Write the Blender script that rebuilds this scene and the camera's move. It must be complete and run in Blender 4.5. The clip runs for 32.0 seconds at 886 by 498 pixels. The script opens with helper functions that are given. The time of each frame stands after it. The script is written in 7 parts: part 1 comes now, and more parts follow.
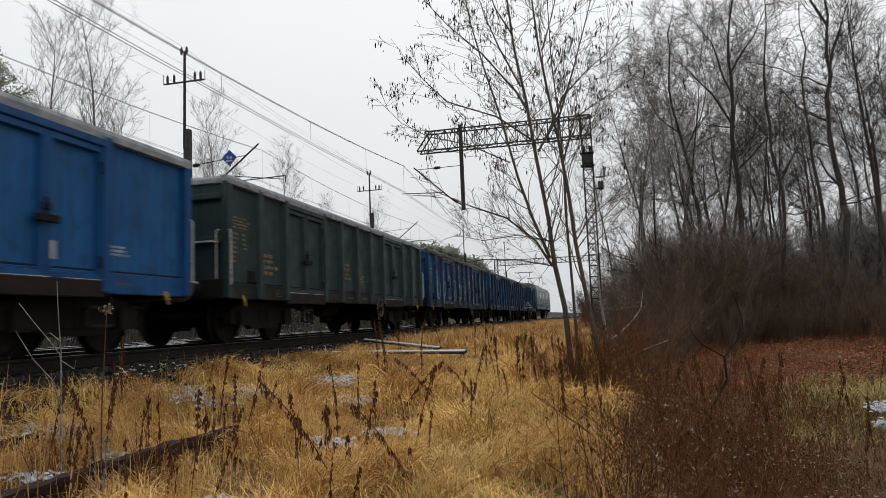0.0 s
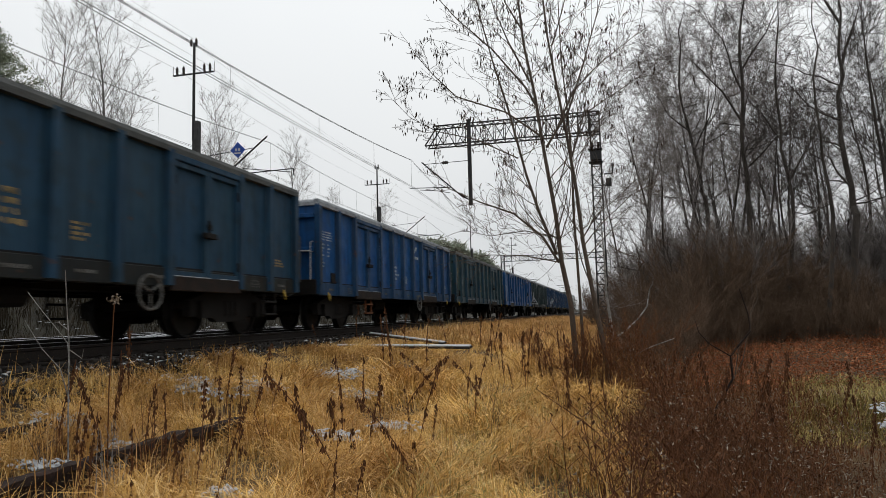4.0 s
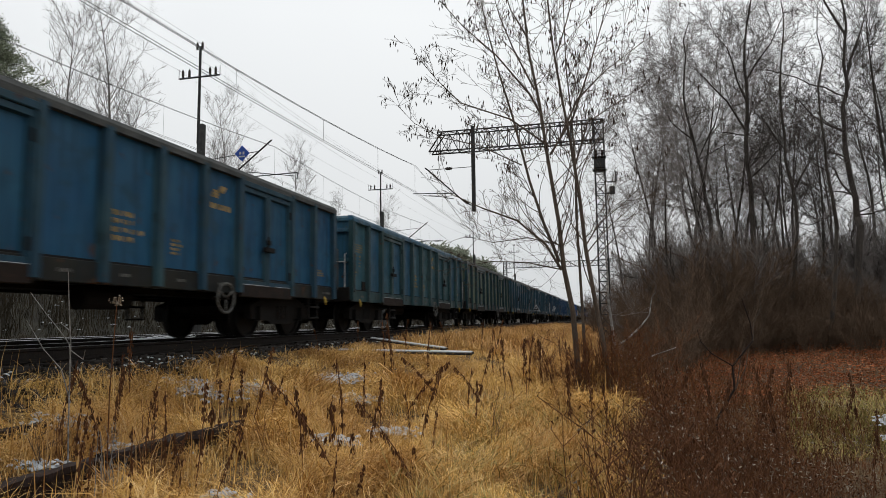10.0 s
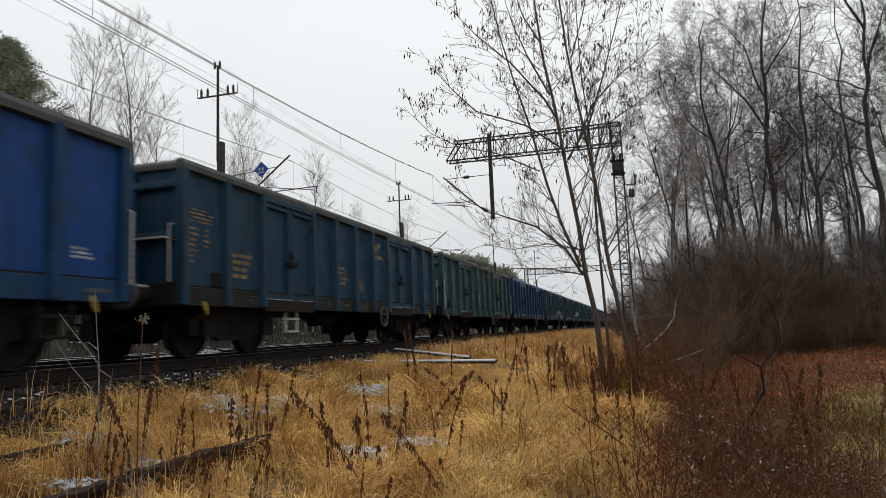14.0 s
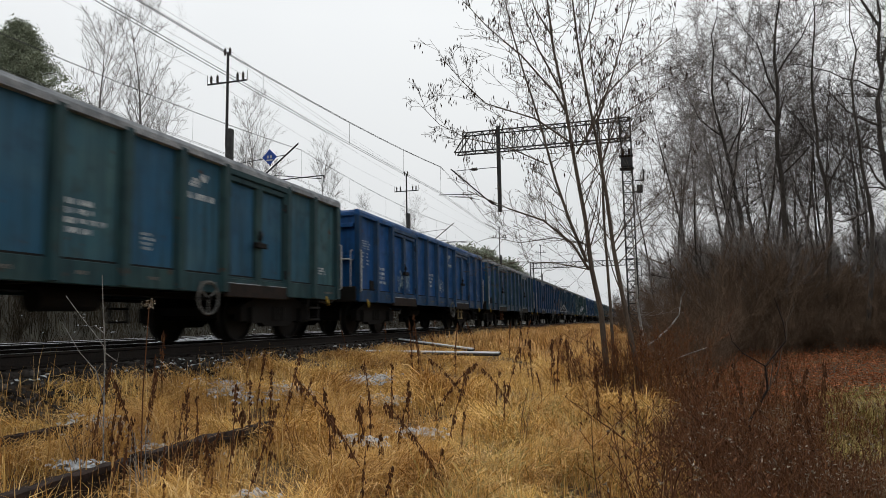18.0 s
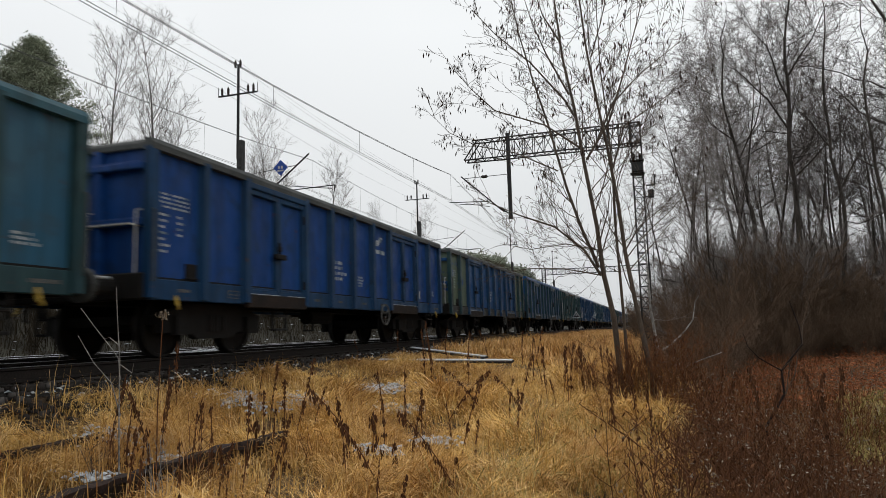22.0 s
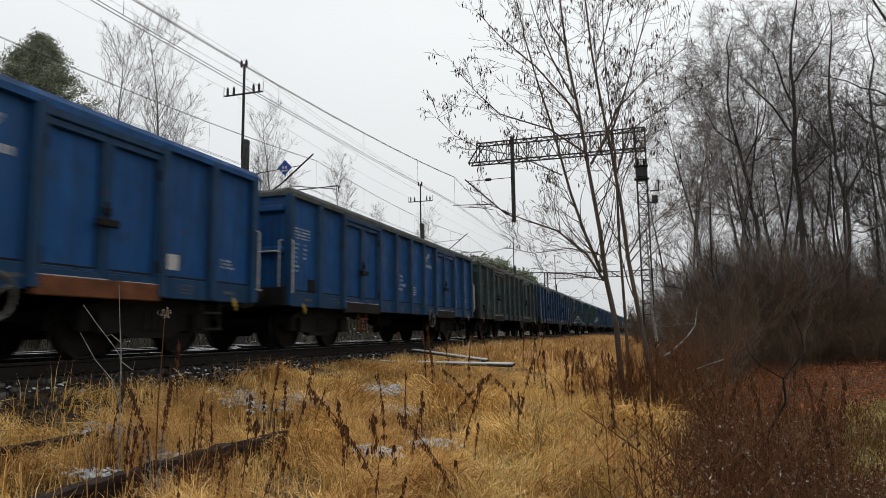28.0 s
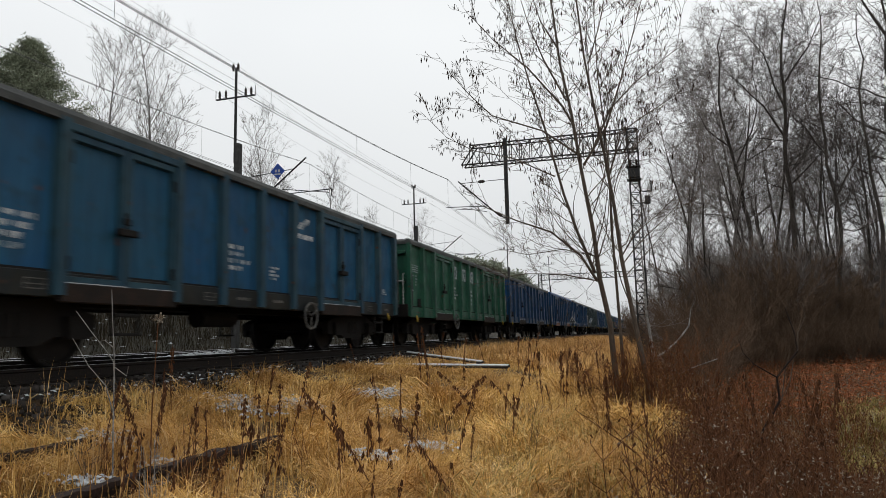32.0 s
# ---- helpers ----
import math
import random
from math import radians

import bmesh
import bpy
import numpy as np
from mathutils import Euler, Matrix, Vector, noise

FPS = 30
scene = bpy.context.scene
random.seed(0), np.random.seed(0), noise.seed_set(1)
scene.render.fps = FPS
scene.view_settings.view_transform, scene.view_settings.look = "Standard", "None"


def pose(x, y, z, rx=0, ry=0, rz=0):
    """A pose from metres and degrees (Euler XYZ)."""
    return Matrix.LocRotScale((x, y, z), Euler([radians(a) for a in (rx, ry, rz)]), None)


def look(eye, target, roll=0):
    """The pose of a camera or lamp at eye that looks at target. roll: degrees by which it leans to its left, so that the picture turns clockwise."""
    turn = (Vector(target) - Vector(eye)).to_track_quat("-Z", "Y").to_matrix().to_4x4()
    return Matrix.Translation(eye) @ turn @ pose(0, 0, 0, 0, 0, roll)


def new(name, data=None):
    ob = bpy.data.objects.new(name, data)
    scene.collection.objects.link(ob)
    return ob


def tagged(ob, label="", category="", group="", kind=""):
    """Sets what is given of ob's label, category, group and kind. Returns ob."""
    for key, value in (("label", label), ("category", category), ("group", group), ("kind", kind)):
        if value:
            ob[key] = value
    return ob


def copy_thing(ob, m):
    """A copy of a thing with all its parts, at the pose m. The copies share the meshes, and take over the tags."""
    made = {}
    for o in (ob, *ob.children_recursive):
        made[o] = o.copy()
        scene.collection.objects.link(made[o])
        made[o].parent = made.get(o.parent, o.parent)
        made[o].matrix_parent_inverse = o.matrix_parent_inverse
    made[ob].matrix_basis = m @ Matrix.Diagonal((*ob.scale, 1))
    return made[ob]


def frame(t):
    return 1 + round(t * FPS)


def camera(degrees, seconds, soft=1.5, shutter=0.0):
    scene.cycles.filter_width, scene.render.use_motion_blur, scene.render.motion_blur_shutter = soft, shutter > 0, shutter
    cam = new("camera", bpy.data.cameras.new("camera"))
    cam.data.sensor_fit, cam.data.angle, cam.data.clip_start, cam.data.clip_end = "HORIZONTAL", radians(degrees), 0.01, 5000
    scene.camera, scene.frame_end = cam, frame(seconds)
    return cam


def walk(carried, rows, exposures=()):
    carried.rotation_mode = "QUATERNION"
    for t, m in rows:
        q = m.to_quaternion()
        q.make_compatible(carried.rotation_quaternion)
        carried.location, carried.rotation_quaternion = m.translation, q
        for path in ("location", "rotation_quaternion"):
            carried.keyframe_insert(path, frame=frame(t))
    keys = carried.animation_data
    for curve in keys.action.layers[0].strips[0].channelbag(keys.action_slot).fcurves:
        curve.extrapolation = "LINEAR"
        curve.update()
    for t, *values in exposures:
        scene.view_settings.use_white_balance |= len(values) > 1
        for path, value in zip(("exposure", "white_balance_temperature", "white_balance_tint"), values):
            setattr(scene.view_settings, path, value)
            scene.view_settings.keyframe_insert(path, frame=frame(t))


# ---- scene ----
EYE = (0.0, 0.0, 0.28)
cam = camera(66.3, 32.0, soft=0.6, shutter=0.3)
TURNS = (
    (0, 95.979, 2.267, 13.326), (0.5, 95.933, 1.627, 13.404), (1, 95.965, 1.817, 13.099), (1.5, 95.886, 2.241, 13.222),
    (2, 95.932, 1.899, 13.437), (2.5, 96.193, 1.583, 13.972), (3, 95.907, 1.097, 14.559), (3.5, 95.489, 1.374, 13.752),
    (5.5, 95.930, 1.788, 14.215), (6, 95.866, 1.761, 14.162), (6.5, 95.766, 1.982, 14.087), (7, 95.689, 1.664, 13.997),
    (7.5, 95.845, 1.651, 14.255), (8, 95.594, 1.974, 14.150), (8.5, 95.886, 1.702, 13.962), (9, 95.905, 1.691, 13.682),
    (9.5, 95.851, 1.263, 13.781), (10, 96.053, 0.685, 13.955), (10.5, 96.113, 0.966, 13.909), (11, 96.030, 1.228, 14.019),
    (11.5, 96.344, 1.013, 14.797), (12, 96.517, 1.272, 15.143), (12.5, 96.409, 1.600, 15.847), (13, 96.558, 1.680, 15.986),
    (13.5, 96.473, 2.013, 15.448), (14, 96.865, 2.289, 15.846), (14.5, 97.017, 2.610, 15.786), (16.5, 96.936, 1.433, 15.925),
    (17, 96.517, 0.780, 16.450), (17.5, 96.168, 0.699, 16.680), (18, 96.168, 0.977, 16.219), (18.5, 96.562, 1.150, 16.555),
    (19, 96.682, 1.568, 16.701), (19.5, 96.799, 1.430, 16.468), (20, 96.726, 1.271, 16.592), (20.5, 96.666, 1.579, 16.953),
    (21, 96.548, 1.428, 17.197), (21.5, 96.556, 1.703, 17.095), (22, 96.847, 1.649, 17.251), (22.5, 96.811, 1.745, 17.105),
    (23, 96.768, 1.715, 17.026), (23.5, 96.695, 1.739, 16.960), (24, 96.963, 1.794, 17.054), (24.5, 96.791, 1.651, 17.476),
    (25, 97.126, 1.523, 17.437), (25.5, 97.065, 1.436, 17.360), (27.5, 96.868, 1.064, 17.127), (28, 97.052, 0.745, 17.372),
    (28.5, 97.180, 0.767, 17.737), (29, 97.334, 0.864, 17.641), (29.5, 97.427, 0.880, 17.804), (30, 97.328, 1.192, 17.718),
    (30.5, 97.190, 1.473, 16.976), (31, 97.247, 1.238, 16.720), (31.5, 97.168, 1.276, 16.674), (32, 97.230, 1.312, 16.923),
)
walk(cam, [(t, pose(*EYE, a, b, c)) for t, a, b, c in TURNS])

# ---- sky and light: a grey overcast winter day ----
world = bpy.data.worlds.new("overcast_sky")
scene.world = world
world.use_nodes = True
wn, wl = world.node_tree.nodes, world.node_tree.links
sky = wn.new("ShaderNodeTexSky")
sky.sky_type, sky.sun_disc = "NISHITA", False
sky.sun_elevation, sky.sun_rotation = radians(55), radians(-60)
sky.air_density, sky.dust_density = 2.0, 6.0
soft = wn.new("ShaderNodeHueSaturation")
soft.inputs["Saturation"].default_value, soft.inputs["Value"].default_value = 0.12, 0.035
wl.new(sky.outputs[0], soft.inputs["Color"])
cloud = wn.new("ShaderNodeTexNoise")
cloud.inputs["Scale"].default_value, cloud.inputs["Detail"].default_value = 1.3, 3.0
ramp = wn.new("ShaderNodeValToRGB")
ramp.color_ramp.elements[0].position, ramp.color_ramp.elements[1].position = 0.3, 0.75
ramp.color_ramp.elements[0].color = (0.72, 0.745, 0.765, 1)
ramp.color_ramp.elements[1].color = (0.83, 0.85, 0.86, 1)
wl.new(cloud.outputs["Fac"], ramp.inputs["Fac"])
mix = wn.new("ShaderNodeMix")
mix.data_type, mix.inputs["Factor"].default_value = "RGBA", 0.88
wl.new(soft.outputs[0], mix.inputs["A"])
wl.new(ramp.outputs[0], mix.inputs["B"])
# an overcast sky is dimmer towards the horizon
where, high, dim = wn.new("ShaderNodeTexCoord"), wn.new("ShaderNodeSeparateXYZ"), wn.new("ShaderNodeMapRange")
wl.new(where.outputs["Generated"], high.inputs[0])
wl.new(high.outputs["Z"], dim.inputs["Value"])
dim.inputs["From Min"].default_value, dim.inputs["From Max"].default_value = 0.0, 0.42
dim.inputs["To Min"].default_value, dim.inputs["To Max"].default_value = 0.78, 1.03
grade = wn.new("ShaderNodeVectorMath")
grade.operation = "SCALE"
wl.new(mix.outputs["Result"], grade.inputs[0])
wl.new(dim.outputs[0], grade.inputs["Scale"])
wl.new(grade.outputs[0], wn["Background"].inputs["Color"])
wn["Background"].inputs["Strength"].default_value = 1.22

sun = new("sun", bpy.data.lights.new("sun", "SUN"))
sun.data.energy, sun.data.angle, sun.data.color = 1.3, radians(40), (1.0, 0.96, 0.90)
sun.matrix_basis = look((-9, 5, 15), (0, 0, 0))
scene.view_settings.exposure = 0.0


# ---- materials ----
def nodes_of(name, rough=0.8, metal=0.0):
    m = bpy.data.materials.new(name)
    m.use_nodes = True
    nt = m.node_tree
    b = nt.nodes["Principled BSDF"]
    b.inputs["Roughness"].default_value, b.inputs["Metallic"].default_value = rough, metal
    b.inputs["Specular IOR Level"].default_value = 0.3
    return m, nt.nodes, nt.links, b


def spread(n, l, stretch=(1, 1, 1)):
    """Coordinates of the thing, moved at random from piece to piece."""
    tc, info, add, mul = n.new("ShaderNodeTexCoord"), n.new("ShaderNodeObjectInfo"), n.new("ShaderNodeVectorMath"), n.new("ShaderNodeMapping")
    add.operation = "ADD"
    sc = n.new("ShaderNodeMath")
    sc.operation, sc.inputs[1].default_value = "MULTIPLY", 57.0
    l.new(info.outputs["Random"], sc.inputs[0])
    l.new(tc.outputs["Object"], add.inputs[0])
    l.new(sc.outputs[0], add.inputs[1])
    mul.inputs["Scale"].default_value = stretch
    l.new(add.outputs[0], mul.inputs["Vector"])
    return mul.outputs[0]


def noise_of(n, l, vec, scale, detail=4.0, lo=0.35, hi=0.65):
    tx, r = n.new("ShaderNodeTexNoise"), n.new("ShaderNodeMapRange")
    tx.inputs["Scale"].default_value, tx.inputs["Detail"].default_value = scale, detail
    l.new(vec, tx.inputs["Vector"])
    l.new(tx.outputs["Fac"], r.inputs["Value"])
    r.inputs["From Min"].default_value, r.inputs["From Max"].default_value = lo, hi
    return r.outputs[0]


def blend(n, l, fac, a, b):
    mx = n.new("ShaderNodeMix")
    mx.data_type = "RGBA"
    if isinstance(fac, float):
        mx.inputs["Factor"].default_value = fac
    else:
        l.new(fac, mx.inputs["Factor"])
    for key, v in (("A", a), ("B", b)):
        if isinstance(v, tuple):
            mx.inputs[key].default_value = (*v, 1)
        else:
            l.new(v, mx.inputs[key])
    return mx.outputs["Result"]


def bumped(n, l, b, height, strength, dist=0.01):
    bp = n.new("ShaderNodeBump")
    bp.inputs["Strength"].default_value, bp.inputs["Distance"].default_value = strength, dist
    l.new(height, bp.inputs["Height"])
    l.new(bp.outputs[0], b.inputs["Normal"])


def mottled(name, dark, light, scale=3.0, rough=0.8, metal=0.0, bump=0.3, fine=40.0, stretch=(1, 1, 1)):
    m, n, l, b = nodes_of(name, rough, metal)
    v = spread(n, l, stretch)
    base = blend(n, l, noise_of(n, l, v, scale), dark, light)
    grain = noise_of(n, l, v, fine, 3.0, 0.2, 0.8)
    mid = tuple(0.55 * c for c in dark)
    l.new(blend(n, l, grain, mid, base) if bump > 0.25 else base, b.inputs["Base Color"])
    bumped(n, l, b, grain, bump)
    return m


def paint(name, base, faded, dirt=0.5, rust=0.5, other=None):
    """Weathered wagon paint: faded fields, streaks of dirt running down, rust spots."""
    m, n, l, b = nodes_of(name, 0.5)
    b.inputs["Specular IOR Level"].default_value = 0.22  # dull weathered coat
    v = spread(n, l)
    down = spread(n, l, (7, 7, 0.5))
    c = blend(n, l, noise_of(n, l, v, 0.9, 5.0, 0.4, 0.72), base, faded)
    c = blend(n, l, noise_of(n, l, v, 3.5, 7.0, 0.53, 0.68), c, tuple(0.45 * x + y for x, y in zip(faded, (0.004, 0.009, 0.013))))
    if other:  # some bays were painted over in another tone
        pick = n.new("ShaderNodeMapRange")
        l.new(n.new("ShaderNodeObjectInfo").outputs["Random"], pick.inputs["Value"])
        pick.inputs["From Min"].default_value, pick.inputs["From Max"].default_value, pick.inputs["To Max"].default_value = 0.35, 0.85, 0.45
        c = blend(n, l, pick.outputs[0], c, other)
    streak = noise_of(n, l, down, 1.6, 5.0, 0.43, 0.75)
    c = blend(n, l, streak, c, tuple(dirt * 0.25 * x + (1 - dirt) * x * 0.6 + y for x, y in zip(base, (0.004, 0.008, 0.011))))
    spots = noise_of(n, l, v, 5.0, 8.0, 0.70 - 0.05 * rust, 0.78 - 0.05 * rust)
    c = blend(n, l, spots, c, (0.075, 0.032, 0.016))
    l.new(c, b.inputs["Base Color"])
    r = n.new("ShaderNodeMapRange")
    l.new(noise_of(n, l, v, 2.5, 4.0, 0.3, 0.7), r.inputs["Value"])
    r.inputs["To Min"].default_value, r.inputs["To Max"].default_value = 0.38, 0.68
    l.new(r.outputs[0], b.inputs["Roughness"])
    bumped(n, l, b, noise_of(n, l, v, 1.4, 3.0, 0.2, 0.8), 0.25, 0.03)
    return m


def blotched(name, base, other, bare=0.54):
    """Two coats of paint, one showing through the other in blotches."""
    m, n, l, b = nodes_of(name, 0.55)
    v = spread(n, l)
    c = blend(n, l, noise_of(n, l, v, 2.2, 3.0, bare, bare + 0.03), base, other)
    c = blend(n, l, noise_of(n, l, v, 9.0, 6.0, 0.55, 0.9), c, (0.05, 0.05, 0.04))
    l.new(c, b.inputs["Base Color"])
    bumped(n, l, b, noise_of(n, l, v, 1.4, 3.0, 0.2, 0.8), 0.25, 0.03)
    return m


def island_mix(name, colours, rough=0.85, patches=None):
    """Colour that changes from blade to blade or leaf to leaf."""
    m, n, l, b = nodes_of(name, rough)
    b.inputs["Specular IOR Level"].default_value = 0.08  # dead leaves and straw are dull
    g, r = n.new("ShaderNodeNewGeometry"), n.new("ShaderNodeValToRGB")
    el = r.color_ramp.elements
    while len(el) < len(colours):
        el.new(0.5)
    for i, c in enumerate(colours):
        el[i].position, el[i].color = i / (len(colours) - 1), (*c, 1)
    l.new(g.outputs["Random Per Island"], r.inputs["Fac"])
    out = r.outputs[0]
    if patches:
        tint = blend(n, l, noise_of(n, l, n.new("ShaderNodeTexCoord").outputs["Object"], 0.8, 3.0, 0.38, 0.62), *patches)
        mx = n.new("ShaderNodeMix")
        mx.data_type, mx.blend_type, mx.inputs["Factor"].default_value = "RGBA", "MULTIPLY", 1.0
        l.new(out, mx.inputs["A"])
        l.new(tint, mx.inputs["B"])
        out = mx.outputs["Result"]
    l.new(out, b.inputs["Base Color"])
    return m


M_BLUE = paint("bright_blue_paint", (0.0049, 0.0615, 0.205), (0.0082, 0.082, 0.246), 0.5, 0.4, other=(0.008, 0.055, 0.17))
M_BRIGHT = paint("fresh_bright_blue_paint", (0.006, 0.078, 0.235), (0.011, 0.105, 0.285), 0.4, 0.3)
M_ROYAL = paint("royal_blue_paint", (0.0043, 0.043, 0.185), (0.007, 0.056, 0.22), 0.4, 0.3)
M_MID = paint("faded_blue_paint", (0.009, 0.068, 0.155), (0.019, 0.092, 0.165), 0.6, 0.7, other=(0.016, 0.075, 0.12))
M_DUSK = paint("dusty_dark_blue_paint", (0.0082, 0.041, 0.0861), (0.0164, 0.0525, 0.0902), 0.7, 0.8, other=(0.02, 0.05, 0.07))
M_TEAL = paint("faded_teal_paint", (0.022, 0.090, 0.130), (0.062, 0.122, 0.125), 0.5, 0.7, other=(0.008, 0.07, 0.19))
M_AZURE = paint("weathered_azure_paint", (0.006, 0.062, 0.145), (0.014, 0.085, 0.16), 0.6, 0.6, other=(0.014, 0.07, 0.105))
M_LAGOON = paint("faded_blue_green_paint", (0.020, 0.082, 0.105), (0.045, 0.10, 0.105), 0.6, 0.7, other=(0.05, 0.085, 0.07))
M_SEA = paint("grey_teal_paint", (0.020, 0.062, 0.072), (0.038, 0.082, 0.082), 0.7, 0.8, other=(0.014, 0.045, 0.075))
M_SLATE = paint("dark_slate_green_paint", (0.022, 0.042, 0.045), (0.036, 0.056, 0.055), 0.7, 0.9)
M_GREEN = paint("bottle_green_paint", (0.012, 0.078, 0.044), (0.022, 0.10, 0.06), 0.4, 0.3)
M_PATCH = blotched("olive_paint_with_blue_blotches", (0.115, 0.135, 0.085), (0.008, 0.065, 0.20), 0.575)
M_SMEAR = blotched("olive_paint_with_few_blue_smears", (0.085, 0.118, 0.08), (0.008, 0.05, 0.18), 0.605)
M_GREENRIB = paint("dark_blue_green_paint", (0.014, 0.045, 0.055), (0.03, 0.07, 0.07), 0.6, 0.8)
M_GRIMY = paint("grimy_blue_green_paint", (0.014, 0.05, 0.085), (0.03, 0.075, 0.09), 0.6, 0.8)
# darker copy of the wagon blue, with the shade on ribs put into it
M_NAVY = paint("shade_darkened_blue_paint", (0.005, 0.036, 0.098), (0.010, 0.052, 0.125), 0.6, 0.7)
# near-black brown for sills: dirt plus the shade low on the side
M_SILLDARK = paint("soot_and_shade_sill_paint", (0.008, 0.009, 0.009), (0.018, 0.018, 0.013), 0.6, 0.9)
M_LOCO = paint("grey_green_locomotive_paint", (0.16, 0.20, 0.19), (0.2, 0.24, 0.22), 0.4, 0.4)
M_RUST = mottled("rusty_brown_steel", (0.010, 0.007, 0.006), (0.030, 0.016, 0.010), 4.0, 0.85)
# near-black bases: the shade under the wagons is put into both steels
M_UNDER = mottled("sooty_shade_black_steel", (0.0049, 0.0042, 0.0038), (0.0112, 0.0091, 0.0077), 5.0, 0.85)
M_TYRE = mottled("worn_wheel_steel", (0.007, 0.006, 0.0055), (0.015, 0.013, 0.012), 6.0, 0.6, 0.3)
M_RIMS = mottled("grey_weathered_rim_steel", (0.05, 0.055, 0.055), (0.11, 0.115, 0.11), 3.0, 0.7)
M_FROST = mottled("frosted_rim", (0.20, 0.22, 0.24), (0.48, 0.50, 0.52), 6.0, 0.8)
M_WORN = mottled("worn_grey_paint", (0.09, 0.09, 0.085), (0.2, 0.2, 0.19), 6.0, 0.8)
M_WHITE = mottled("worn_white_lettering", (0.10, 0.15, 0.19), (0.50, 0.52, 0.53), 9.0, 0.7, 0, 0.1)
M_SAND = mottled("worn_ochre_lettering", (0.10, 0.08, 0.04), (0.34, 0.24, 0.10), 9.0, 0.7, 0, 0.1)
M_CYAN = mottled("pale_graffiti_paint", (0.16, 0.30, 0.36), (0.40, 0.44, 0.42), 9.0, 0.6, 0, 0.1)
M_YELLOW = mottled("yellow_hook_paint", (0.22, 0.14, 0.02), (0.38, 0.26, 0.04), 20.0, 0.6, 0, 0.1)
M_PALE = mottled("dull_white_metal", (0.30, 0.31, 0.31), (0.5, 0.5, 0.49), 20.0, 0.6, 0, 0.1)
M_GLASS = mottled("dark_cab_glass", (0.02, 0.025, 0.03), (0.04, 0.05, 0.055), 2.0, 0.08, 0, 0.0)
M_ORANGE = mottled("fresh_orange_rust", (0.10, 0.035, 0.014), (0.24, 0.09, 0.035), 4.0, 0.85)
M_RAIL = mottled("rusty_rail_side", (0.011, 0.008, 0.0065), (0.022, 0.015, 0.011), 8.0, 0.8)
M_HEAD = mottled("polished_rail_head", (0.32, 0.32, 0.33), (0.45, 0.45, 0.46), 10.0, 0.3, 0.9, 0.05)
M_OLD = mottled("rotten_dark_brown_rail", (0.018, 0.011, 0.009), (0.05, 0.026, 0.018), 9.0, 0.9)
M_SLEEP = mottled("dark_wet_sleeper", (0.022, 0.018, 0.015), (0.05, 0.043, 0.037), 5.0, 0.9, stretch=(0.4, 6, 1))
M_STONE = island_mix("grey_ballast_stones", [(0.018, 0.015, 0.013), (0.04, 0.034, 0.03), (0.028, 0.022, 0.019), (0.10, 0.092, 0.085)])
M_BED = mottled("dirty_ballast", (0.016, 0.014, 0.012), (0.042, 0.038, 0.034), 14.0, 0.95, 0, 0.8, 60.0)
M_STEEL = mottled("dark_grey_mast_steel", (0.022, 0.022, 0.022), (0.05, 0.05, 0.05), 6.0, 0.7)
M_CONC = mottled("grey_concrete_post", (0.0495, 0.0495, 0.0484), (0.0935, 0.0908, 0.088), 4.0, 0.9)
M_PORC = mottled("dark_insulator_glaze", (0.02, 0.014, 0.012), (0.035, 0.024, 0.02), 8.0, 0.25, 0, 0.05)
M_WIRE = mottled("dark_copper_wire", (0.03, 0.03, 0.03), (0.05, 0.05, 0.05), 8.0, 0.6, 0, 0.05)
M_SIGN = mottled("blue_sign_enamel", (0.01, 0.05, 0.28), (0.015, 0.065, 0.32), 8.0, 0.4, 0, 0.05)
M_SNOW = mottled("thin_wet_snow", (0.42, 0.45, 0.48), (0.68, 0.70, 0.72), 12.0, 0.7)
M_PLANK = mottled("snow_dusted_board", (0.55, 0.56, 0.58), (0.80, 0.81, 0.82), 7.0, 0.85, stretch=(1, 4, 1))
M_BARK = mottled("grey_brown_bark", (0.085, 0.063, 0.047), (0.16, 0.128, 0.10), 6.0, 0.9, 0, 0.7, 50.0, (1, 1, 0.3))
M_WOODS = mottled("dark_wet_bark", (0.045, 0.038, 0.033), (0.10, 0.085, 0.073), 4.0, 0.9, 0, 0.6, 40.0, (1, 1, 0.3))
M_HAZEL = mottled("brown_twig_bark", (0.105, 0.068, 0.043), (0.18, 0.118, 0.075), 5.0, 0.9)
# twig grey is paled: the haze over the woods is put into it
M_PLUM = mottled("haze_grey_twigs", (0.21, 0.185, 0.175), (0.34, 0.31, 0.29), 5.0, 0.9)
M_ASH = mottled("pale_grey_twigs", (0.17, 0.155, 0.145), (0.28, 0.26, 0.24), 5.0, 0.9)
M_BIRCH = mottled("pale_birch_bark", (0.16, 0.15, 0.14), (0.5, 0.49, 0.47), 5.0, 0.8, 0, 0.3, 30.0, (1, 1, 3))
M_POD = island_mix("dark_brown_pods", [(0.018, 0.012, 0.010), (0.05, 0.03, 0.02), (0.03, 0.02, 0.015)])
M_PINE = island_mix("dark_pine_needles", [(0.19, 0.215, 0.15), (0.26, 0.29, 0.20), (0.33, 0.35, 0.26)])
# distance haze is put into the colour of the skyline pines
M_FARPINE = island_mix("haze_paled_pine_needles", [(0.20, 0.235, 0.17), (0.26, 0.285, 0.22), (0.30, 0.315, 0.25)])
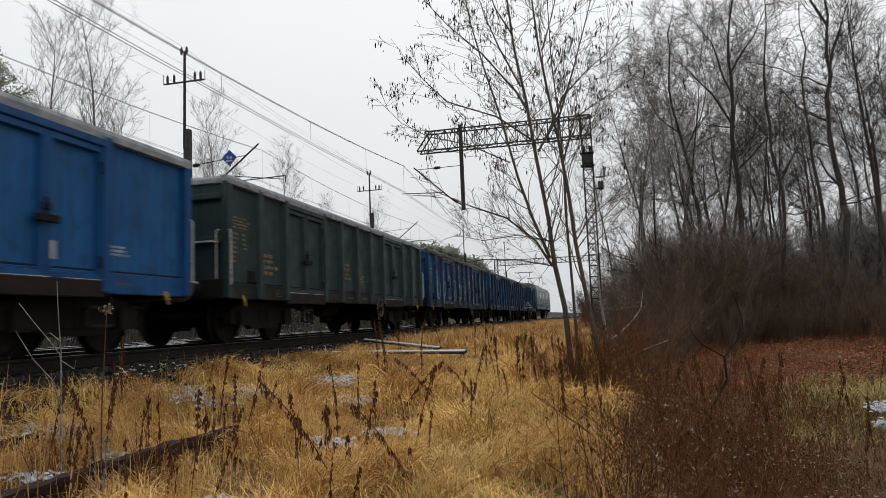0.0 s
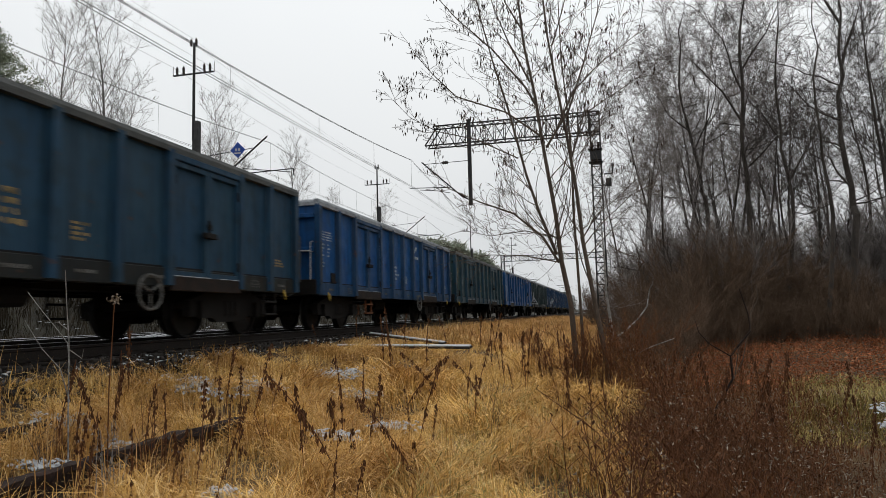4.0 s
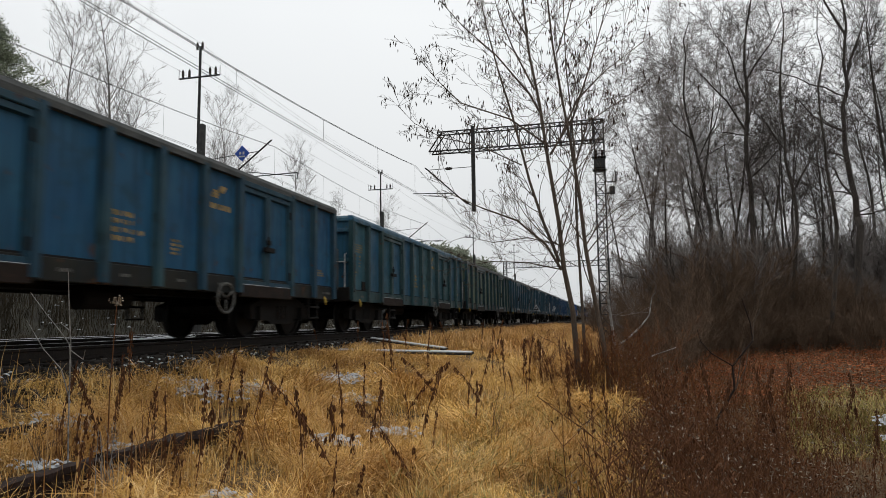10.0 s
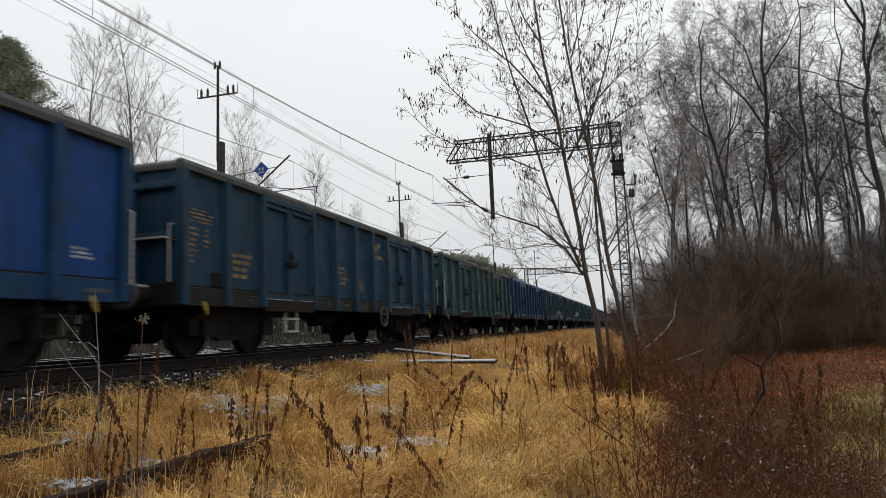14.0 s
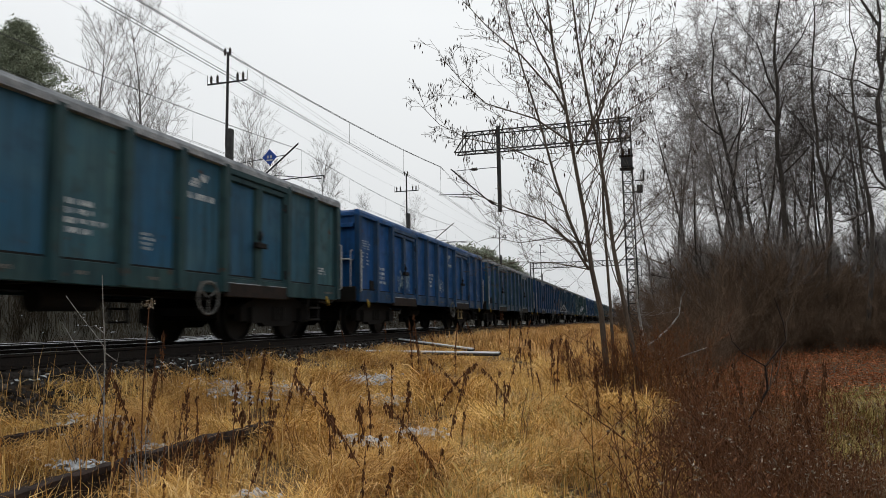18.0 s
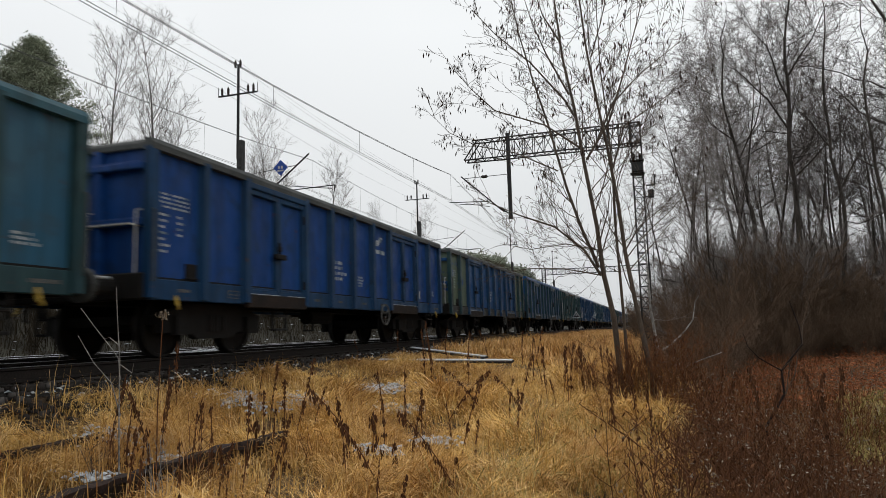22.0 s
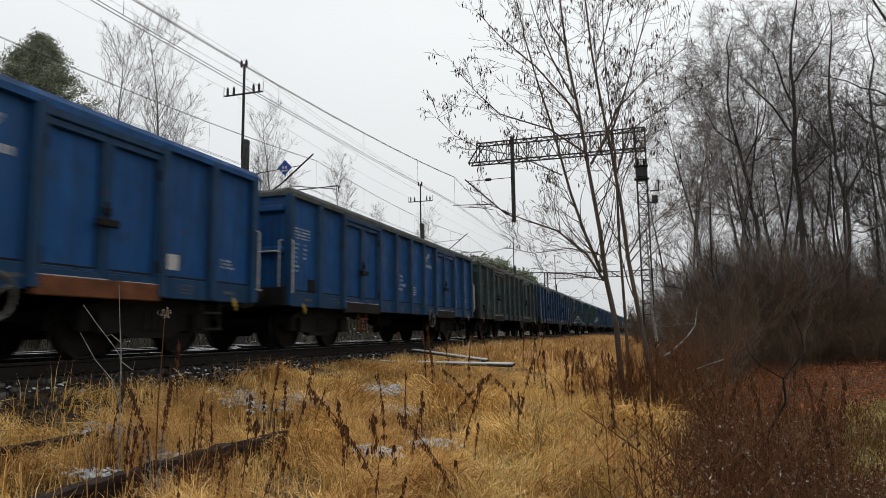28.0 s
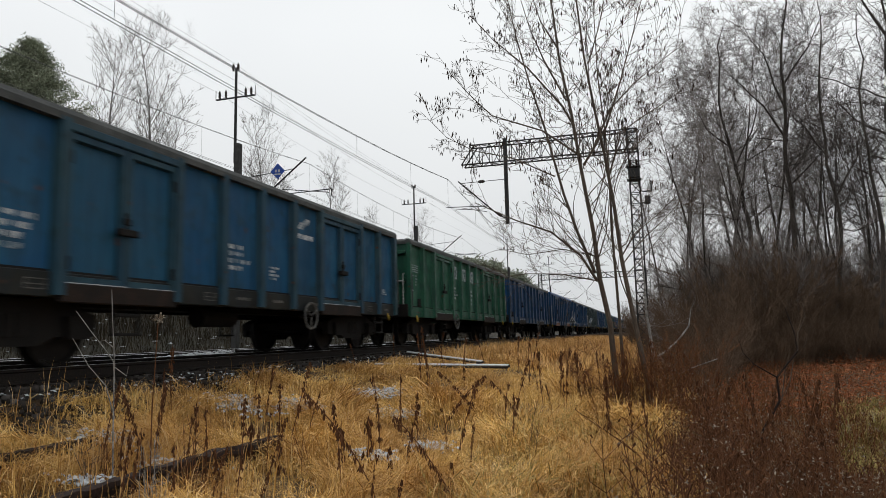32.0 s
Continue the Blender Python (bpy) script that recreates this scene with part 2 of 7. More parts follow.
M_STRAW = island_mix("dry_straw_grass", [(0.44, 0.27, 0.085), (0.62, 0.43, 0.17), (0.50, 0.32, 0.10), (0.74, 0.58, 0.32), (0.24, 0.125, 0.042), (0.56, 0.38, 0.13)], patches=((0.90, 0.74, 0.62), (1.38, 1.31, 1.14)))
M_DUN = island_mix("dull_brown_straw_grass", [(0.34, 0.21, 0.09), (0.46, 0.31, 0.15), (0.38, 0.24, 0.10), (0.58, 0.45, 0.28), (0.20, 0.11, 0.05), (0.42, 0.28, 0.13)], patches=((1.3, 1.06, 0.8), (1.6, 1.46, 1.18)))
M_LUSH = island_mix("yellow_green_grass", [(0.22, 0.205, 0.06), (0.36, 0.28, 0.10), (0.17, 0.165, 0.05), (0.34, 0.22, 0.10), (0.42, 0.33, 0.14)])
M_WEED = island_mix("dead_brown_weed", [(0.075, 0.034, 0.018), (0.15, 0.07, 0.034), (0.11, 0.05, 0.025), (0.05, 0.024, 0.015)])
M_DOCK = island_mix("reddish_brown_undergrowth", [(0.10, 0.036, 0.017), (0.165, 0.058, 0.024), (0.21, 0.105, 0.043), (0.06, 0.026, 0.014)])
M_VERGE = island_mix("dark_dead_verge_grass", [(0.022, 0.018, 0.012), (0.045, 0.034, 0.022), (0.03, 0.025, 0.016)])
M_FLUFF = island_mix("pale_seed_fluff", [(0.22, 0.18, 0.13), (0.34, 0.30, 0.25), (0.14, 0.10, 0.07)])
M_LEAF = island_mix("fallen_red_brown_leaves", [(0.30, 0.085, 0.036), (0.38, 0.135, 0.055), (0.17, 0.06, 0.03), (0.42, 0.20, 0.10)], patches=((0.75, 0.72, 0.70), (1.1, 1.1, 1.1)))


def soil():
    m, n, l, b = nodes_of("matted_straw_and_soil", 0.95)
    tc = n.new("ShaderNodeTexCoord")
    v = tc.outputs["Object"]
    c = blend(n, l, noise_of(n, l, v, 0.5, 5.0), (0.05, 0.03, 0.015), (0.11, 0.066, 0.027))
    c = blend(n, l, noise_of(n, l, v, 6.0, 6.0, 0.5, 0.8), c, (0.055, 0.032, 0.02))
    axes, far = n.new("ShaderNodeSeparateXYZ"), n.new("ShaderNodeMapRange")  # dark wet earth beyond the tracks
    l.new(v, axes.inputs[0])
    l.new(axes.outputs["X"], far.inputs["Value"])
    far.inputs["From Min"].default_value, far.inputs["From Max"].default_value, far.inputs["To Min"].default_value, far.inputs["To Max"].default_value = -14.5, -12.5, 1.0, 0.0
    c = blend(n, l, far.outputs[0], c, blend(n, l, noise_of(n, l, v, 1.2, 6.0), (0.022, 0.02, 0.015), (0.05, 0.047, 0.034)))
    l.new(c, b.inputs["Base Color"])
    bumped(n, l, b, noise_of(n, l, v, 20.0, 6.0, 0.2, 0.8), 0.8, 0.05)
    return m


M_SOIL = soil()


# ---- mesh helpers ----
def mesh_of(name, verts, faces):
    me = bpy.data.meshes.new(name)
    me.from_pydata(verts, [], faces)
    me.update()
    return me


def from_bm(name, bm):
    me = bpy.data.meshes.new(name)
    bm.to_mesh(me)
    bm.free()
    return me


def dress(ob, mat):
    if not ob.data.materials:
        ob.data.materials.append(mat)
    ob.material_slots[0].link = "OBJECT"
    ob.material_slots[0].material = mat
    return ob


def part(name, me, mat, parent, m=None, label=""):
    ob = dress(new(name, me), mat)
    ob.parent = parent
    if m is not None:
        ob.matrix_basis = m
    return tagged(ob, label) if label else ob


def thing(name, label, category, m=None, group="", kind="", me=None, mat=None):
    ob = new(name, me)
    if me is not None:
        dress(ob, mat)
    if m is not None:
        ob.matrix_basis = m
    return tagged(ob, label, category, group, kind)


def bars(name, rows, bevel=0.0):
    """One mesh of blocks, each given as x0, x1, y0, y1, z0, z1."""
    bm = bmesh.new()
    for x0, x1, y0, y1, z0, z1 in rows:
        vs = [bm.verts.new((x, y, z)) for z in (z0, z1) for y in (y0, y1) for x in (x0, x1)]
        for f in ((0, 2, 3, 1), (4, 5, 7, 6), (0, 1, 5, 4), (2, 6, 7, 3), (0, 4, 6, 2), (1, 3, 7, 5)):
            bm.faces.new([vs[i] for i in f])
    if bevel:
        bmesh.ops.bevel(bm, geom=bm.edges[:], offset=bevel, segments=1, affect="EDGES")
    return from_bm(name, bm)


def prism(name, outline, length, axis="y"):
    """An outline of (a, b) drawn out along an axis, centred."""
    k, vs, n = [], [], len(outline)
    for s in (-0.5, 0.5):
        for a, b in outline:
            vs.append({"y": (a, s * length, b), "z": (a, b, s * length), "x": (s * length, a, b)}[axis])
    fs = [(i, (i + 1) % n, n + (i + 1) % n, n + i) for i in range(n)]
    return mesh_of(name, vs, fs + [tuple(range(n))[::-1], tuple(range(n, 2 * n))])


def tubes(segs, sides=3):
    """Vertices and faces of tapered rods, rows of (p, q, r, s) with their end radii."""
    a = np.array([[*p, *q, r, s] for p, q, r, s in segs], dtype=np.float64)
    p, q, r, s = a[:, :3], a[:, 3:6], a[:, 6], a[:, 7]
    d = q - p
    d /= np.maximum(np.linalg.norm(d, axis=1), 1e-9)[:, None]
    ref = np.where(np.abs(d[:, 2:3]) < 0.9, np.array([[0, 0, 1.0]]), np.array([[1.0, 0, 0]]))
    u = np.cross(d, ref)
    u /= np.linalg.norm(u, axis=1)[:, None]
    w = np.cross(d, u)
    ring = []
    for c, rr in ((p, r), (q, s)):
        for k in range(sides):
            t = 2 * math.pi * k / sides
            ring.append(c + (u * math.cos(t) + w * math.sin(t)) * rr[:, None])
    v = np.stack(ring, 1).reshape(-1, 3)
    base = np.arange(len(a))[:, None, None] * 2 * sides
    f = np.array([[k, (k + 1) % sides, sides + (k + 1) % sides, sides + k] for k in range(sides)])
    return v, (base + f[None]).reshape(-1, 4)


def quick_mesh(name, v, f):
    """A mesh from arrays; faces all with the same number of corners."""
    me = bpy.data.meshes.new(name)
    v, f = np.asarray(v, dtype=np.float32), np.asarray(f, dtype=np.int32)
    me.vertices.add(len(v))
    me.vertices.foreach_set("co", v.ravel())
    me.loops.add(f.size)
    me.loops.foreach_set("vertex_index", f.ravel())
    me.polygons.add(len(f))
    me.polygons.foreach_set("loop_start", np.arange(len(f), dtype=np.int32) * f.shape[1])
    me.update(calc_edges=True)
    me.validate()
    return me


def rods(name, segs, sides=3):
    return quick_mesh(name, *tubes(segs, sides))


def hose(name, pts, r0, r1=None, sides=6):
    """One closed, tapered, bent rod along the points."""
    r1, n, vs, fs = r0 if r1 is None else r1, len(pts), [], []
    pts = [Vector(p) for p in pts]
    for i, p in enumerate(pts):
        d = (pts[min(i + 1, n - 1)] - pts[max(i - 1, 0)]).normalized()
        u = d.cross(Vector((0, 0, 1)) if abs(d.z) < 0.9 else Vector((1, 0, 0))).normalized()
        w, r = d.cross(u), r0 + (r1 - r0) * i / (n - 1)
        vs += [tuple(p + (u * math.cos(6.2832 * k / sides) + w * math.sin(6.2832 * k / sides)) * r) for k in range(sides)]
    for i in range(n - 1):
        fs += [(i * sides + k, i * sides + (k + 1) % sides, (i + 1) * sides + (k + 1) % sides, (i + 1) * sides + k) for k in range(sides)]
    return mesh_of(name, vs, fs + [tuple(range(sides))[::-1], tuple(range((n - 1) * sides, n * sides))])


def framed_ring(name, w, z0, z1, border, back, face, slope):
    """An open rectangular frame with a bevelled inner edge, its face towards +x."""
    a, b, rows = w / 2, w / 2 - border, []
    for x, y, lo, hi in ((back, a, z0, z1), (face, a, z0, z1), (face, b, z0 + border, z1 - border), (back, b - slope, z0 + border + slope, z1 - border - slope)):
        rows += [(x, -y, lo), (x, y, lo), (x, y, hi), (x, -y, hi)]
    fs = []
    for j in range(4):
        n = 4 * ((j + 1) % 4)
        fs += [(4 * j + k, 4 * j + (k + 1) % 4, n + (k + 1) % 4, n + k) for k in range(4)]
    return mesh_of(name, rows, fs)


def poly_rod(pts, r0, r1=None):
    r1 = r0 if r1 is None else r1
    n = len(pts) - 1
    return [(pts[i], pts[i + 1], r0 + (r1 - r0) * i / n, r0 + (r1 - r0) * (i + 1) / n) for i in range(n)]


def disc(name, radius, width, sides=20, bore=0.0):
    """A wheel-like ring about the x axis."""
    vs, fs = [], []
    for x in (-width / 2, width / 2):
        for rr in (radius, bore):
            vs += [(x, rr * math.cos(2 * math.pi * k / sides), rr * math.sin(2 * math.pi * k / sides)) for k in range(sides)]
    for k in range(sides):
        j = (k + 1) % sides
        fs += [(k, j, 2 * sides + j, 2 * sides + k), (sides + k, 3 * sides + k, 3 * sides + j, sides + j),
               (k, sides + k, sides + j, j), (2 * sides + k, 2 * sides + j, 3 * sides + j, 3 * sides + k)]
    return mesh_of(name, vs, fs)


# ---- the lie of the land ----
NEAR_X = [-400, -60, -24, -20, -16.6, -15.5, -13.6, -6.35, -5.5, -4.3, -3.0, -1.0, 0.5, 1.8, 3.2, 5.0, 9.0, 30, 400]
NEAR_Z = [2.0, 2.0, 2.0, 1.5, -0.4, -0.55, -0.30, -0.30, -0.60, -0.84, -0.98, -1.14, -1.28, -1.45, -1.42, -1.2, -1.02, -0.8, -0.8]
FAR_Z = [2.0, 2.0, 2.0, 1.5, -0.4, -0.55, -0.30, -0.30, -0.36, -0.40, -0.50, -0.80, -1.06, -1.25, -1.2, -1.1, -1.0, -0.8, -0.8]


def land(x, y):
    """Height of the ground; works on numbers and on arrays."""
    w = np.clip((np.asarray(y, dtype=float) - 7.0) / 6.0, 0, 1)
    w = w * w * (3 - 2 * w)
    z = np.interp(x, NEAR_X, NEAR_Z) * (1 - w) + np.interp(x, NEAR_X, FAR_Z) * w
    bump = np.sin(np.asarray(x) * 1.7 + 0.6 * np.sin(np.asarray(y) * 0.9)) * np.sin(np.asarray(y) * 1.3 + 1.0) * 0.045
    rise = np.clip((np.asarray(y, dtype=float) - 14) / 14, 0, 1) * np.clip((np.asarray(x, dtype=float) - 1.0) / 2.5, 0, 1) * 0.4
    return z + rise + np.where((np.asarray(x) > -5.6), bump, 0)


def ground():
    xs = np.concatenate([np.array([-900, -400, -150, -60, -40]), np.linspace(-30, -16, 16), np.linspace(-15, -6.5, 12), np.linspace(-6.3, 8, 80), np.linspace(9, 30, 15), np.array([40, 60, 150, 400, 900])])
    ys = np.concatenate([np.array([-900, -300, -100, -40, -15]), np.linspace(-6, 20, 110), np.linspace(21, 60, 40), np.array([70, 85, 110, 150, 220, 350, 600, 1500])])
    gx, gy = np.meshgrid(xs, ys)
    v = np.stack([gx, gy, land(gx, gy)], -1).reshape(-1, 3)
    nx, ny = len(xs), len(ys)
    i = np.arange((nx) * (ny)).reshape(ny, nx)
    f = np.stack([i[:-1, :-1], i[:-1, 1:], i[1:, 1:], i[1:, :-1]], -1).reshape(-1, 4)
    me = quick_mesh("ground", v, f)
    for p in me.polygons:
        p.use_smooth = True
    thing("ground", "soil and matted straw beside a railway embankment", "ground", kind="structure", me=me, mat=M_SOIL)


ground()


# ---- the two tracks ----
TRACK_X, SECOND_X = -7.78, -11.85
Y0, Y1 = -40.0, 480.0


def track(cx, name, label, near):
    mid, span = (Y0 + Y1) / 2, Y1 - Y0
    tr = thing(name, label, "railway track", pose(cx, 0, 0), kind="structure")
    foot = [(-0.07, -0.172), (0.07, -0.172), (0.07, -0.160), (0.012, -0.135), (0.012, -0.045), (0.036, -0.03), (0.036, -0.004), (-0.036, -0.004), (-0.036, -0.03), (-0.012, -0.045), (-0.012, -0.135), (-0.07, -0.16)]
    rail, head = prism("rail", foot, span), prism("rail_head", [(-0.033, -0.003), (0.033, -0.003), (0.024, 0.002), (-0.024, 0.002)], span)
    for sx in (-0.7525, 0.7525):
        r = part("rail", rail, M_RAIL, tr, pose(sx, mid, 0))
        part("running_surface", head, M_HEAD, r, label="polished running surface of the rail")
    block = bars("sleeper", [(-1.3, 1.3, -0.12, 0.12, -0.36, -0.18)], 0.012)
    pad = bars("rail_fastening", [(s * 0.7525 - 0.13, s * 0.7525 + 0.13, -0.07, 0.07, -0.18, -0.155) for s in (-1, 1)])
    for i in range(near):
        s = part("sleeper", block, M_SLEEP, tr, pose(0, 1.0 + 0.6 * i, 0))
        part("rail_fastening", pad, M_RAIL, s)
    rest = [(-1.3, 1.3, y - 0.12, y + 0.12, -0.36, -0.18) for y in np.arange(1.0 + 0.6 * near, 200, 0.6)]
    tagged(part("sleepers_beyond", bars("sleepers_beyond", rest), M_SLEEP, tr, label="far row of dark sleepers"), kind="stuff")


track(TRACK_X, "track_1", "main line track with polished rails on dark wet sleepers", 60)
track(SECOND_X, "track_2", "second railway track parallel to the main line", 16)


def ballast():
    prof = [(-3.65, -0.65), (3.62, -0.65), (3.5, -0.36), (3.3, -0.215), (-3.35, -0.215)]
    me = prism("ballast_bed", prof, Y1 - Y0)
    thing("ballast_bed", "dirty grey ballast under both railway tracks", "ballast", pose((TRACK_X + SECOND_X) / 2, (Y0 + Y1) / 2, 0), kind="structure", me=me, mat=M_BED)
    rng = np.random.default_rng(5)
    cube = np.array([(-1, -1, -1), (1, -1, -1), (1, 1, -1), (-1, 1, -1), (-0.8, -0.7, 1), (0.7, -0.8, 1), (0.8, 0.6, 1), (-0.6, 0.8, 1)], dtype=float)
    quad = np.array([(0, 3, 2, 1), (4, 5, 6, 7), (0, 1, 5, 4), (1, 2, 6, 5), (2, 3, 7, 6), (3, 0, 4, 7)])
    n = 8000
    y = 4 + 34 * rng.random(n) ** 1.5
    x = rng.uniform(-9.2, np.where(y < 7, -5.45, -5.9), n)
    z = np.where(x < -6.5, -0.205, np.maximum(land(x, y) - 0.01, np.interp(x, [-6.5, -5.9, -5.2], [-0.205, -0.40, -0.75])))
    s = rng.uniform(0.014, 0.034, (n, 1, 1)) * rng.uniform(0.7, 1.3, (n, 1, 3))
    a = rng.uniform(0, 6.28, n)
    c, sn = np.cos(a), np.sin(a)
    p = (cube[None] + rng.uniform(-0.25, 0.25, (n, 8, 3))) * s
    p = np.stack([p[..., 0] * c[:, None] - p[..., 1] * sn[:, None], p[..., 0] * sn[:, None] + p[..., 1] * c[:, None], p[..., 2]], -1) + np.stack([x, y, z], -1)[:, None]
    me = quick_mesh("ballast_stones", p.reshape(-1, 3), (np.arange(n)[:, None, None] * 8 + quad).reshape(-1, 4))
    thing("ballast_stones", "loose broken grey stones on the track shoulder", "ballast stones", kind="stuff", me=me, mat=M_STONE)


ballast()


# ---- the open goods wagon ----
SHEET, TOP, SILL = 1.37, 3.0, 0.80


def wheelset_mesh():
    vs, fs = [], []
    sides = 22
    prof = [(-1.0, 0.0), (-1.0, 0.065), (-0.78, 0.075), (-0.78, 0.17), (-0.765, 0.40), (-0.81, 0.42), (-0.81, 0.452), (-0.70, 0.46), (-0.672, 0.488), (-0.672, 0.42), (-0.72, 0.40), (-0.73, 0.17), (-0.69, 0.08)]
    prof += [(-x, r) for x, r in reversed(prof)]
    for x, r in prof:
        vs += [(x, r * math.cos(2 * math.pi * k / sides), r * math.sin(2 * math.pi * k / sides)) for k in range(sides)]
    for i in range(len(prof) - 1):
        fs += [(i * sides + k, i * sides + (k + 1) % sides, (i + 1) * sides + (k + 1) % sides, (i + 1) * sides + k) for k in range(sides)]
    return mesh_of("wheelset", vs, fs)


def side_frame_mesh():
    bm = bmesh.new()
    pts = [(-1.25, 0.36), (-0.62, 0.36), (-0.45, 0.26), (0.45, 0.26), (0.62, 0.36), (1.25, 0.36), (1.25, 0.62), (0.7, 0.80), (-0.7, 0.80), (-1.25, 0.62)]
    loops = [[bm.verts.new((x, y, z)) for y, z in pts] for x in (-0.07, 0.07)]
    bm.faces.new(loops[0][::-1])
    bm.faces.new(loops[1])
    for i in range(len(pts)):
        j = (i + 1) % len(pts)
        bm.faces.new((loops[0][i], loops[0][j], loops[1][j], loops[1][i]))
    for y in (-0.9, 0.9):
        bmesh.ops.create_cube(bm, size=1, matrix=Matrix.Translation((0.06, y, 0.47)) @ Matrix.Diagonal((0.22, 0.3, 0.28, 1)))
    for y in (-0.16, 0, 0.16):
        bmesh.ops.create_cone(bm, cap_ends=True, segments=8, radius1=0.07, radius2=0.07, depth=0.26, matrix=Matrix.Translation((0.05, y, 0.5)))
    return from_bm("side_frame", bm)


def text_rows(name, w, h, lines, seed):
    """Lines of unreadable lettering as small broken bars on the y-z plane."""
    rng, rows = random.Random(seed), []
    tall = 0.62 * h / lines
    for i in range(lines):
        z1 = h - i * h / lines
        y, end, left = 0.0, w * rng.uniform(0.55, 1.0), rng.randint(3, 6)
        while y < end:
            rows.append((-0.002, 0.003, y, y + tall * 0.55, z1 - tall * rng.choice((1, 1, 0.8)), z1))
            y += tall * 0.72
            left -= 1
            if left == 0:
                y, left = y + tall * 0.8, rng.randint(2, 6)
    return bars(name, rows)


def end_block(seed):
    """The printed block at a wagon's end: long lines above two short columns, unreadable."""
    rng, rows = random.Random(seed), []
    for i in range(4):
        z = 0.92 - 0.06 * i
        rows += [(-0.002, 0.003, y, y + 0.045, z, z + 0.028) for y in (0.06 * k for k in range(10)) if rng.random() < 0.85]
    for y0, wide, count in ((0.0, 0.24, 7), (0.36, 0.2, 4)):
        for i in range(count):
            z, ln = 0.62 - 0.085 * i, wide * rng.uniform(0.5, 1.0)
            rows += [(-0.002, 0.003, y0 + y, y0 + y + 0.035, z, z + 0.035) for y in (0.05 * k for k in range(int(ln / 0.05)))]
    return bars("painted_table", rows)


def logo_mesh():
    """A swooping sign with a line of small letters under it, as plain shapes."""
    rows = [(-0.002, 0.003, 0.10 + 0.03 * i, 0.30 + 0.035 * i, 0.14 + 0.035 * i, 0.17 + 0.035 * i) for i in range(3)]
    rows += [(-0.002, 0.003, 0.28 + 0.04 * i, 0.46 + 0.03 * i, 0.22 + 0.03 * i, 0.25 + 0.03 * i) for i in range(3)]
    y = 0.0
    for i in range(8):
        rows.append((-0.002, 0.003, y, y + 0.065, 0.0, 0.07))
        y += 0.083
    return bars("company_sign", rows)


def swirl_mesh(seed):
    """Round scrawled shapes of spray paint."""
    rng, segs = random.Random(seed), []
    for i in range(7):
        cy, cz, r = 0.5 * i, rng.uniform(0.35, 0.7), rng.uniform(0.22, 0.4)
        a0 = rng.uniform(0, 6)
        pts = [(0, cy + r * math.cos(a0 + 0.6 * k) * rng.uniform(0.6, 1), cz + r * 1.3 * math.sin(a0 + 0.6 * k)) for k in range(9)]
        segs += poly_rod(pts, 0.05)
    v, f = tubes(segs, 4)
    v[:, 0] *= 0.05
    return quick_mesh("graffiti", v, f)


LAYOUT = {  # half length, posts, panel centres with widths, door centres
    "usual": (6.4, (-6.4, -5.3, -4.2, -2.2, -1.1, 0.0, 1.1, 2.2, 4.2, 5.3, 6.4), [(y, 1.1) for y in (-5.85, -4.75, -1.65, -0.55, 0.55, 1.65, 4.75, 5.85)], (-3.2, 3.2)),
    "long": (7.2, (-7.2, -5.4, -3.4, -2.04, -0.68, 0.68, 2.04, 3.4, 5.4, 7.2), [(-6.3, 1.8), (6.3, 1.8)] + [(y, 1.36) for y in (-2.72, -1.36, 0, 1.36, 2.72)], (-4.4, 4.4)),
}


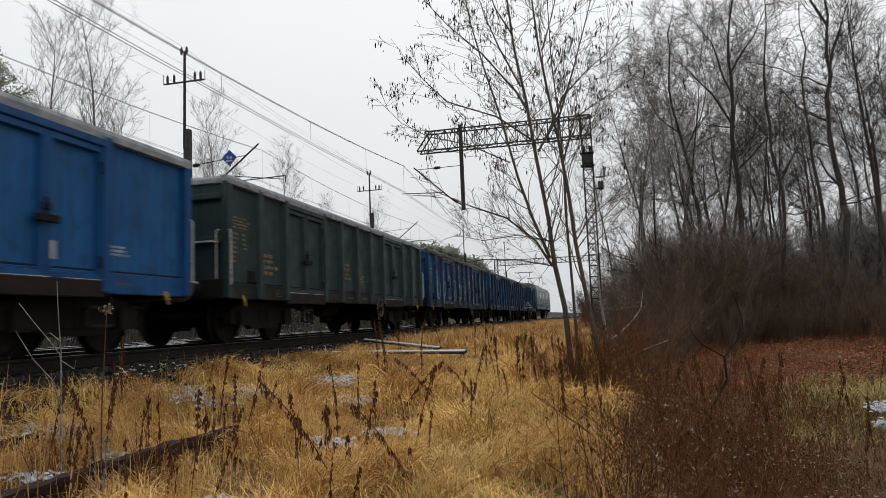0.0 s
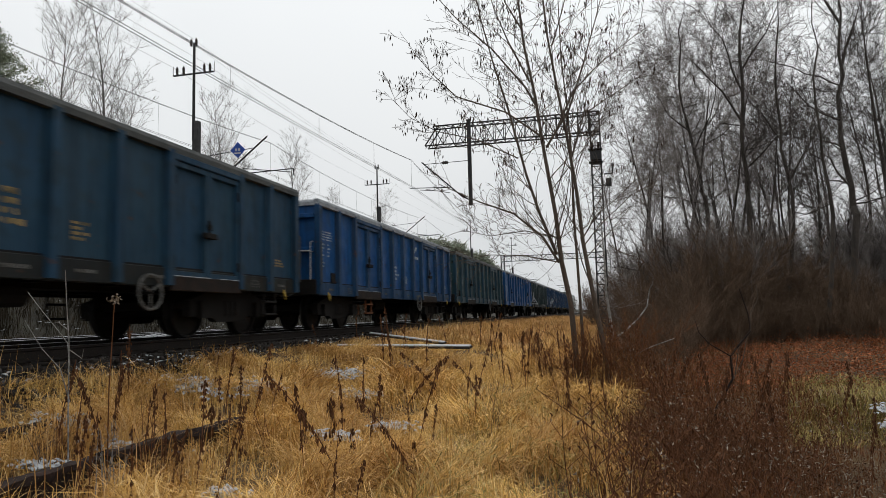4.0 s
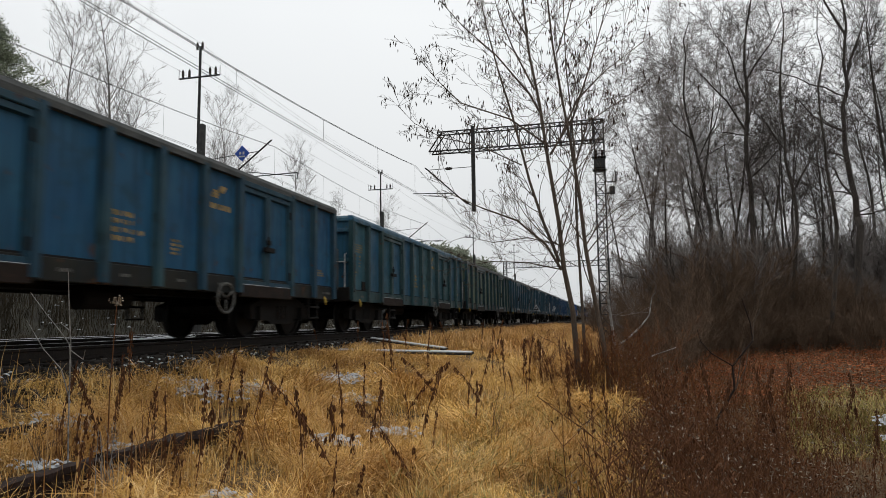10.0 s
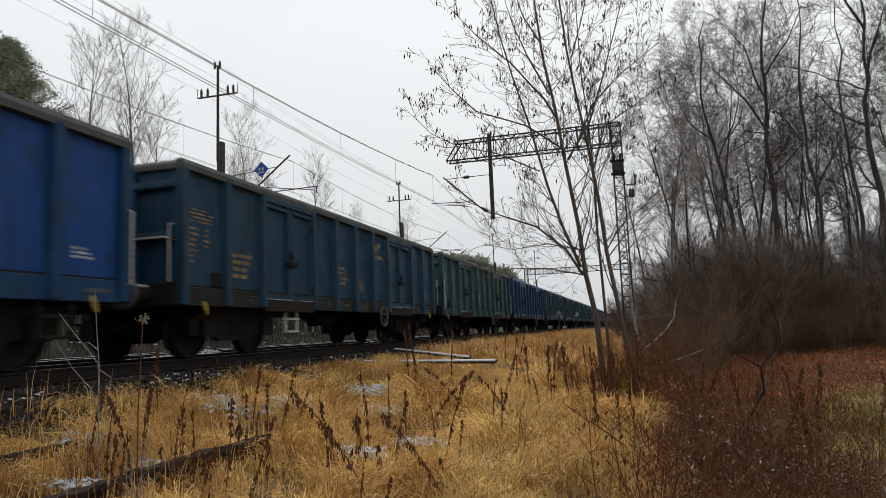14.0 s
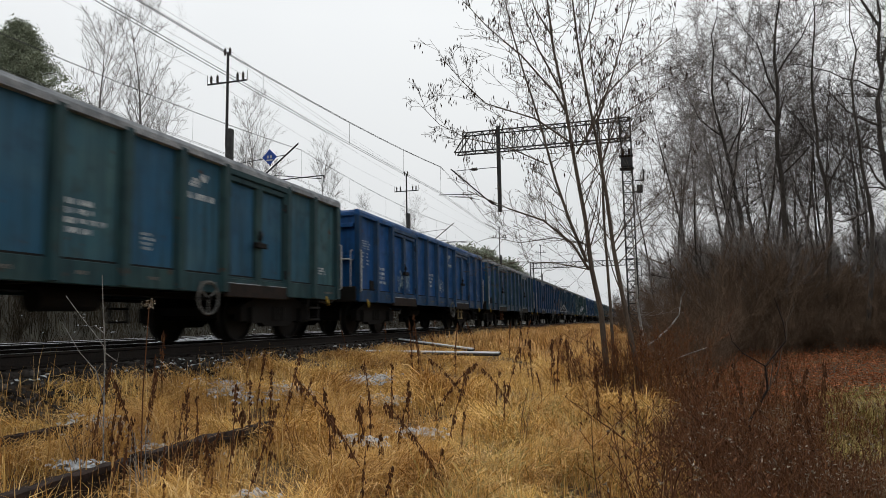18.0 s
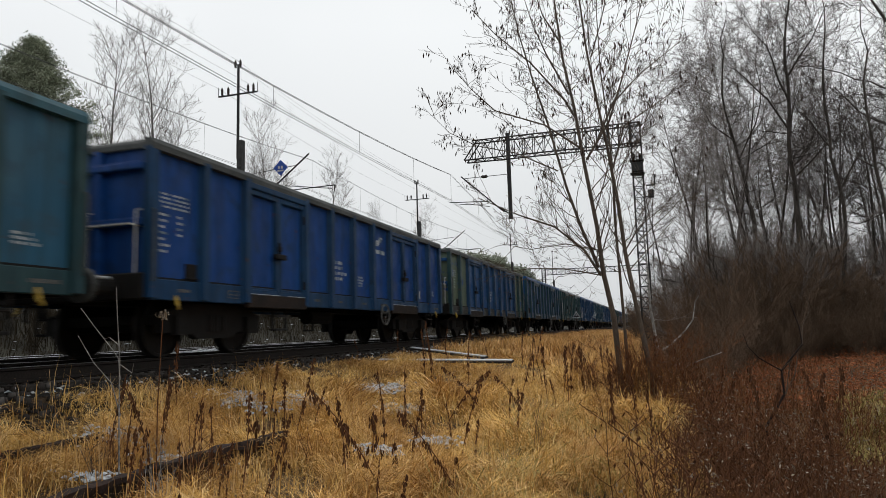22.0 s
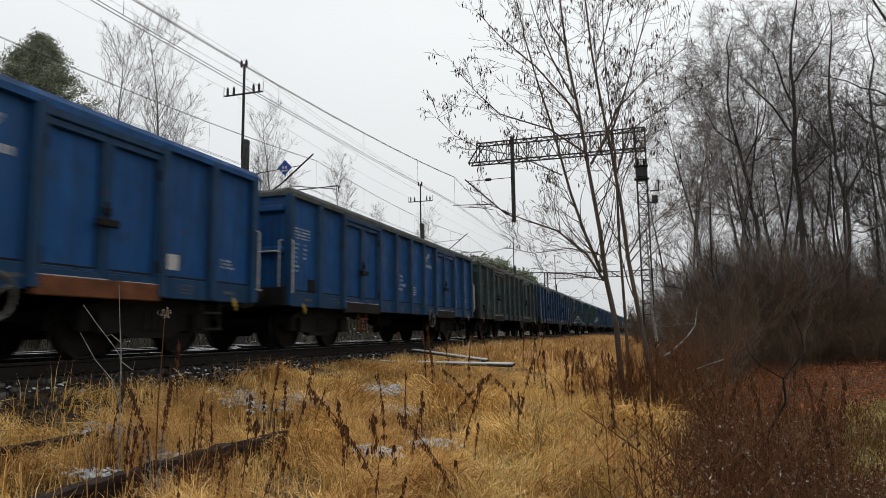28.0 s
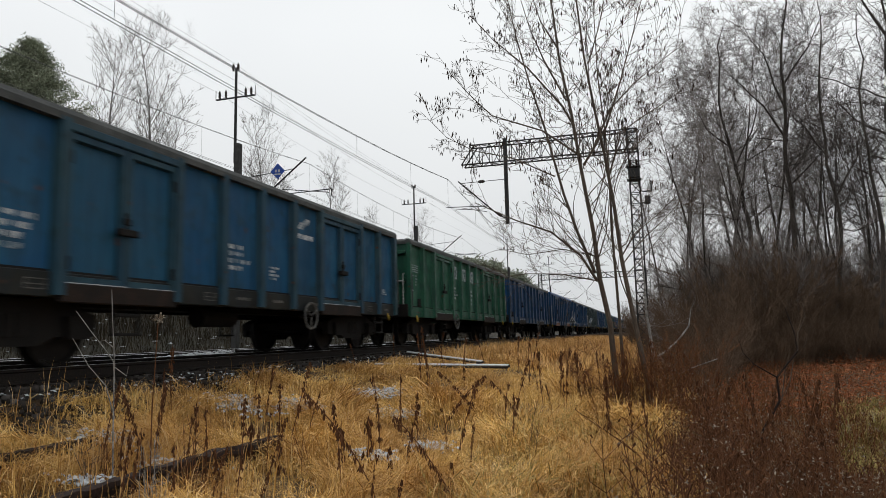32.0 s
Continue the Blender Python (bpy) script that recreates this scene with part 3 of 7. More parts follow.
def build_wagon(kind="usual"):
    half, posts, sheets, doors = LAYOUT[kind]
    w = thing("freight_wagon", "", "freight wagon")
    rib = prism("rib", [(-0.10, 0.0), (0.10, 0.0), (0.092, 0.02), (0.066, 0.11), (-0.066, 0.11), (-0.092, 0.02)], 2.06, "z")
    corner = prism("corner_post", [(-0.09, -0.03), (0.09, -0.03), (0.09, 0.095), (-0.07, 0.095)], 2.06, "z")
    sheet = {wd: bars("side_panel", [(0, 0.014, -wd / 2, wd / 2, 0.95, 2.85)]) for _, wd in sheets}
    leaf = bars("door", [(0.0, 0.014, -0.40, 0.40, 1.03, 2.68)])
    surround = framed_ring("door_frame", 0.94, 0.97, 2.735, 0.075, 0.0, 0.085, 0.02)
    hinge = bars("door_hinge", [(0.06, 0.10, -0.035, 0.035, -0.08, 0.08)], 0.006)
    latch = bars("door_latch", [(0.06, 0.11, -0.025, 0.025, 1.62, 1.92)], 0.008)
    lever = bars("latch_lever", [(0.07, 0.15, -0.17, 0.17, -0.045, 0.045), (0.07, 0.13, -0.05, 0.05, 0.10, 0.19)], 0.008)
    header = bars("door_header", [(0.0, 0.105, -0.98, 0.98, 2.745, 2.85)], 0.012)
    apron = bars("door_apron", [(0.0, 0.085, -0.98, 0.98, 0.745, 0.968)], 0.012)
    ledge = bars("ledge_snow", [(0.045, 0.078, -0.93, 0.05, 0.968, 0.979), (0.045, 0.078, 0.3, 0.93, 0.968, 0.977)])
    holder = bars("chalk_board", [(0.0, 0.03, -0.12, 0.12, 0.0, 0.2), (0.0, 0.055, -0.14, 0.14, -0.025, 0.0)], 0.006)
    rim = prism("top_rim", [(-0.05, 2.845), (0.10, 2.845), (0.10, 2.93), (0.06, 3.0), (-0.05, 3.0)], 2 * half + 0.18)
    erim = prism("end_rim", [(-0.05, 2.86), (0.07, 2.86), (0.07, 2.94), (0.03, 2.995), (-0.05, 2.995)], 2.62)
    sill = bars("side_sill", [(-0.04, 0.045, -half - 0.02, half + 0.02, SILL, 1.085)], 0.010)
    # raised near-black strip that stands in for the shadow line above the sill
    slot = bars("drain_slot", [(-0.01, 0.024, -half + 0.08, half - 0.08, 1.083, 1.112)])
    endw = bars("end_wall", [(-1.36, 1.36, -0.012, 0.012, 0.9, 2.86)])
    erib = prism("end_rib", [(-0.07, 0), (0.07, 0), (0.05, 0.09), (-0.05, 0.09)], 2.0, "z")
    ebeam = bars("end_beam", [(-1.32, 1.32, 0.0, 0.11, -0.05, 0.05)], 0.01)
    headstock = bars("headstock", [(-1.38, 1.38, -0.07, 0.07, 0.80, 1.16)], 0.02)
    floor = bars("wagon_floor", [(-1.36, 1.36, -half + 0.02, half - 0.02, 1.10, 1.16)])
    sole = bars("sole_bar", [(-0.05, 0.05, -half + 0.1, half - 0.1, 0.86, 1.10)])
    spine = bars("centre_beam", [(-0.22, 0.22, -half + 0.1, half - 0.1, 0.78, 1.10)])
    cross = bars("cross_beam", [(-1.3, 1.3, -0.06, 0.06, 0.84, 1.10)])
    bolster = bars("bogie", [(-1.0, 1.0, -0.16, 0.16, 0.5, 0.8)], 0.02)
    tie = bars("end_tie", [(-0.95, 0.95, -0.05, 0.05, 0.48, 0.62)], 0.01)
    frame_me, wheel_me = side_frame_mesh(), wheelset_mesh()
    buffer = disc("buffer", 0.23, 0.05, 18)
    stock = hose("buffer_stock", [(0, 0, 0), (0, 0.46, 0)], 0.12, 0.10, 12)
    cap = bars("snow_cap", [(-0.08, 0.08, 0.06, 0.42, 0.095, 0.135)], 0.015)
    hook = hose("coupling_hook", [(0, 0, 0), (0, 0.28, 0), (0, 0.33, -0.1), (0, 0.2, -0.2), (0.05, 0.2, -0.42), (-0.05, 0.22, -0.42), (0, 0.2, -0.22)], 0.03)
    air = hose("brake_hose", [(0.3, 0, 0), (0.3, 0.18, -0.06), (0.3, 0.26, -0.25), (0.28, 0.2, -0.42)], 0.025)
    grip = hose("handrail", [(0.0, 0, 1.0), (0.11, 0.06, 1.05), (0.11, 0.06, 2.0), (0, 0, 2.06)], 0.015)
    erail = hose("end_handrail", [(0.0, 0, 1.05), (0.1, 0, 1.08), (0.1, 0, 2.0), (0, 0, 2.03)], 0.013)
    estep = hose("end_step", [(0.45, 0, 0), (0.45, 0.22, 0), (1.25, 0.22, 0), (1.25, 0, 0)], 0.014)
    hookme = hose("tow_hook", [(-0.01, 0, 0.86), (0.03, 0, 0.80), (0.05, 0, 0.73), (0.03, 0.05, 0.69), (0.0, 0.08, 0.72)], 0.034, 0.02, 6)
    tread = bars("step_tread", [(-0.06, 0.06, -0.22, 0.22, -0.02, 0.02)], 0.006)
    stile = bars("step_stile", [(-0.02, 0.02, -0.02, 0.02, 0.36, 0.85)])
    spoke = hose("spoke", [(0, 0, 0), (0, 0.24, 0)], 0.015)
    ring = hose("brake_wheel", [(0.0, 0.25 * math.cos(2 * math.pi * k / 20), 0.25 * math.sin(2 * math.pi * k / 20)) for k in range(21)], 0.02)
    axle = hose("brake_shaft", [(-0.25, 0, 0), (0.03, 0, 0)], 0.032, None, 8)
    tank = hose("brake_cylinder", [(0.5, -0.5, 0.66), (0.5, -0.4, 0.66), (0.5, 0.4, 0.66), (0.5, 0.5, 0.66)], 0.17, 0.15, 10)
    for turn in (0, 180):
        s = pose(0, 0, 0, 0, 0, turn)
        for y in posts:
            me, nm = (corner, "corner_post") if abs(y) > half - 0.1 else (rib, "rib")
            m = pose(SHEET, y, 1.855, 0, 0, -90)
            part(nm, me, M_BLUE, w, s @ (m if y <= half - 0.1 else m @ Matrix.Diagonal((-1, 1, 1, 1))))
        for y, wd in sheets:
            part("side_panel", sheet[wd], M_BLUE, w, s @ pose(SHEET - 0.012, y, 0))
        for y in doors:
            for k in (-1, 1):
                d = part("door", leaf, M_BLUE, w, s @ pose(SHEET - 0.012, y + 0.48 * k, 0))
                part("door_frame", surround, M_BLUE, d)
                for z in (1.2, 2.45):
                    part("door_hinge", hinge, M_UNDER, d, pose(0, 0.43 * k, z))
                if k < 0:
                    part("door_latch", latch, M_UNDER, d, pose(0, 0.48, 0))
                    part("latch_lever", lever, M_UNDER, d, pose(0, 0.48, 1.66))
            part("door_header", header, M_BLUE, w, s @ pose(SHEET, y, 0))
            part("ledge_snow", ledge, M_SNOW, w, s @ pose(SHEET, y, 0.0), "thin line of snow on the ledge")
            part("door_apron", apron, M_RUST, w, s @ pose(SHEET + 0.006, y, 0.0), "rusty flap below the doors")
        part("top_rim", rim, M_RIMS, w, s @ pose(SHEET, 0, 0), "grey weathered top edge")
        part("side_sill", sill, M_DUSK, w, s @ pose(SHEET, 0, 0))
        part("drain_slot", slot, M_UNDER, w, s @ pose(SHEET, 0, 0), "dark strip painted in for the shadow gap along the sill")
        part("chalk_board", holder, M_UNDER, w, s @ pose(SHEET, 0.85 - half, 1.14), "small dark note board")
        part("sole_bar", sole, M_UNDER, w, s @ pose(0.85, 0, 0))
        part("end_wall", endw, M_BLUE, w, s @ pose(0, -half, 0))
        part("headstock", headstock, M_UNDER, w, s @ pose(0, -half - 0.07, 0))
        part("end_rim", erim, M_RIMS, w, s @ pose(0, -half - 0.01, 0, 0, 0, -90))
        for x in (-0.55, 0.55):
            part("end_rib", erib, M_BLUE, w, s @ pose(x, -half - 0.012, 1.87, 0, 0, 180))
        for z in (1.85, 2.62):
            part("end_beam", ebeam, M_BLUE, w, s @ pose(0, -half - 0.012, z, 0, 0, 180))
        for x in (0.45, 1.25):
            part("end_handrail", erail, M_PALE, w, s @ pose(x, -half - 0.02, 0, 0, 0, -90), "pale upright rail on the end wall")
        part("end_step", estep, M_PALE, w, s @ pose(0, -half - 0.012, 1.8) @ Matrix.Diagonal((1, -1, 1, 1)), "pale step bar on the end wall")
        for x in (-0.875, 0.875):
            st = part("buffer_stock", stock, M_UNDER, w, s @ pose(x, -half - 0.13, 0.98, 0, 0, 180))
            part("snow_cap", cap, M_SNOW, st, None, "thin snow lying on the buffer")
            part("buffer", buffer, M_RIMS, st, pose(0, 0.47, 0, 0, 0, 90), "worn grey buffer face")
        part("coupling_hook", hook, M_UNDER, w, s @ pose(0, -half - 0.14, 1.0, 0, 0, 180))
        part("brake_hose", air, M_UNDER, w, s @ pose(0, -half - 0.14, 0.95, 0, 0, 180))
        for y, sgn in ((-half + 0.05, -1), (half - 0.05, 1)):
            part("handrail", grip, M_PALE, w, s @ pose(SHEET + 0.02, y + 0.05 * sgn, 0) @ Matrix.Diagonal((1, sgn, 1, 1)), "pale corner handrail")
            part("tow_hook", hookme, M_YELLOW, w, s @ pose(SHEET + 0.03, y - 0.45 * sgn, 0), "yellow tow hook")
        for y in (-3.05, 5.4):
            fr = part("step_frame", tread, M_UNDER, w, s @ pose(SHEET - 0.02, y, 0.38))
            part("step_tread", tread, M_UNDER, fr, pose(0, 0, 0.24))
            for dy in (-0.22, 0.22):
                part("step_stile", stile, M_UNDER, fr, pose(0, dy, -0.38))
        bw = part("brake_wheel", ring, M_WORN, w, s @ pose(SHEET + 0.09, 1.75, 0.71), "worn grey spoked hand brake wheel")
        part("brake_shaft", axle, M_UNDER, bw)
        for a in (30, 150, 270):
            part("spoke", spoke, M_WORN, bw, pose(0, 0, 0, a))
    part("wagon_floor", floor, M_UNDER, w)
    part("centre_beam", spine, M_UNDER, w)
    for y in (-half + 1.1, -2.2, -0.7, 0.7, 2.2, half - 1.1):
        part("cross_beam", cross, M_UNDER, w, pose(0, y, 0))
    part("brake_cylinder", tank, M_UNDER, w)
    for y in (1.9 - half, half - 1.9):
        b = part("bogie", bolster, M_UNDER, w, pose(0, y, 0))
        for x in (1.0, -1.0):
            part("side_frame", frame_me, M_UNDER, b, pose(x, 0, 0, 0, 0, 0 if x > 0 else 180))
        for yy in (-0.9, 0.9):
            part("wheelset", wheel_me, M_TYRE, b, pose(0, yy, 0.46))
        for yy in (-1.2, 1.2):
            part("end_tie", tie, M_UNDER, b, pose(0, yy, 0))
    return w


PAINTED = ("rib", "corner_post", "side_panel", "door", "door_header", "end_wall", "end_rib", "end_beam")
T_NUM = [text_rows("painted_number", 0.66, 0.46, 4, s) for s in (1, 2, 3)]
T_PLATE = [text_rows("painted_table", 0.32, 0.26, 4, s) for s in (4, 5)]
T_TALL = [end_block(s) for s in (14, 15)]
T_SMALL = text_rows("small_print", 0.34, 0.16, 3, 9)
LOGO, SCRAWL = logo_mesh(), swirl_mesh(3)


def block_shape():
    """A plain upright white shape, the size of one large painted letter."""
    return bars("painted_block", [(-0.002, 0.004, -0.15, -0.06, 0.0, 0.43), (-0.002, 0.004, 0.06, 0.15, 0.0, 0.43), (-0.002, 0.004, -0.06, 0.06, 0.34, 0.43), (-0.002, 0.004, -0.06, 0.06, 0.0, 0.09)])


def inked(name, me, ink, w, m, label=""):
    return tagged(part(name, me, ink, w, m, label), kind="stuff")


def letter_wagon(w, ink, style):
    """Lettering on the side of one wagon that faces the meadow."""
    x = SHEET + 0.004
    inked("painted_number", T_NUM[style % 3], ink, w, pose(x, -2.0 if style == 6 else -0.9, 1.45 if style == 6 else 1.36), "block of worn numbers as bars")
    inked("small_print", T_SMALL, ink, w, pose(x, 5.6, 1.3))
    inked("painted_table", T_TALL[style % 2], ink, w, pose(x, -6.2, 1.35))
    inked("painted_table", T_PLATE[style % 2], ink, w, pose(x, 0.22, 1.3) @ Matrix.Diagonal((1, 1.9, 2.4, 1)) if style == 6 else pose(x, 0.36, 1.3), "small table of unreadable lines")
    if style % 2:
        inked("painted_number", T_NUM[(style + 1) % 3], ink, w, pose(x, -5.1, 1.25))
    if style < 4:
        inked("company_sign", LOGO, ink, w, pose(x, 1.25, 2.2) @ Matrix.Diagonal((1, 1.1, 1.35, 1)))
    inked("sill_print", T_SILL[style % 2], M_WORN, w, pose(SHEET + 0.048, 0, 0.88), "row of small worn marks along the sill")


def sill_marks(seed):
    """Small unreadable marks here and there along the sill."""
    rng, rows = random.Random(seed), []
    for y in (-5.8, -4.7, -1.6, -0.5, 0.6, 1.7, 4.8, 5.7):
        if rng.random() < 0.75:
            y0 = y + rng.uniform(-0.25, 0.1)
            if rng.random() < 0.4:  # a small outlined box
                rows += [(-0.002, 0.003, y0, y0 + 0.26, z, z + 0.012) for z in (0.0, 0.05, 0.11)] + [(-0.002, 0.003, q, q + 0.012, 0.0, 0.12) for q in (y0, y0 + 0.25)]
            else:
                rows += [(-0.002, 0.003, y0 + 0.045 * k, y0 + 0.045 * k + 0.03, 0.04, 0.085) for k in range(rng.randint(4, 9))]
    return bars("sill_print", rows)


T_SILL = [sill_marks(q) for q in (61, 62)]
PLATE = bars("load_plate", [(-0.004, 0.006, -0.12, 0.12, 0.0, 0.22)])
TRAIN = {  # place in the train: paint, ink, style, label
    -3: (M_BLUE, M_WHITE, 0, "bright blue open goods wagon behind the locomotive"),
    -2: (M_BLUE, M_WHITE, 2, "blue open goods wagon with darker blue ribs"),
    -1: (M_BLUE, M_WHITE, 4, "blue open goods wagon sprayed with pale graffiti"),
    0: (M_SLATE, M_SAND, 5, "dark slate green open goods wagon with ochre lettering"),
    1: (M_BRIGHT, M_WHITE, 1, "bright blue open goods wagon with a frosted top edge"),
    2: (M_SEA, M_SAND, 2, "grey green open goods wagon with ochre lettering"),
    3: (M_BLUE, M_WHITE, 0, "bright blue open goods wagon with white lettering"),
    4: (M_DUSK, M_SAND, 5, "dull dark blue open goods wagon with pale handrails"),
    5: (M_MID, M_SAND, 3, "faded blue open goods wagon with worn white lettering"),
    6: (M_MID, M_SAND, 1, "dusty faded blue open goods wagon"),
    7: (M_SMEAR, M_SAND, 5, "pale olive green open goods wagon with blue smears"),
    8: (M_TEAL, M_SAND, 2, "faded blue green open goods wagon with ochre lettering"),
    9: (M_MID, M_SAND, 0, "dusty faded blue open goods wagon"),
    10: (M_BLUE, M_WHITE, 1, "bright blue open goods wagon with white numbers"),
    11: (M_LAGOON, M_WHITE, 4, "grey green open goods wagon with rusty flaps"),
    12: (M_DUSK, M_SAND, 3, "dark blue green open goods wagon with an ochre company sign"),
    13: (M_ROYAL, M_WHITE, 0, "royal blue open goods wagon with white lettering"),
    14: (M_BLUE, M_WHITE, 2, "blue open goods wagon with worn lettering"),
    15: (M_BLUE, M_WHITE, 1, "blue open goods wagon with pale graffiti at one end"),
    16: (M_TEAL, M_WHITE, 0, "weathered blue green open goods wagon with white lettering"),
    17: (M_BLUE, M_WHITE, 3, "bright blue open goods wagon with a white company sign"),
    18: (M_BLUE, M_WHITE, 4, "blue open goods wagon with olive panels at both ends"),
    19: (M_ROYAL, M_WHITE, 0, "dark royal blue open goods wagon with white lettering"),
    20: (M_TEAL, M_WHITE, 2, "pale faded teal open goods wagon"),
    21: (M_BLUE, M_WHITE, 3, "blue open goods wagon with patched olive doors"),
    22: (M_BLUE, M_WHITE, 1, "blue open goods wagon with white numbers"),
    23: (M_SLATE, M_SAND, 5, "dark slate green open goods wagon"),
    24: (M_BLUE, M_WHITE, 0, "bright blue open goods wagon with pale door edges"),
    25: (M_BLUE, M_WHITE, 3, "bright blue open goods wagon with a card holder"),
    26: (M_BLUE, M_WHITE, 2, "blue open goods wagon with a company sign"),
    27: (M_GREEN, M_WHITE, 6, "bottle green open goods wagon with large white painted shapes"),
    28: (M_AZURE, M_WHITE, 3, "dusty blue open goods wagon with worn lettering"),
}
FROSTED = (0, 1, 3, 14, 16, 21)
RIBS = {M_BLUE: M_NAVY, M_BRIGHT: M_BLUE, M_ROYAL: M_NAVY, M_MID: M_GRIMY, M_AZURE: M_GRIMY, M_TEAL: M_GREENRIB, M_LAGOON: M_GREENRIB, M_SEA: M_GRIMY, M_SMEAR: M_GREENRIB}  # rib and frame coats: grime on some, shade put into the darker blues
PAINTED_SILLS = (1, 2, 3, 8, 10, 11, 13, 14, 15, 16, 17, 19, 20, 24, 25, 26, 27)  # the other sills get a near-black colour that holds dirt and shade
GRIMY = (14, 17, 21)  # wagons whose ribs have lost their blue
WAGONS = {}


def all_wagons():
    first = build_wagon()
    for k, (coat, ink, style, label) in TRAIN.items():
        w = first if k == -3 else build_wagon("long") if k == 1 else copy_thing(first, Matrix())
        WAGONS[k] = w
    for k, (coat, ink, style, label) in TRAIN.items():
        w = WAGONS[k]
        tagged(w, label, "freight wagon", "wagons of the goods train")
        for c in w.children:
            base = c.name.split(".")[0]
            if base in PAINTED:
                mat = coat
                y = c.matrix_basis.translation.y
                if k == 7 and base != "side_panel" and base != "door":
                    mat = M_GREENRIB
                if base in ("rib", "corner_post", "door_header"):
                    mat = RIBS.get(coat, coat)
                if k in (7, 18) and base == "end_wall":
                    mat = M_SMEAR
                if k == 21 and (base == "door" or (base == "side_panel" and 4 < y < 5.3)):
                    mat = M_PATCH
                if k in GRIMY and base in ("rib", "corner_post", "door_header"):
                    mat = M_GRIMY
                if k == 18 and base in ("side_panel", "rib", "corner_post") and abs(y) > 4.3:
                    mat = M_SMEAR if base == "side_panel" else M_GREENRIB
                c.material_slots[0].material = mat
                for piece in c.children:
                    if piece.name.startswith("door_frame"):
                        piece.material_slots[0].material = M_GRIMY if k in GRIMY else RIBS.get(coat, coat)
            elif base == "door_apron" and k == 25:
                c.material_slots[0].material = M_ORANGE
            elif base in ("top_rim", "end_rim"):
                c.material_slots[0].material = M_FROST if k in FROSTED else (coat if coat is M_TEAL or k in (10, 15, 17, 25) else M_RIMS)
            elif k in (3, 12, 14, 15, 22, 24) and base == "step_frame" and abs(c.matrix_basis.translation.y) < 4:
                for piece in (c, *c.children):
                    piece.material_slots[0].material = M_PALE if k == 12 else M_ORANGE
            elif base == "handrail" and k not in (0, 1, 5, 11, 13, 14, 15, 16, 22, 24, 25):
                c.material_slots[0].material = M_RIMS
            elif k == 27 and base == "brake_wheel":
                c.matrix_basis = pose(0, 0, 0, 0, 0, 180 if c.matrix_basis.translation.x < 0 else 0) @ pose(SHEET + 0.09, -1.8, 0.73)
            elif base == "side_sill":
                c.material_slots[0].material = RIBS.get(coat, coat) if k in PAINTED_SILLS else M_SILLDARK
        letter_wagon(w, ink, style)
        if k in (1, 10, 15, 19, 21, 22, 24, 25, 26):
            part("load_plate", PLATE, M_PALE, w, pose(SHEET + 0.004, 4.5, 1.2), "small pale card holder")
        if k == -1:
            part("graffiti", SCRAWL, M_CYAN, w, pose(SHEET + 0.006, -4.6, 1.1), "pale sprayed graffiti")
            part("graffiti", SCRAWL, M_WHITE, w, pose(SHEET + 0.006, -0.4, 1.2), "pale sprayed graffiti")
        if k == 15:
            part("graffiti", SCRAWL, M_CYAN, w, pose(SHEET + 0.042, -3.62, 1.15) @ Matrix.Diagonal((1, 0.27, 0.55, 1)), "pale green sprayed graffiti")
            part("graffiti", SCRAWL, M_WHITE, w, pose(SHEET + 0.006, 0.35, 1.25) @ Matrix.Diagonal((1, 0.16, 0.42, 1)), "small white sprayed scribble")
            for c in w.children:
                if c.name.startswith("step_frame") and abs(c.matrix_basis.translation.y) < 4 and c.matrix_basis.translation.x > 0:
                    c.matrix_basis = pose(SHEET - 0.02, 3.1, 0.42)
                    for piece in (c, *c.children):
                        piece.material_slots[0].material = M_SAND
    square = bars("blue_square", [(-0.003, 0.003, -0.17, 0.17, -0.15, 0.15)])
    for y, z in ((5.75, 1.2), (6.05, 1.45), (4.6, 1.5)):
        part("blue_square", square, M_BLUE, WAGONS[18], pose(SHEET + 0.006, y, z), "patch of fresh blue paint")
    block = block_shape()
    for y in (-1.55, -0.74, -0.36, 0.36, 0.74, 1.46):
        part("painted_block", block, M_WHITE, WAGONS[27], pose(SHEET + 0.005, y, 2.2), "large plain white painted shape")
    rng = random.Random(90)  # sprayed paint on the faces of the ribs
    for y in LAYOUT["usual"][1][1:-1]:
        for ink in (M_PALE, M_WHITE, rng.choice((M_ORANGE, M_CYAN, M_UNDER))):
            z, h = rng.uniform(0.95, 1.7), rng.uniform(0.5, 1.0)
            patch = bars("graffiti", [(-0.002, 0.003, -0.062, 0.062, z, z + h * 0.35), (-0.002, 0.003, -0.055, 0.02, z + h * 0.4, z + h * 0.7), (-0.002, 0.003, -0.03, 0.062, z + h * 0.74, z + h)])
            part("graffiti", patch, ink, WAGONS[-1], pose(SHEET + 0.112 + 0.002 * rng.random(), y, 0), "sprayed paint on the rib")


all_wagons()


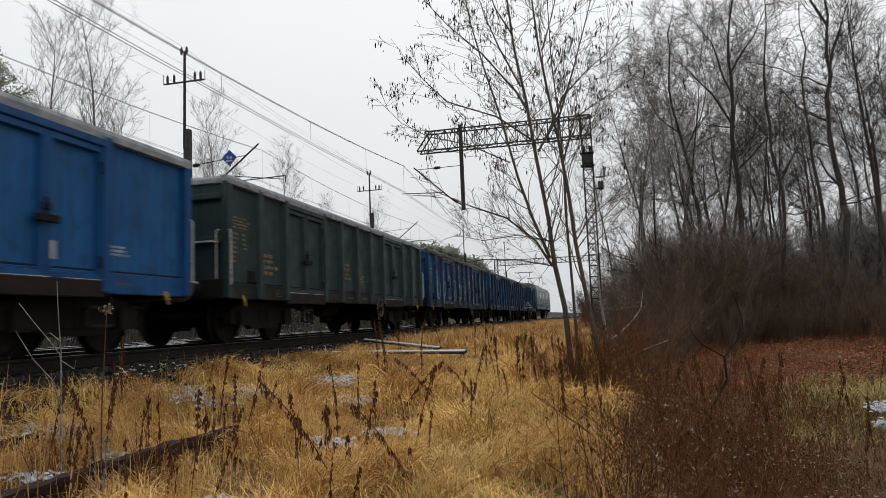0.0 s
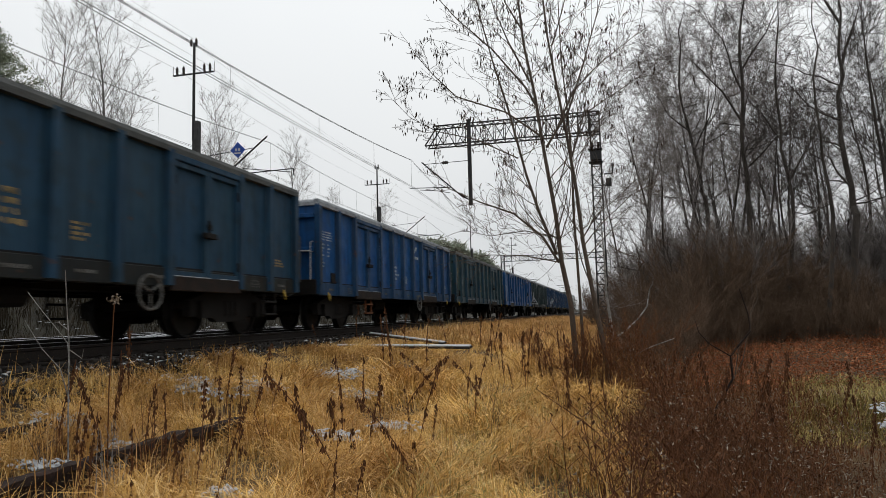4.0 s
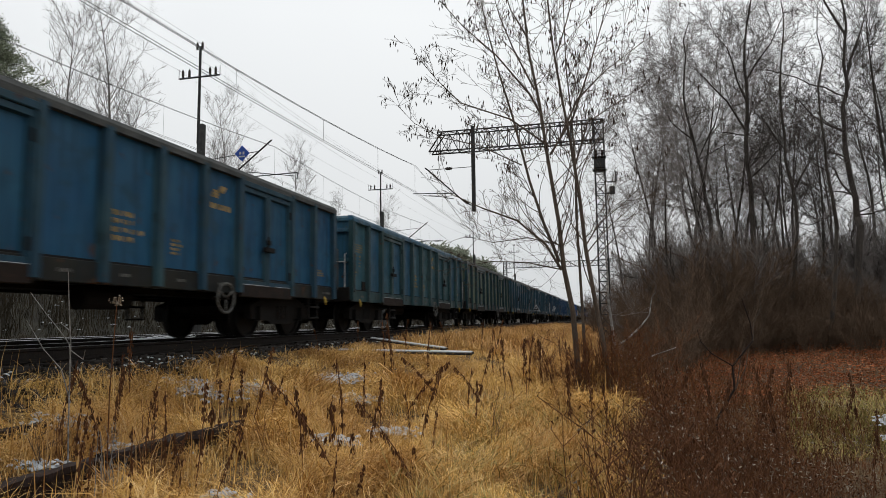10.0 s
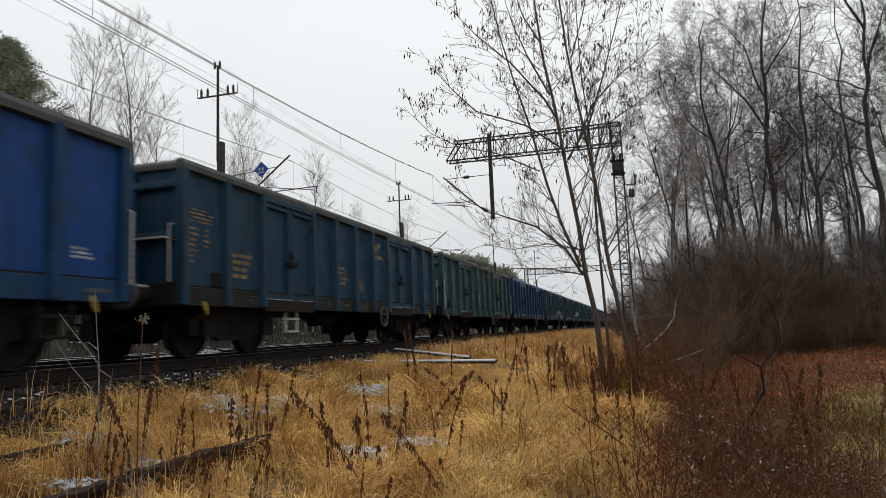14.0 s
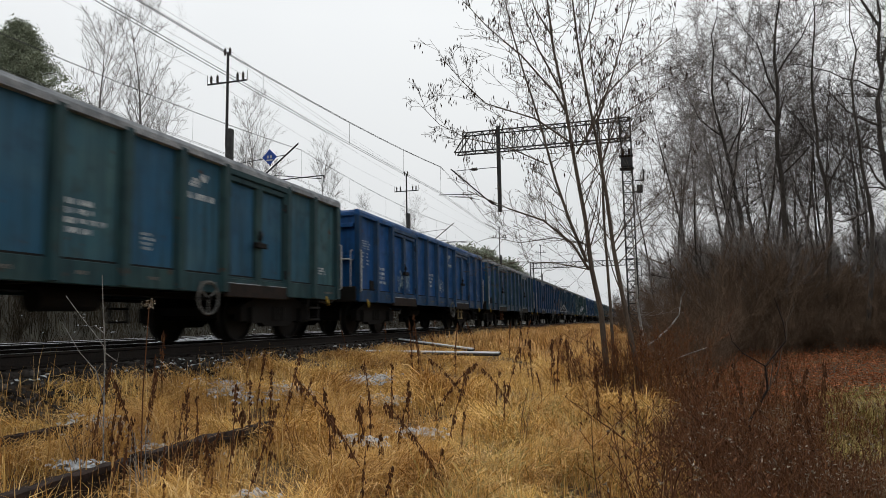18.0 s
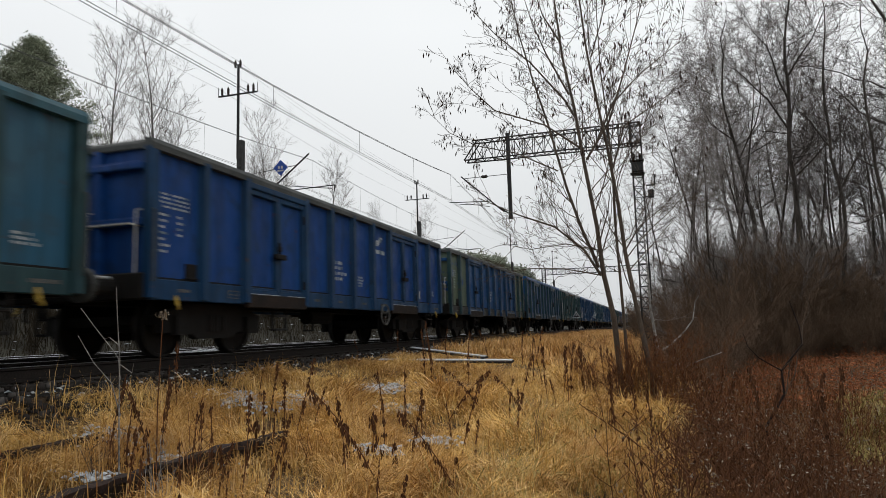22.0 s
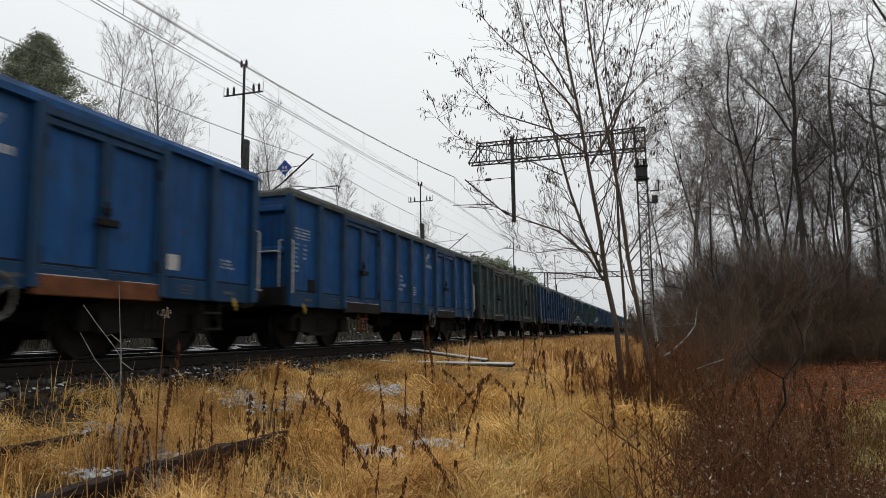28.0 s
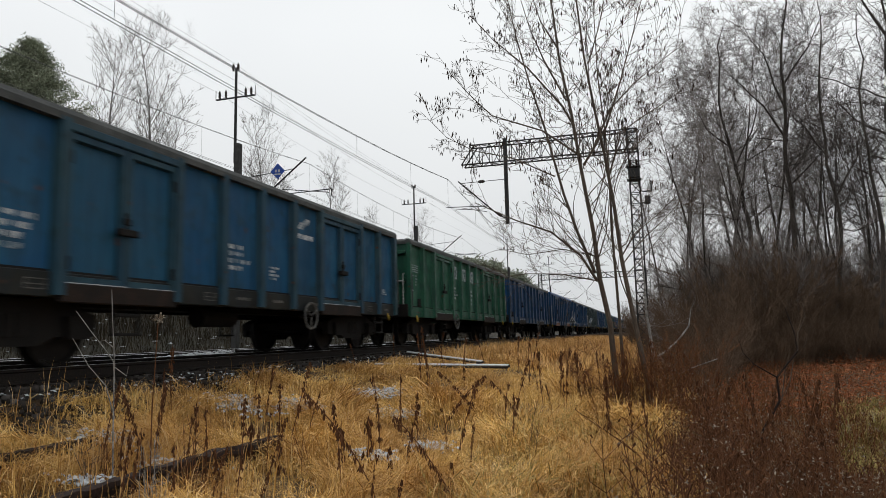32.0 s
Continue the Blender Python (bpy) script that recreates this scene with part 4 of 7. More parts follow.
# ---- the electric locomotive at the head ----
def locomotive():
    lo = thing("locomotive", "grey green electric locomotive with a row of side windows", "locomotive")
    body = prism("body", [(-1.45, 1.0), (1.45, 1.0), (1.45, 2.9), (1.25, 3.35), (0.7, 3.6), (-0.7, 3.6), (-1.25, 3.35), (-1.45, 2.9)], 16.4)
    part("body", body, M_LOCO, lo)
    band = bars("side_band", [(-1.462, 1.462, -8.1, 8.1, 1.25, 1.5)])
    part("side_band", band, M_SLATE, lo, label="dark band along the body")
    pane = bars("window", [(-0.012, 0.012, -0.42, 0.42, 0.0, 0.6)])
    edge = bars("window_frame", [(-0.02, 0.02, -0.48, 0.48, -0.06, 0.0), (-0.02, 0.02, -0.48, 0.48, 0.6, 0.66), (-0.02, 0.02, -0.48, -0.42, 0, 0.6), (-0.02, 0.02, 0.42, 0.48, 0, 0.6)])
    for x in (1.455, -1.455):
        for y in (-7.3, -4.6, -2.8, -1.0, 1.0, 2.8, 4.6, 7.3):
            wdw = part("window", pane, M_GLASS, lo, pose(x, y, 2.15))
            part("window_frame", edge, M_PALE, wdw)
        for y in (-6.2, 6.2):
            part("cab_door", bars("cab_door", [(-0.015, 0.015, -0.35, 0.35, 1.1, 2.85)], 0.004), M_LOCO, lo, pose(x, y, 0))
    for y in (-8.21, 8.21):
        for x in (-0.65, 0.65):
            part("windscreen", bars("windscreen", [(-0.5, 0.5, -0.012, 0.012, 0, 0.75)]), M_GLASS, lo, pose(x, y, 2.05))
        part("headstock", bars("headstock", [(-1.4, 1.4, -0.06, 0.06, 0.75, 1.2)], 0.02), M_UNDER, lo, pose(0, y, 0))
        for x in (-0.875, 0.875):
            part("buffer", disc("buffer", 0.23, 0.5, 16), M_UNDER, lo, pose(x, y * 1.035, 1.0, 0, 0, 90))
    part("roof_hatch", bars("roof_hatch", [(-0.6, 0.6, -3.5, 3.5, 3.58, 3.75)], 0.04), M_LOCO, lo)
    panto = [((sx * 0.5, -0.8, 3.7), (sx * 0.4, 0.8, 4.3), 0.03, 0.03) for sx in (-1, 1)] + [((sx * 0.4, 0.8, 4.3), (sx * 0.6, -0.3, 4.8), 0.025, 0.025) for sx in (-1, 1)] + [((-0.9, -0.3, 4.8), (0.9, -0.3, 4.8), 0.04, 0.04)]
    for y in (-5.6, 5.6):
        part("pantograph", rods("pantograph", panto, 6), M_STEEL, lo, pose(0, y, 0))
    block = bars("bogie", [(-1.2, 1.2, -2.4, 2.4, 0.35, 0.85)], 0.05)
    we = wheelset_mesh()
    for y in (-5.0, 5.0):
        b = part("bogie", block, M_UNDER, lo, pose(0, y, 0))
        for yy in (-1.75, 0, 1.75):
            part("wheelset", we, M_TYRE, b, pose(0, yy, 0.46))
    return lo


LOCO = locomotive()


# ---- overhead line: lattice gantry, masts, wires ----
def lattice(a, b, wide, deep, panels, rc, rd, up=(0, 0, 1)):
    """A four-cornered lattice girder from a to b: chord rods and bracing rods, apart."""
    a, b = Vector(a), Vector(b)
    d = (b - a).normalized()
    u = Vector(up)
    s = d.cross(u).normalized() * wide / 2
    u = s.cross(d).normalized() * deep / 2
    cor = [s + u, s - u, -s - u, -s + u]
    chords = [(a + c, b + c, rc, rc) for c in cor]
    brace = []
    for i in range(panels):
        p, q = a.lerp(b, i / panels), a.lerp(b, (i + 1) / panels)
        for k in range(4):
            c, e = cor[k], cor[(k + 1) % 4]
            brace.append((p + c, q + e, rd, rd) if i % 2 else (p + e, q + c, rd, rd))
            brace.append((q + c, q + e, rd, rd))
    return chords, brace


def insulator(name="insulator"):
    prof = [(0.03, 0.0), (0.03, 0.03)] + [(r, 0.03 + 0.04 * i) for i in range(6) for r in ((0.075, 0.05)[i % 2],)] + [(0.03, 0.28), (0.0, 0.3)]
    vs, fs, n = [], [], 10
    for r, z in prof:
        vs += [(r * math.cos(2 * math.pi * k / n), r * math.sin(2 * math.pi * k / n), z) for k in range(n)]
    for i in range(len(prof) - 1):
        fs += [(i * n + k, i * n + (k + 1) % n, (i + 1) * n + (k + 1) % n, (i + 1) * n + k) for k in range(n)]
    return mesh_of(name, vs, fs)


PIN = insulator()
GY = 26.2


def gantry():
    g = thing("catenary_gantry", "dark steel lattice gantry reaching over the railway track", "gantry")
    zb = float(land(-0.25, GY))
    ch, br = lattice((-0.25, GY, zb - 0.3), (-0.25, GY, 7.9), 0.36, 0.36, 22, 0.028, 0.014, (0, 1, 0))
    for c in ch:
        part("tower_leg", hose("tower_leg", c[:2], c[2], None, 4), M_STEEL, g)
    part("tower_bracing", rods("tower_bracing", br, 4), M_STEEL, g)
    part("foundation", bars("foundation", [(-0.65, 0.15, GY - 0.4, GY + 0.4, zb - 0.5, zb + 0.12)], 0.03), M_CONC, g)
    ch, br = lattice((-0.07, GY, 7.48), (-6.6, GY, 7.48), 0.5, 0.78, 16, 0.03, 0.016)
    br += [((-6.4, GY + s, 7.87), (-6.95, GY + s, 7.09), 0.03, 0.03) for s in (-0.25, 0.25)] + [((-6.6, GY + s, 7.09), (-6.95, GY + s, 7.09), 0.03, 0.03) for s in (-0.25, 0.25)]
    for c in ch:
        part("beam_chord", hose("beam_chord", c[:2], c[2], None, 4), M_STEEL, g)
    part("beam_bracing", rods("beam_bracing", br, 4), M_STEEL, g)
    part("drop_post", bars("drop_post", [(-5.2, -5.06, GY - 0.34, GY - 0.20, 4.55, 8.0)], 0.01), M_STEEL, g)
    arm = poly_rod([(-5.13, GY - 0.27, 4.75), (-5.5, GY - 0.27, 4.95), (-7.1, GY - 0.27, 6.42)], 0.03) + poly_rod([(-5.13, GY - 0.27, 6.35), (-7.0, GY - 0.27, 6.33)], 0.014)
    part("bracket_arm", rods("bracket_arm", arm, 6), M_STEEL, g)
    steady = poly_rod([(-5.9, GY - 0.27, 5.32), (-7.62, GY - 0.27, 5.40)], 0.018) + poly_rod([(-5.95, GY - 0.27, 5.1), (-6.5, GY - 0.27, 5.22), (-7.2, GY - 0.27, 5.3)], 0.014) + poly_rod([(-6.05, GY - 0.27, 5.32), (-6.05, GY - 0.27, 5.5)], 0.014)
    part("steady_arm", rods("steady_arm", steady, 6), M_STEEL, g)
    for x, z, ry in ((-5.35, 4.87, -50), (-6.0, 6.34, -90)):
        part("insulator", PIN, M_PORC, g, pose(x, GY - 0.27, z, 0, ry, 0))
    sw = part("switch_box", bars("switch_box", [(-0.22, 0.2, -0.28, -0.05, 5.98, 6.34), (-0.28, 0.25, -0.3, 0.1, 6.39, 6.43), (-0.28, 0.25, -0.3, 0.1, 5.9, 5.94)], 0.02), M_STEEL, g, pose(-0.25, GY, 0))
    for x in (-0.12, 0.1):
        part("switch_horn", rods("switch_horn", poly_rod([(x, -0.2, 6.36), (x, -0.3, 6.65)], 0.04), 8), M_PORC, sw)
    part("side_bracket", rods("side_bracket", poly_rod([(0.0, GY - 0.1, 5.45), (0.33, GY - 0.1, 5.45), (0.33, GY - 0.1, 5.85)], 0.03), 5), M_STEEL, g)
    part("lamp_bracket", rods("lamp_bracket", poly_rod([(-0.1, GY - 0.1, 5.02), (0.2, GY - 0.1, 5.02)], 0.03), 5), M_STEEL, g)
    part("lamp_box", bars("lamp_box", [(0.07, 0.28, GY - 0.22, GY, 4.97, 5.27)], 0.03), M_STEEL, g)
    part("stay_wire", rods("stay_wire", [((0.2, GY - 0.1, 5.0), (0.1, GY + 0.1, 2.6), 0.012, 0.012)], 4), M_STEEL, g)


gantry()


def far_portal():
    g = thing("catenary_portal", "distant steel portal spanning the tracks", "gantry")
    y = 92.0
    for x in (-14.0, 0.1):
        ch, br = lattice((x, y, -1.0), (x, y, 8.2), 0.45, 0.45, 16, 0.035, 0.02, (0, 1, 0))
        part("portal_post", rods("portal_post", ch + br, 4), M_STEEL, g)
    ch, br = lattice((-14.0, y, 7.7), (0.1, y, 7.7), 0.5, 0.7, 24, 0.03, 0.018)
    part("portal_beam", rods("portal_beam", ch + br, 4), M_STEEL, g)


far_portal()


def mast(y, top, label, x=-15.0):
    back = -15.0 - x  # the cantilever keeps its place over the track
    zb = float(land(x, y))
    m = thing("catenary_mast", label, "mast", pose(x, y, 0), "masts along the line")
    part("post", bars("post", [(-0.12, 0.12, -0.12, 0.12, zb - 0.3, 7.75)], 0.025), M_CONC, m, label="thick grey lower post")
    part("extension_pole", rods("extension_pole", poly_rod([(-0.08, -0.08, 7.0), (-0.08, -0.08, top)], 0.058, 0.048), 8), M_STEEL, m)
    zc = top - 1.25
    part("crossarm", bars("crossarm", [(-0.92, 0.78, -0.15, -0.09, zc, zc + 0.055)], 0.008), M_STEEL, m)
    for dx in (-0.78, -0.5, 0.38, 0.62):
        part("insulator", PIN, M_PORC, m, pose(dx, -0.12, zc + 0.055) @ Matrix.Diagonal((0.75, 0.75, 1.1, 1)))
    for dx in (-0.2, 0.02):
        part("insulator", PIN, M_PORC, m, pose(dx, -0.1, top - 0.15) @ Matrix.Diagonal((0.75, 0.75, 1.1, 1)))
    part("arm_tip", rods("arm_tip", [((-0.95, -0.12, zc), (-0.95, -0.12, zc + 0.4), 0.012, 0.012), ((0.8, -0.12, zc), (0.8, -0.12, zc + 0.4), 0.012, 0.012)], 5), M_STEEL, m)
    cant = poly_rod([(0.12, -0.15, 4.9), (2.0 + back, -0.2, 5.88), (3.27 + back, -0.2, 6.86)], 0.03) + poly_rod([(0.12, -0.15, 6.3), (2.75 + back, -0.2, 6.48)], 0.015)
    part("cantilever", rods("cantilever", cant, 6), M_STEEL, m)
    part("steady_arm", rods("steady_arm", poly_rod([(2.1 + back, -0.2, 5.55), (4.3 + back, -0.2, 5.6), (4.3 + back, -0.2, 5.36)], 0.02) + poly_rod([(2.3 + back, -0.2, 5.75), (4.2 + back, -0.2, 5.48)], 0.015), 6), M_STEEL, m)
    part("insulator", PIN, M_PORC, m, pose(0.35, -0.2, 6.3, 0, 90, 0))
    return m


mast(22.0, 10.78, "concrete catenary mast with a crossarm and a cantilever arm", -14.74)
for y, top in ((43.5, 10.5), (75.5, 10.95), (109.0, 12.4)):
    mast(y, top, "concrete catenary mast with a steel crossarm and insulators")


def track_sign():
    s = thing("track_sign", "blue diamond sign with a white symbol hung on the mast arm", "sign")
    part("plate", bars("plate", [(-0.21, 0.21, -0.012, 0.012, -0.21, 0.21)]), M_SIGN, s, pose(-12.84, 21.7, 6.42, 0, 45, 0))
    part("symbol", bars("symbol", [(-0.13, 0.13, -0.003, 0.003, -0.14, -0.09), (-0.1, -0.03, -0.003, 0.003, -0.04, 0.06), (0.03, 0.1, -0.003, 0.003, -0.04, 0.06)]), M_PALE, s, pose(-12.84, 21.68, 6.42), "white bars of the symbol")
    part("hanger", rods("hanger", poly_rod([(-12.84, 21.75, 6.7), (-12.84, 21.78, 6.1)], 0.015), 5), M_STEEL, s)


track_sign()


def line_sign(name, label, x, y, z, outline, inner):
    s = thing(name, label, "sign")
    part("post", rods("post", [((x, y, float(land(x, y)) - 0.1), (x, y, z + 0.2), 0.03, 0.03)], 8), M_STEEL, s)
    part("plate", prism("plate", outline, 0.02), M_WHITE, s, pose(x, y - 0.05, z))
    if inner:
        part("dark_field", prism("dark_field", inner, 0.004), M_STEEL, s, pose(x, y - 0.063, z), "dark inner triangle")
        part("white_core", prism("white_core", [(a * 0.45, b * 0.45) for a, b in inner], 0.004), M_WHITE, s, pose(x, y - 0.068, z))


line_sign("triangle_sign", "small white triangular line sign on a steel post", -4.9, 45.5, 1.05, [(-0.27, -0.2), (0.27, -0.2), (0, 0.26)], [(-0.18, -0.15), (0.18, -0.15), (0, 0.15)])
line_sign("tilted_sign", "small tilted white line sign on a steel post", -4.9, 60.0, 1.2, [(-0.2, -0.14), (0.0, -0.24), (0.18, 0.17), (-0.02, 0.26)], None)


def wire(name, label, pts, r, droppers=()):
    w = thing(name, label, "overhead wire", kind="thing")
    part("strand", hose("strand", pts, r, None, 5), M_WIRE, w)
    return w


def sag(x, y0, y1, z0, z1, low, n=14):
    return [(x, y0 + (y1 - y0) * i / n, z0 + (z1 - z0) * i / n - 4 * low * (i / n) * (1 - i / n)) for i in range(n + 1)]


def overhead(x, y_sup, z_mess, z_cont, dip, ease, r, label):
    """Twin messenger and twin contact wires of one track with their droppers."""
    w = thing("overhead_wire", label, "overhead wire")
    mess, cont = [], []
    for a, b in zip(y_sup, y_sup[1:]):
        mess += sag(x, a, b, z_mess, z_mess, dip * (b - a) ** 2 / 4, 20)[:-1]
        cont += sag(x, a, b, z_cont, z_cont, ease * (b - a) ** 2 / 4, 20)[:-1]
    for dx in (-0.02, 0.02):
        part("messenger_wire", hose("messenger_wire", [(px + dx, py, pz) for px, py, pz in mess], r, None, 4), M_WIRE, w)
    for dx in (-0.045, 0.045):
        part("contact_wire", hose("contact_wire", [(px + dx, py, pz) for px, py, pz in cont], r * 0.9, None, 4), M_WIRE, w)
    for i, ((px, py, pz), (_, _, qz)) in enumerate(zip(mess, cont)):
        if 4 < py < 140 and i % 2 == 0:
            part("dropper", hose("dropper", [(px, py, qz), (px, py, pz)], 0.6 * r, None, 4), M_WIRE, w)


overhead(-7.62, (-19.2, 26.2, 72, 118, 164, 210, 256), 6.62, 5.53, 0.00215, 0.0007, 0.008, "twin messenger and contact wires over the main line")
overhead(-11.7, (-9.5, 22.0, 43.5, 75.5, 109, 150, 190, 230), 6.66, 5.5, 0.00275, 0.0008, 0.0055, "twin messenger and contact wires over the second track")


def feeders():
    """Feeder wires on the crossarms, mast to mast."""
    stops = [(-30, 10.7), (22, 10.9), (43.5, 10.5), (75.5, 10.95), (109, 12.4), (180, 11)]
    for dx, dz in ((-0.2, 0.12), (0.02, 0.12), (-0.78, -0.95), (0.62, -0.95)):
        pts = []
        for (a, za), (b, zb) in zip(stops, stops[1:]):
            pts += sag(-15 + dx, a, b, za + dz, zb + dz, 0.25, 8)[:-1]
        wire("feeder_wire", "thin dark feeder wire strung along the masts", pts, 0.004)


feeders()


# ---- trees and shrubs ----
def grow(segs, tips, rng, p, d, length, r, depth, bend=0.16, lift=0.05, spread_deg=38, kids=(3, 5), ratio=0.62, n=6, tip=0.35):
    """A limb of n rods that bends on the way and throws side limbs, down to twigs."""
    step = length / n
    k_at = {}
    if depth > 0:
        for _ in range(rng.randint(*kids)):
            k_at.setdefault(rng.randint(max(1, n // 4), n - 1), []).append(1)
    for i in range(n):
        ra, rb = r * (1 - (1 - tip) * i / n), r * (1 - (1 - tip) * (i + 1) / n)
        d = (d + Vector((rng.gauss(0, bend), rng.gauss(0, bend), rng.gauss(0, bend) + lift))).normalized()
        q = p + d * step
        segs.append((tuple(p), tuple(q), ra, rb))
        p = q
        for _ in k_at.get(i, ()):
            side = d.cross(Vector((rng.gauss(0, 1), rng.gauss(0, 1), rng.gauss(0, 1)))).normalized()
            a = radians(rng.uniform(0.6, 1.3) * spread_deg)
            nd = (d * math.cos(a) + side * math.sin(a)).normalized()
            grow(segs, tips, rng, p, nd, length * ratio * rng.uniform(0.7, 1.15) * (1 - 0.45 * i / n), rb * rng.uniform(0.5, 0.7), depth - 1, bend, lift, spread_deg, kids, ratio, max(3, n - 1), tip)
    tips.append(tuple(p))


def split_by_radius(segs, limit):
    return [s for s in segs if s[2] >= limit], [s for s in segs if s[2] < limit]


def tree_thing(name, label, category, segs, limit, mat, twig_mat=None, m=None, group="", min_r=0.0):
    t = thing(name, label, category, m, group)
    big, small = split_by_radius([(a, b, max(r, min_r), max(s, min_r)) for a, b, r, s in segs], max(limit, min_r + 1e-6))
    lap = lambda p, q, k: tuple(b + (b - a) * k / max(1e-6, math.dist(p, q)) for a, b in zip(p, q))
    big = [(lap(b, a, r * 0.3), lap(a, b, q * 0.3), r, q) for a, b, r, q in big]
    if big:
        part("trunk", rods("trunk", big, 7), mat, t)
    if small:
        tagged(part("crown", rods("crown", small, 3), twig_mat or mat, t, label="bare leafless twigs"), kind="stuff")
    return t


def fine_twigs(name, segs, count, length, width, rng, stray=0.55):
    """Hair-thin twigs, one slip each, that stand off the limbs."""
    a, b = np.array([s[0] for s in segs]), np.array([s[1] for s in segs])
    ln = np.linalg.norm(b - a, axis=1)
    i = rng.choice(len(segs), count, p=ln / ln.sum())
    p = a[i] + (b[i] - a[i]) * rng.random((count, 1))
    d = (b[i] - a[i]) / ln[i][:, None] + rng.normal(0, stray, (count, 3)) + np.array([0, 0, 0.25])
    d /= np.linalg.norm(d, axis=1)[:, None]
    s = np.cross(d, rng.normal(0, 1, (count, 3)))
    s *= width / np.linalg.norm(s, axis=1)[:, None] / 2
    tip = p + d * length * rng.uniform(0.4, 1.2, (count, 1)) + rng.normal(0, 0.03, (count, 3))
    v = np.stack([p - s, p + s, tip], 1).reshape(-1, 3)
    return quick_mesh(name, v, np.arange(3 * count).reshape(-1, 3))


def leaves(name, pts, size, rng, hang=0.6, per=2, wide=0.3, loose=0.5, flat=1.0):
    """Small hanging pods or curled leaves: thin folded slips near the points."""
    n = len(pts) * per
    p = np.repeat(np.array(pts), per, axis=0) + rng.normal(0, size * loose, (n, 3))
    d = rng.normal(0, 1, (n, 3)) * (1 - hang) + np.array([0, 0, -1.0]) * hang
    d /= np.linalg.norm(d, axis=1)[:, None]
    s = np.cross(d, rng.normal(0, 1, (n, 3)))
    s /= np.linalg.norm(s, axis=1)[:, None]
    k = np.cross(d, s)
    ln = size * rng.uniform(0.6, 1.4, (n, 1))
    w = ln * wide * 0.5
    v = np.stack([p, p + d * ln * 0.5 + s * w + k * w * 0.5, p + d * ln, p + d * ln * 0.5 - s * w + k * w * 0.5, p + d * ln * 0.45 - k * w * 0.6], 1)
    v[..., 2] = p[:, None, 2] + (v[..., 2] - p[:, None, 2]) * flat
    base = np.arange(n)[:, None, None] * 5
    f = np.array([(0, 1, 4), (1, 2, 4), (2, 3, 4), (3, 0, 4)])
    return quick_mesh(name, v.reshape(-1, 3), (base + f).reshape(-1, 3))


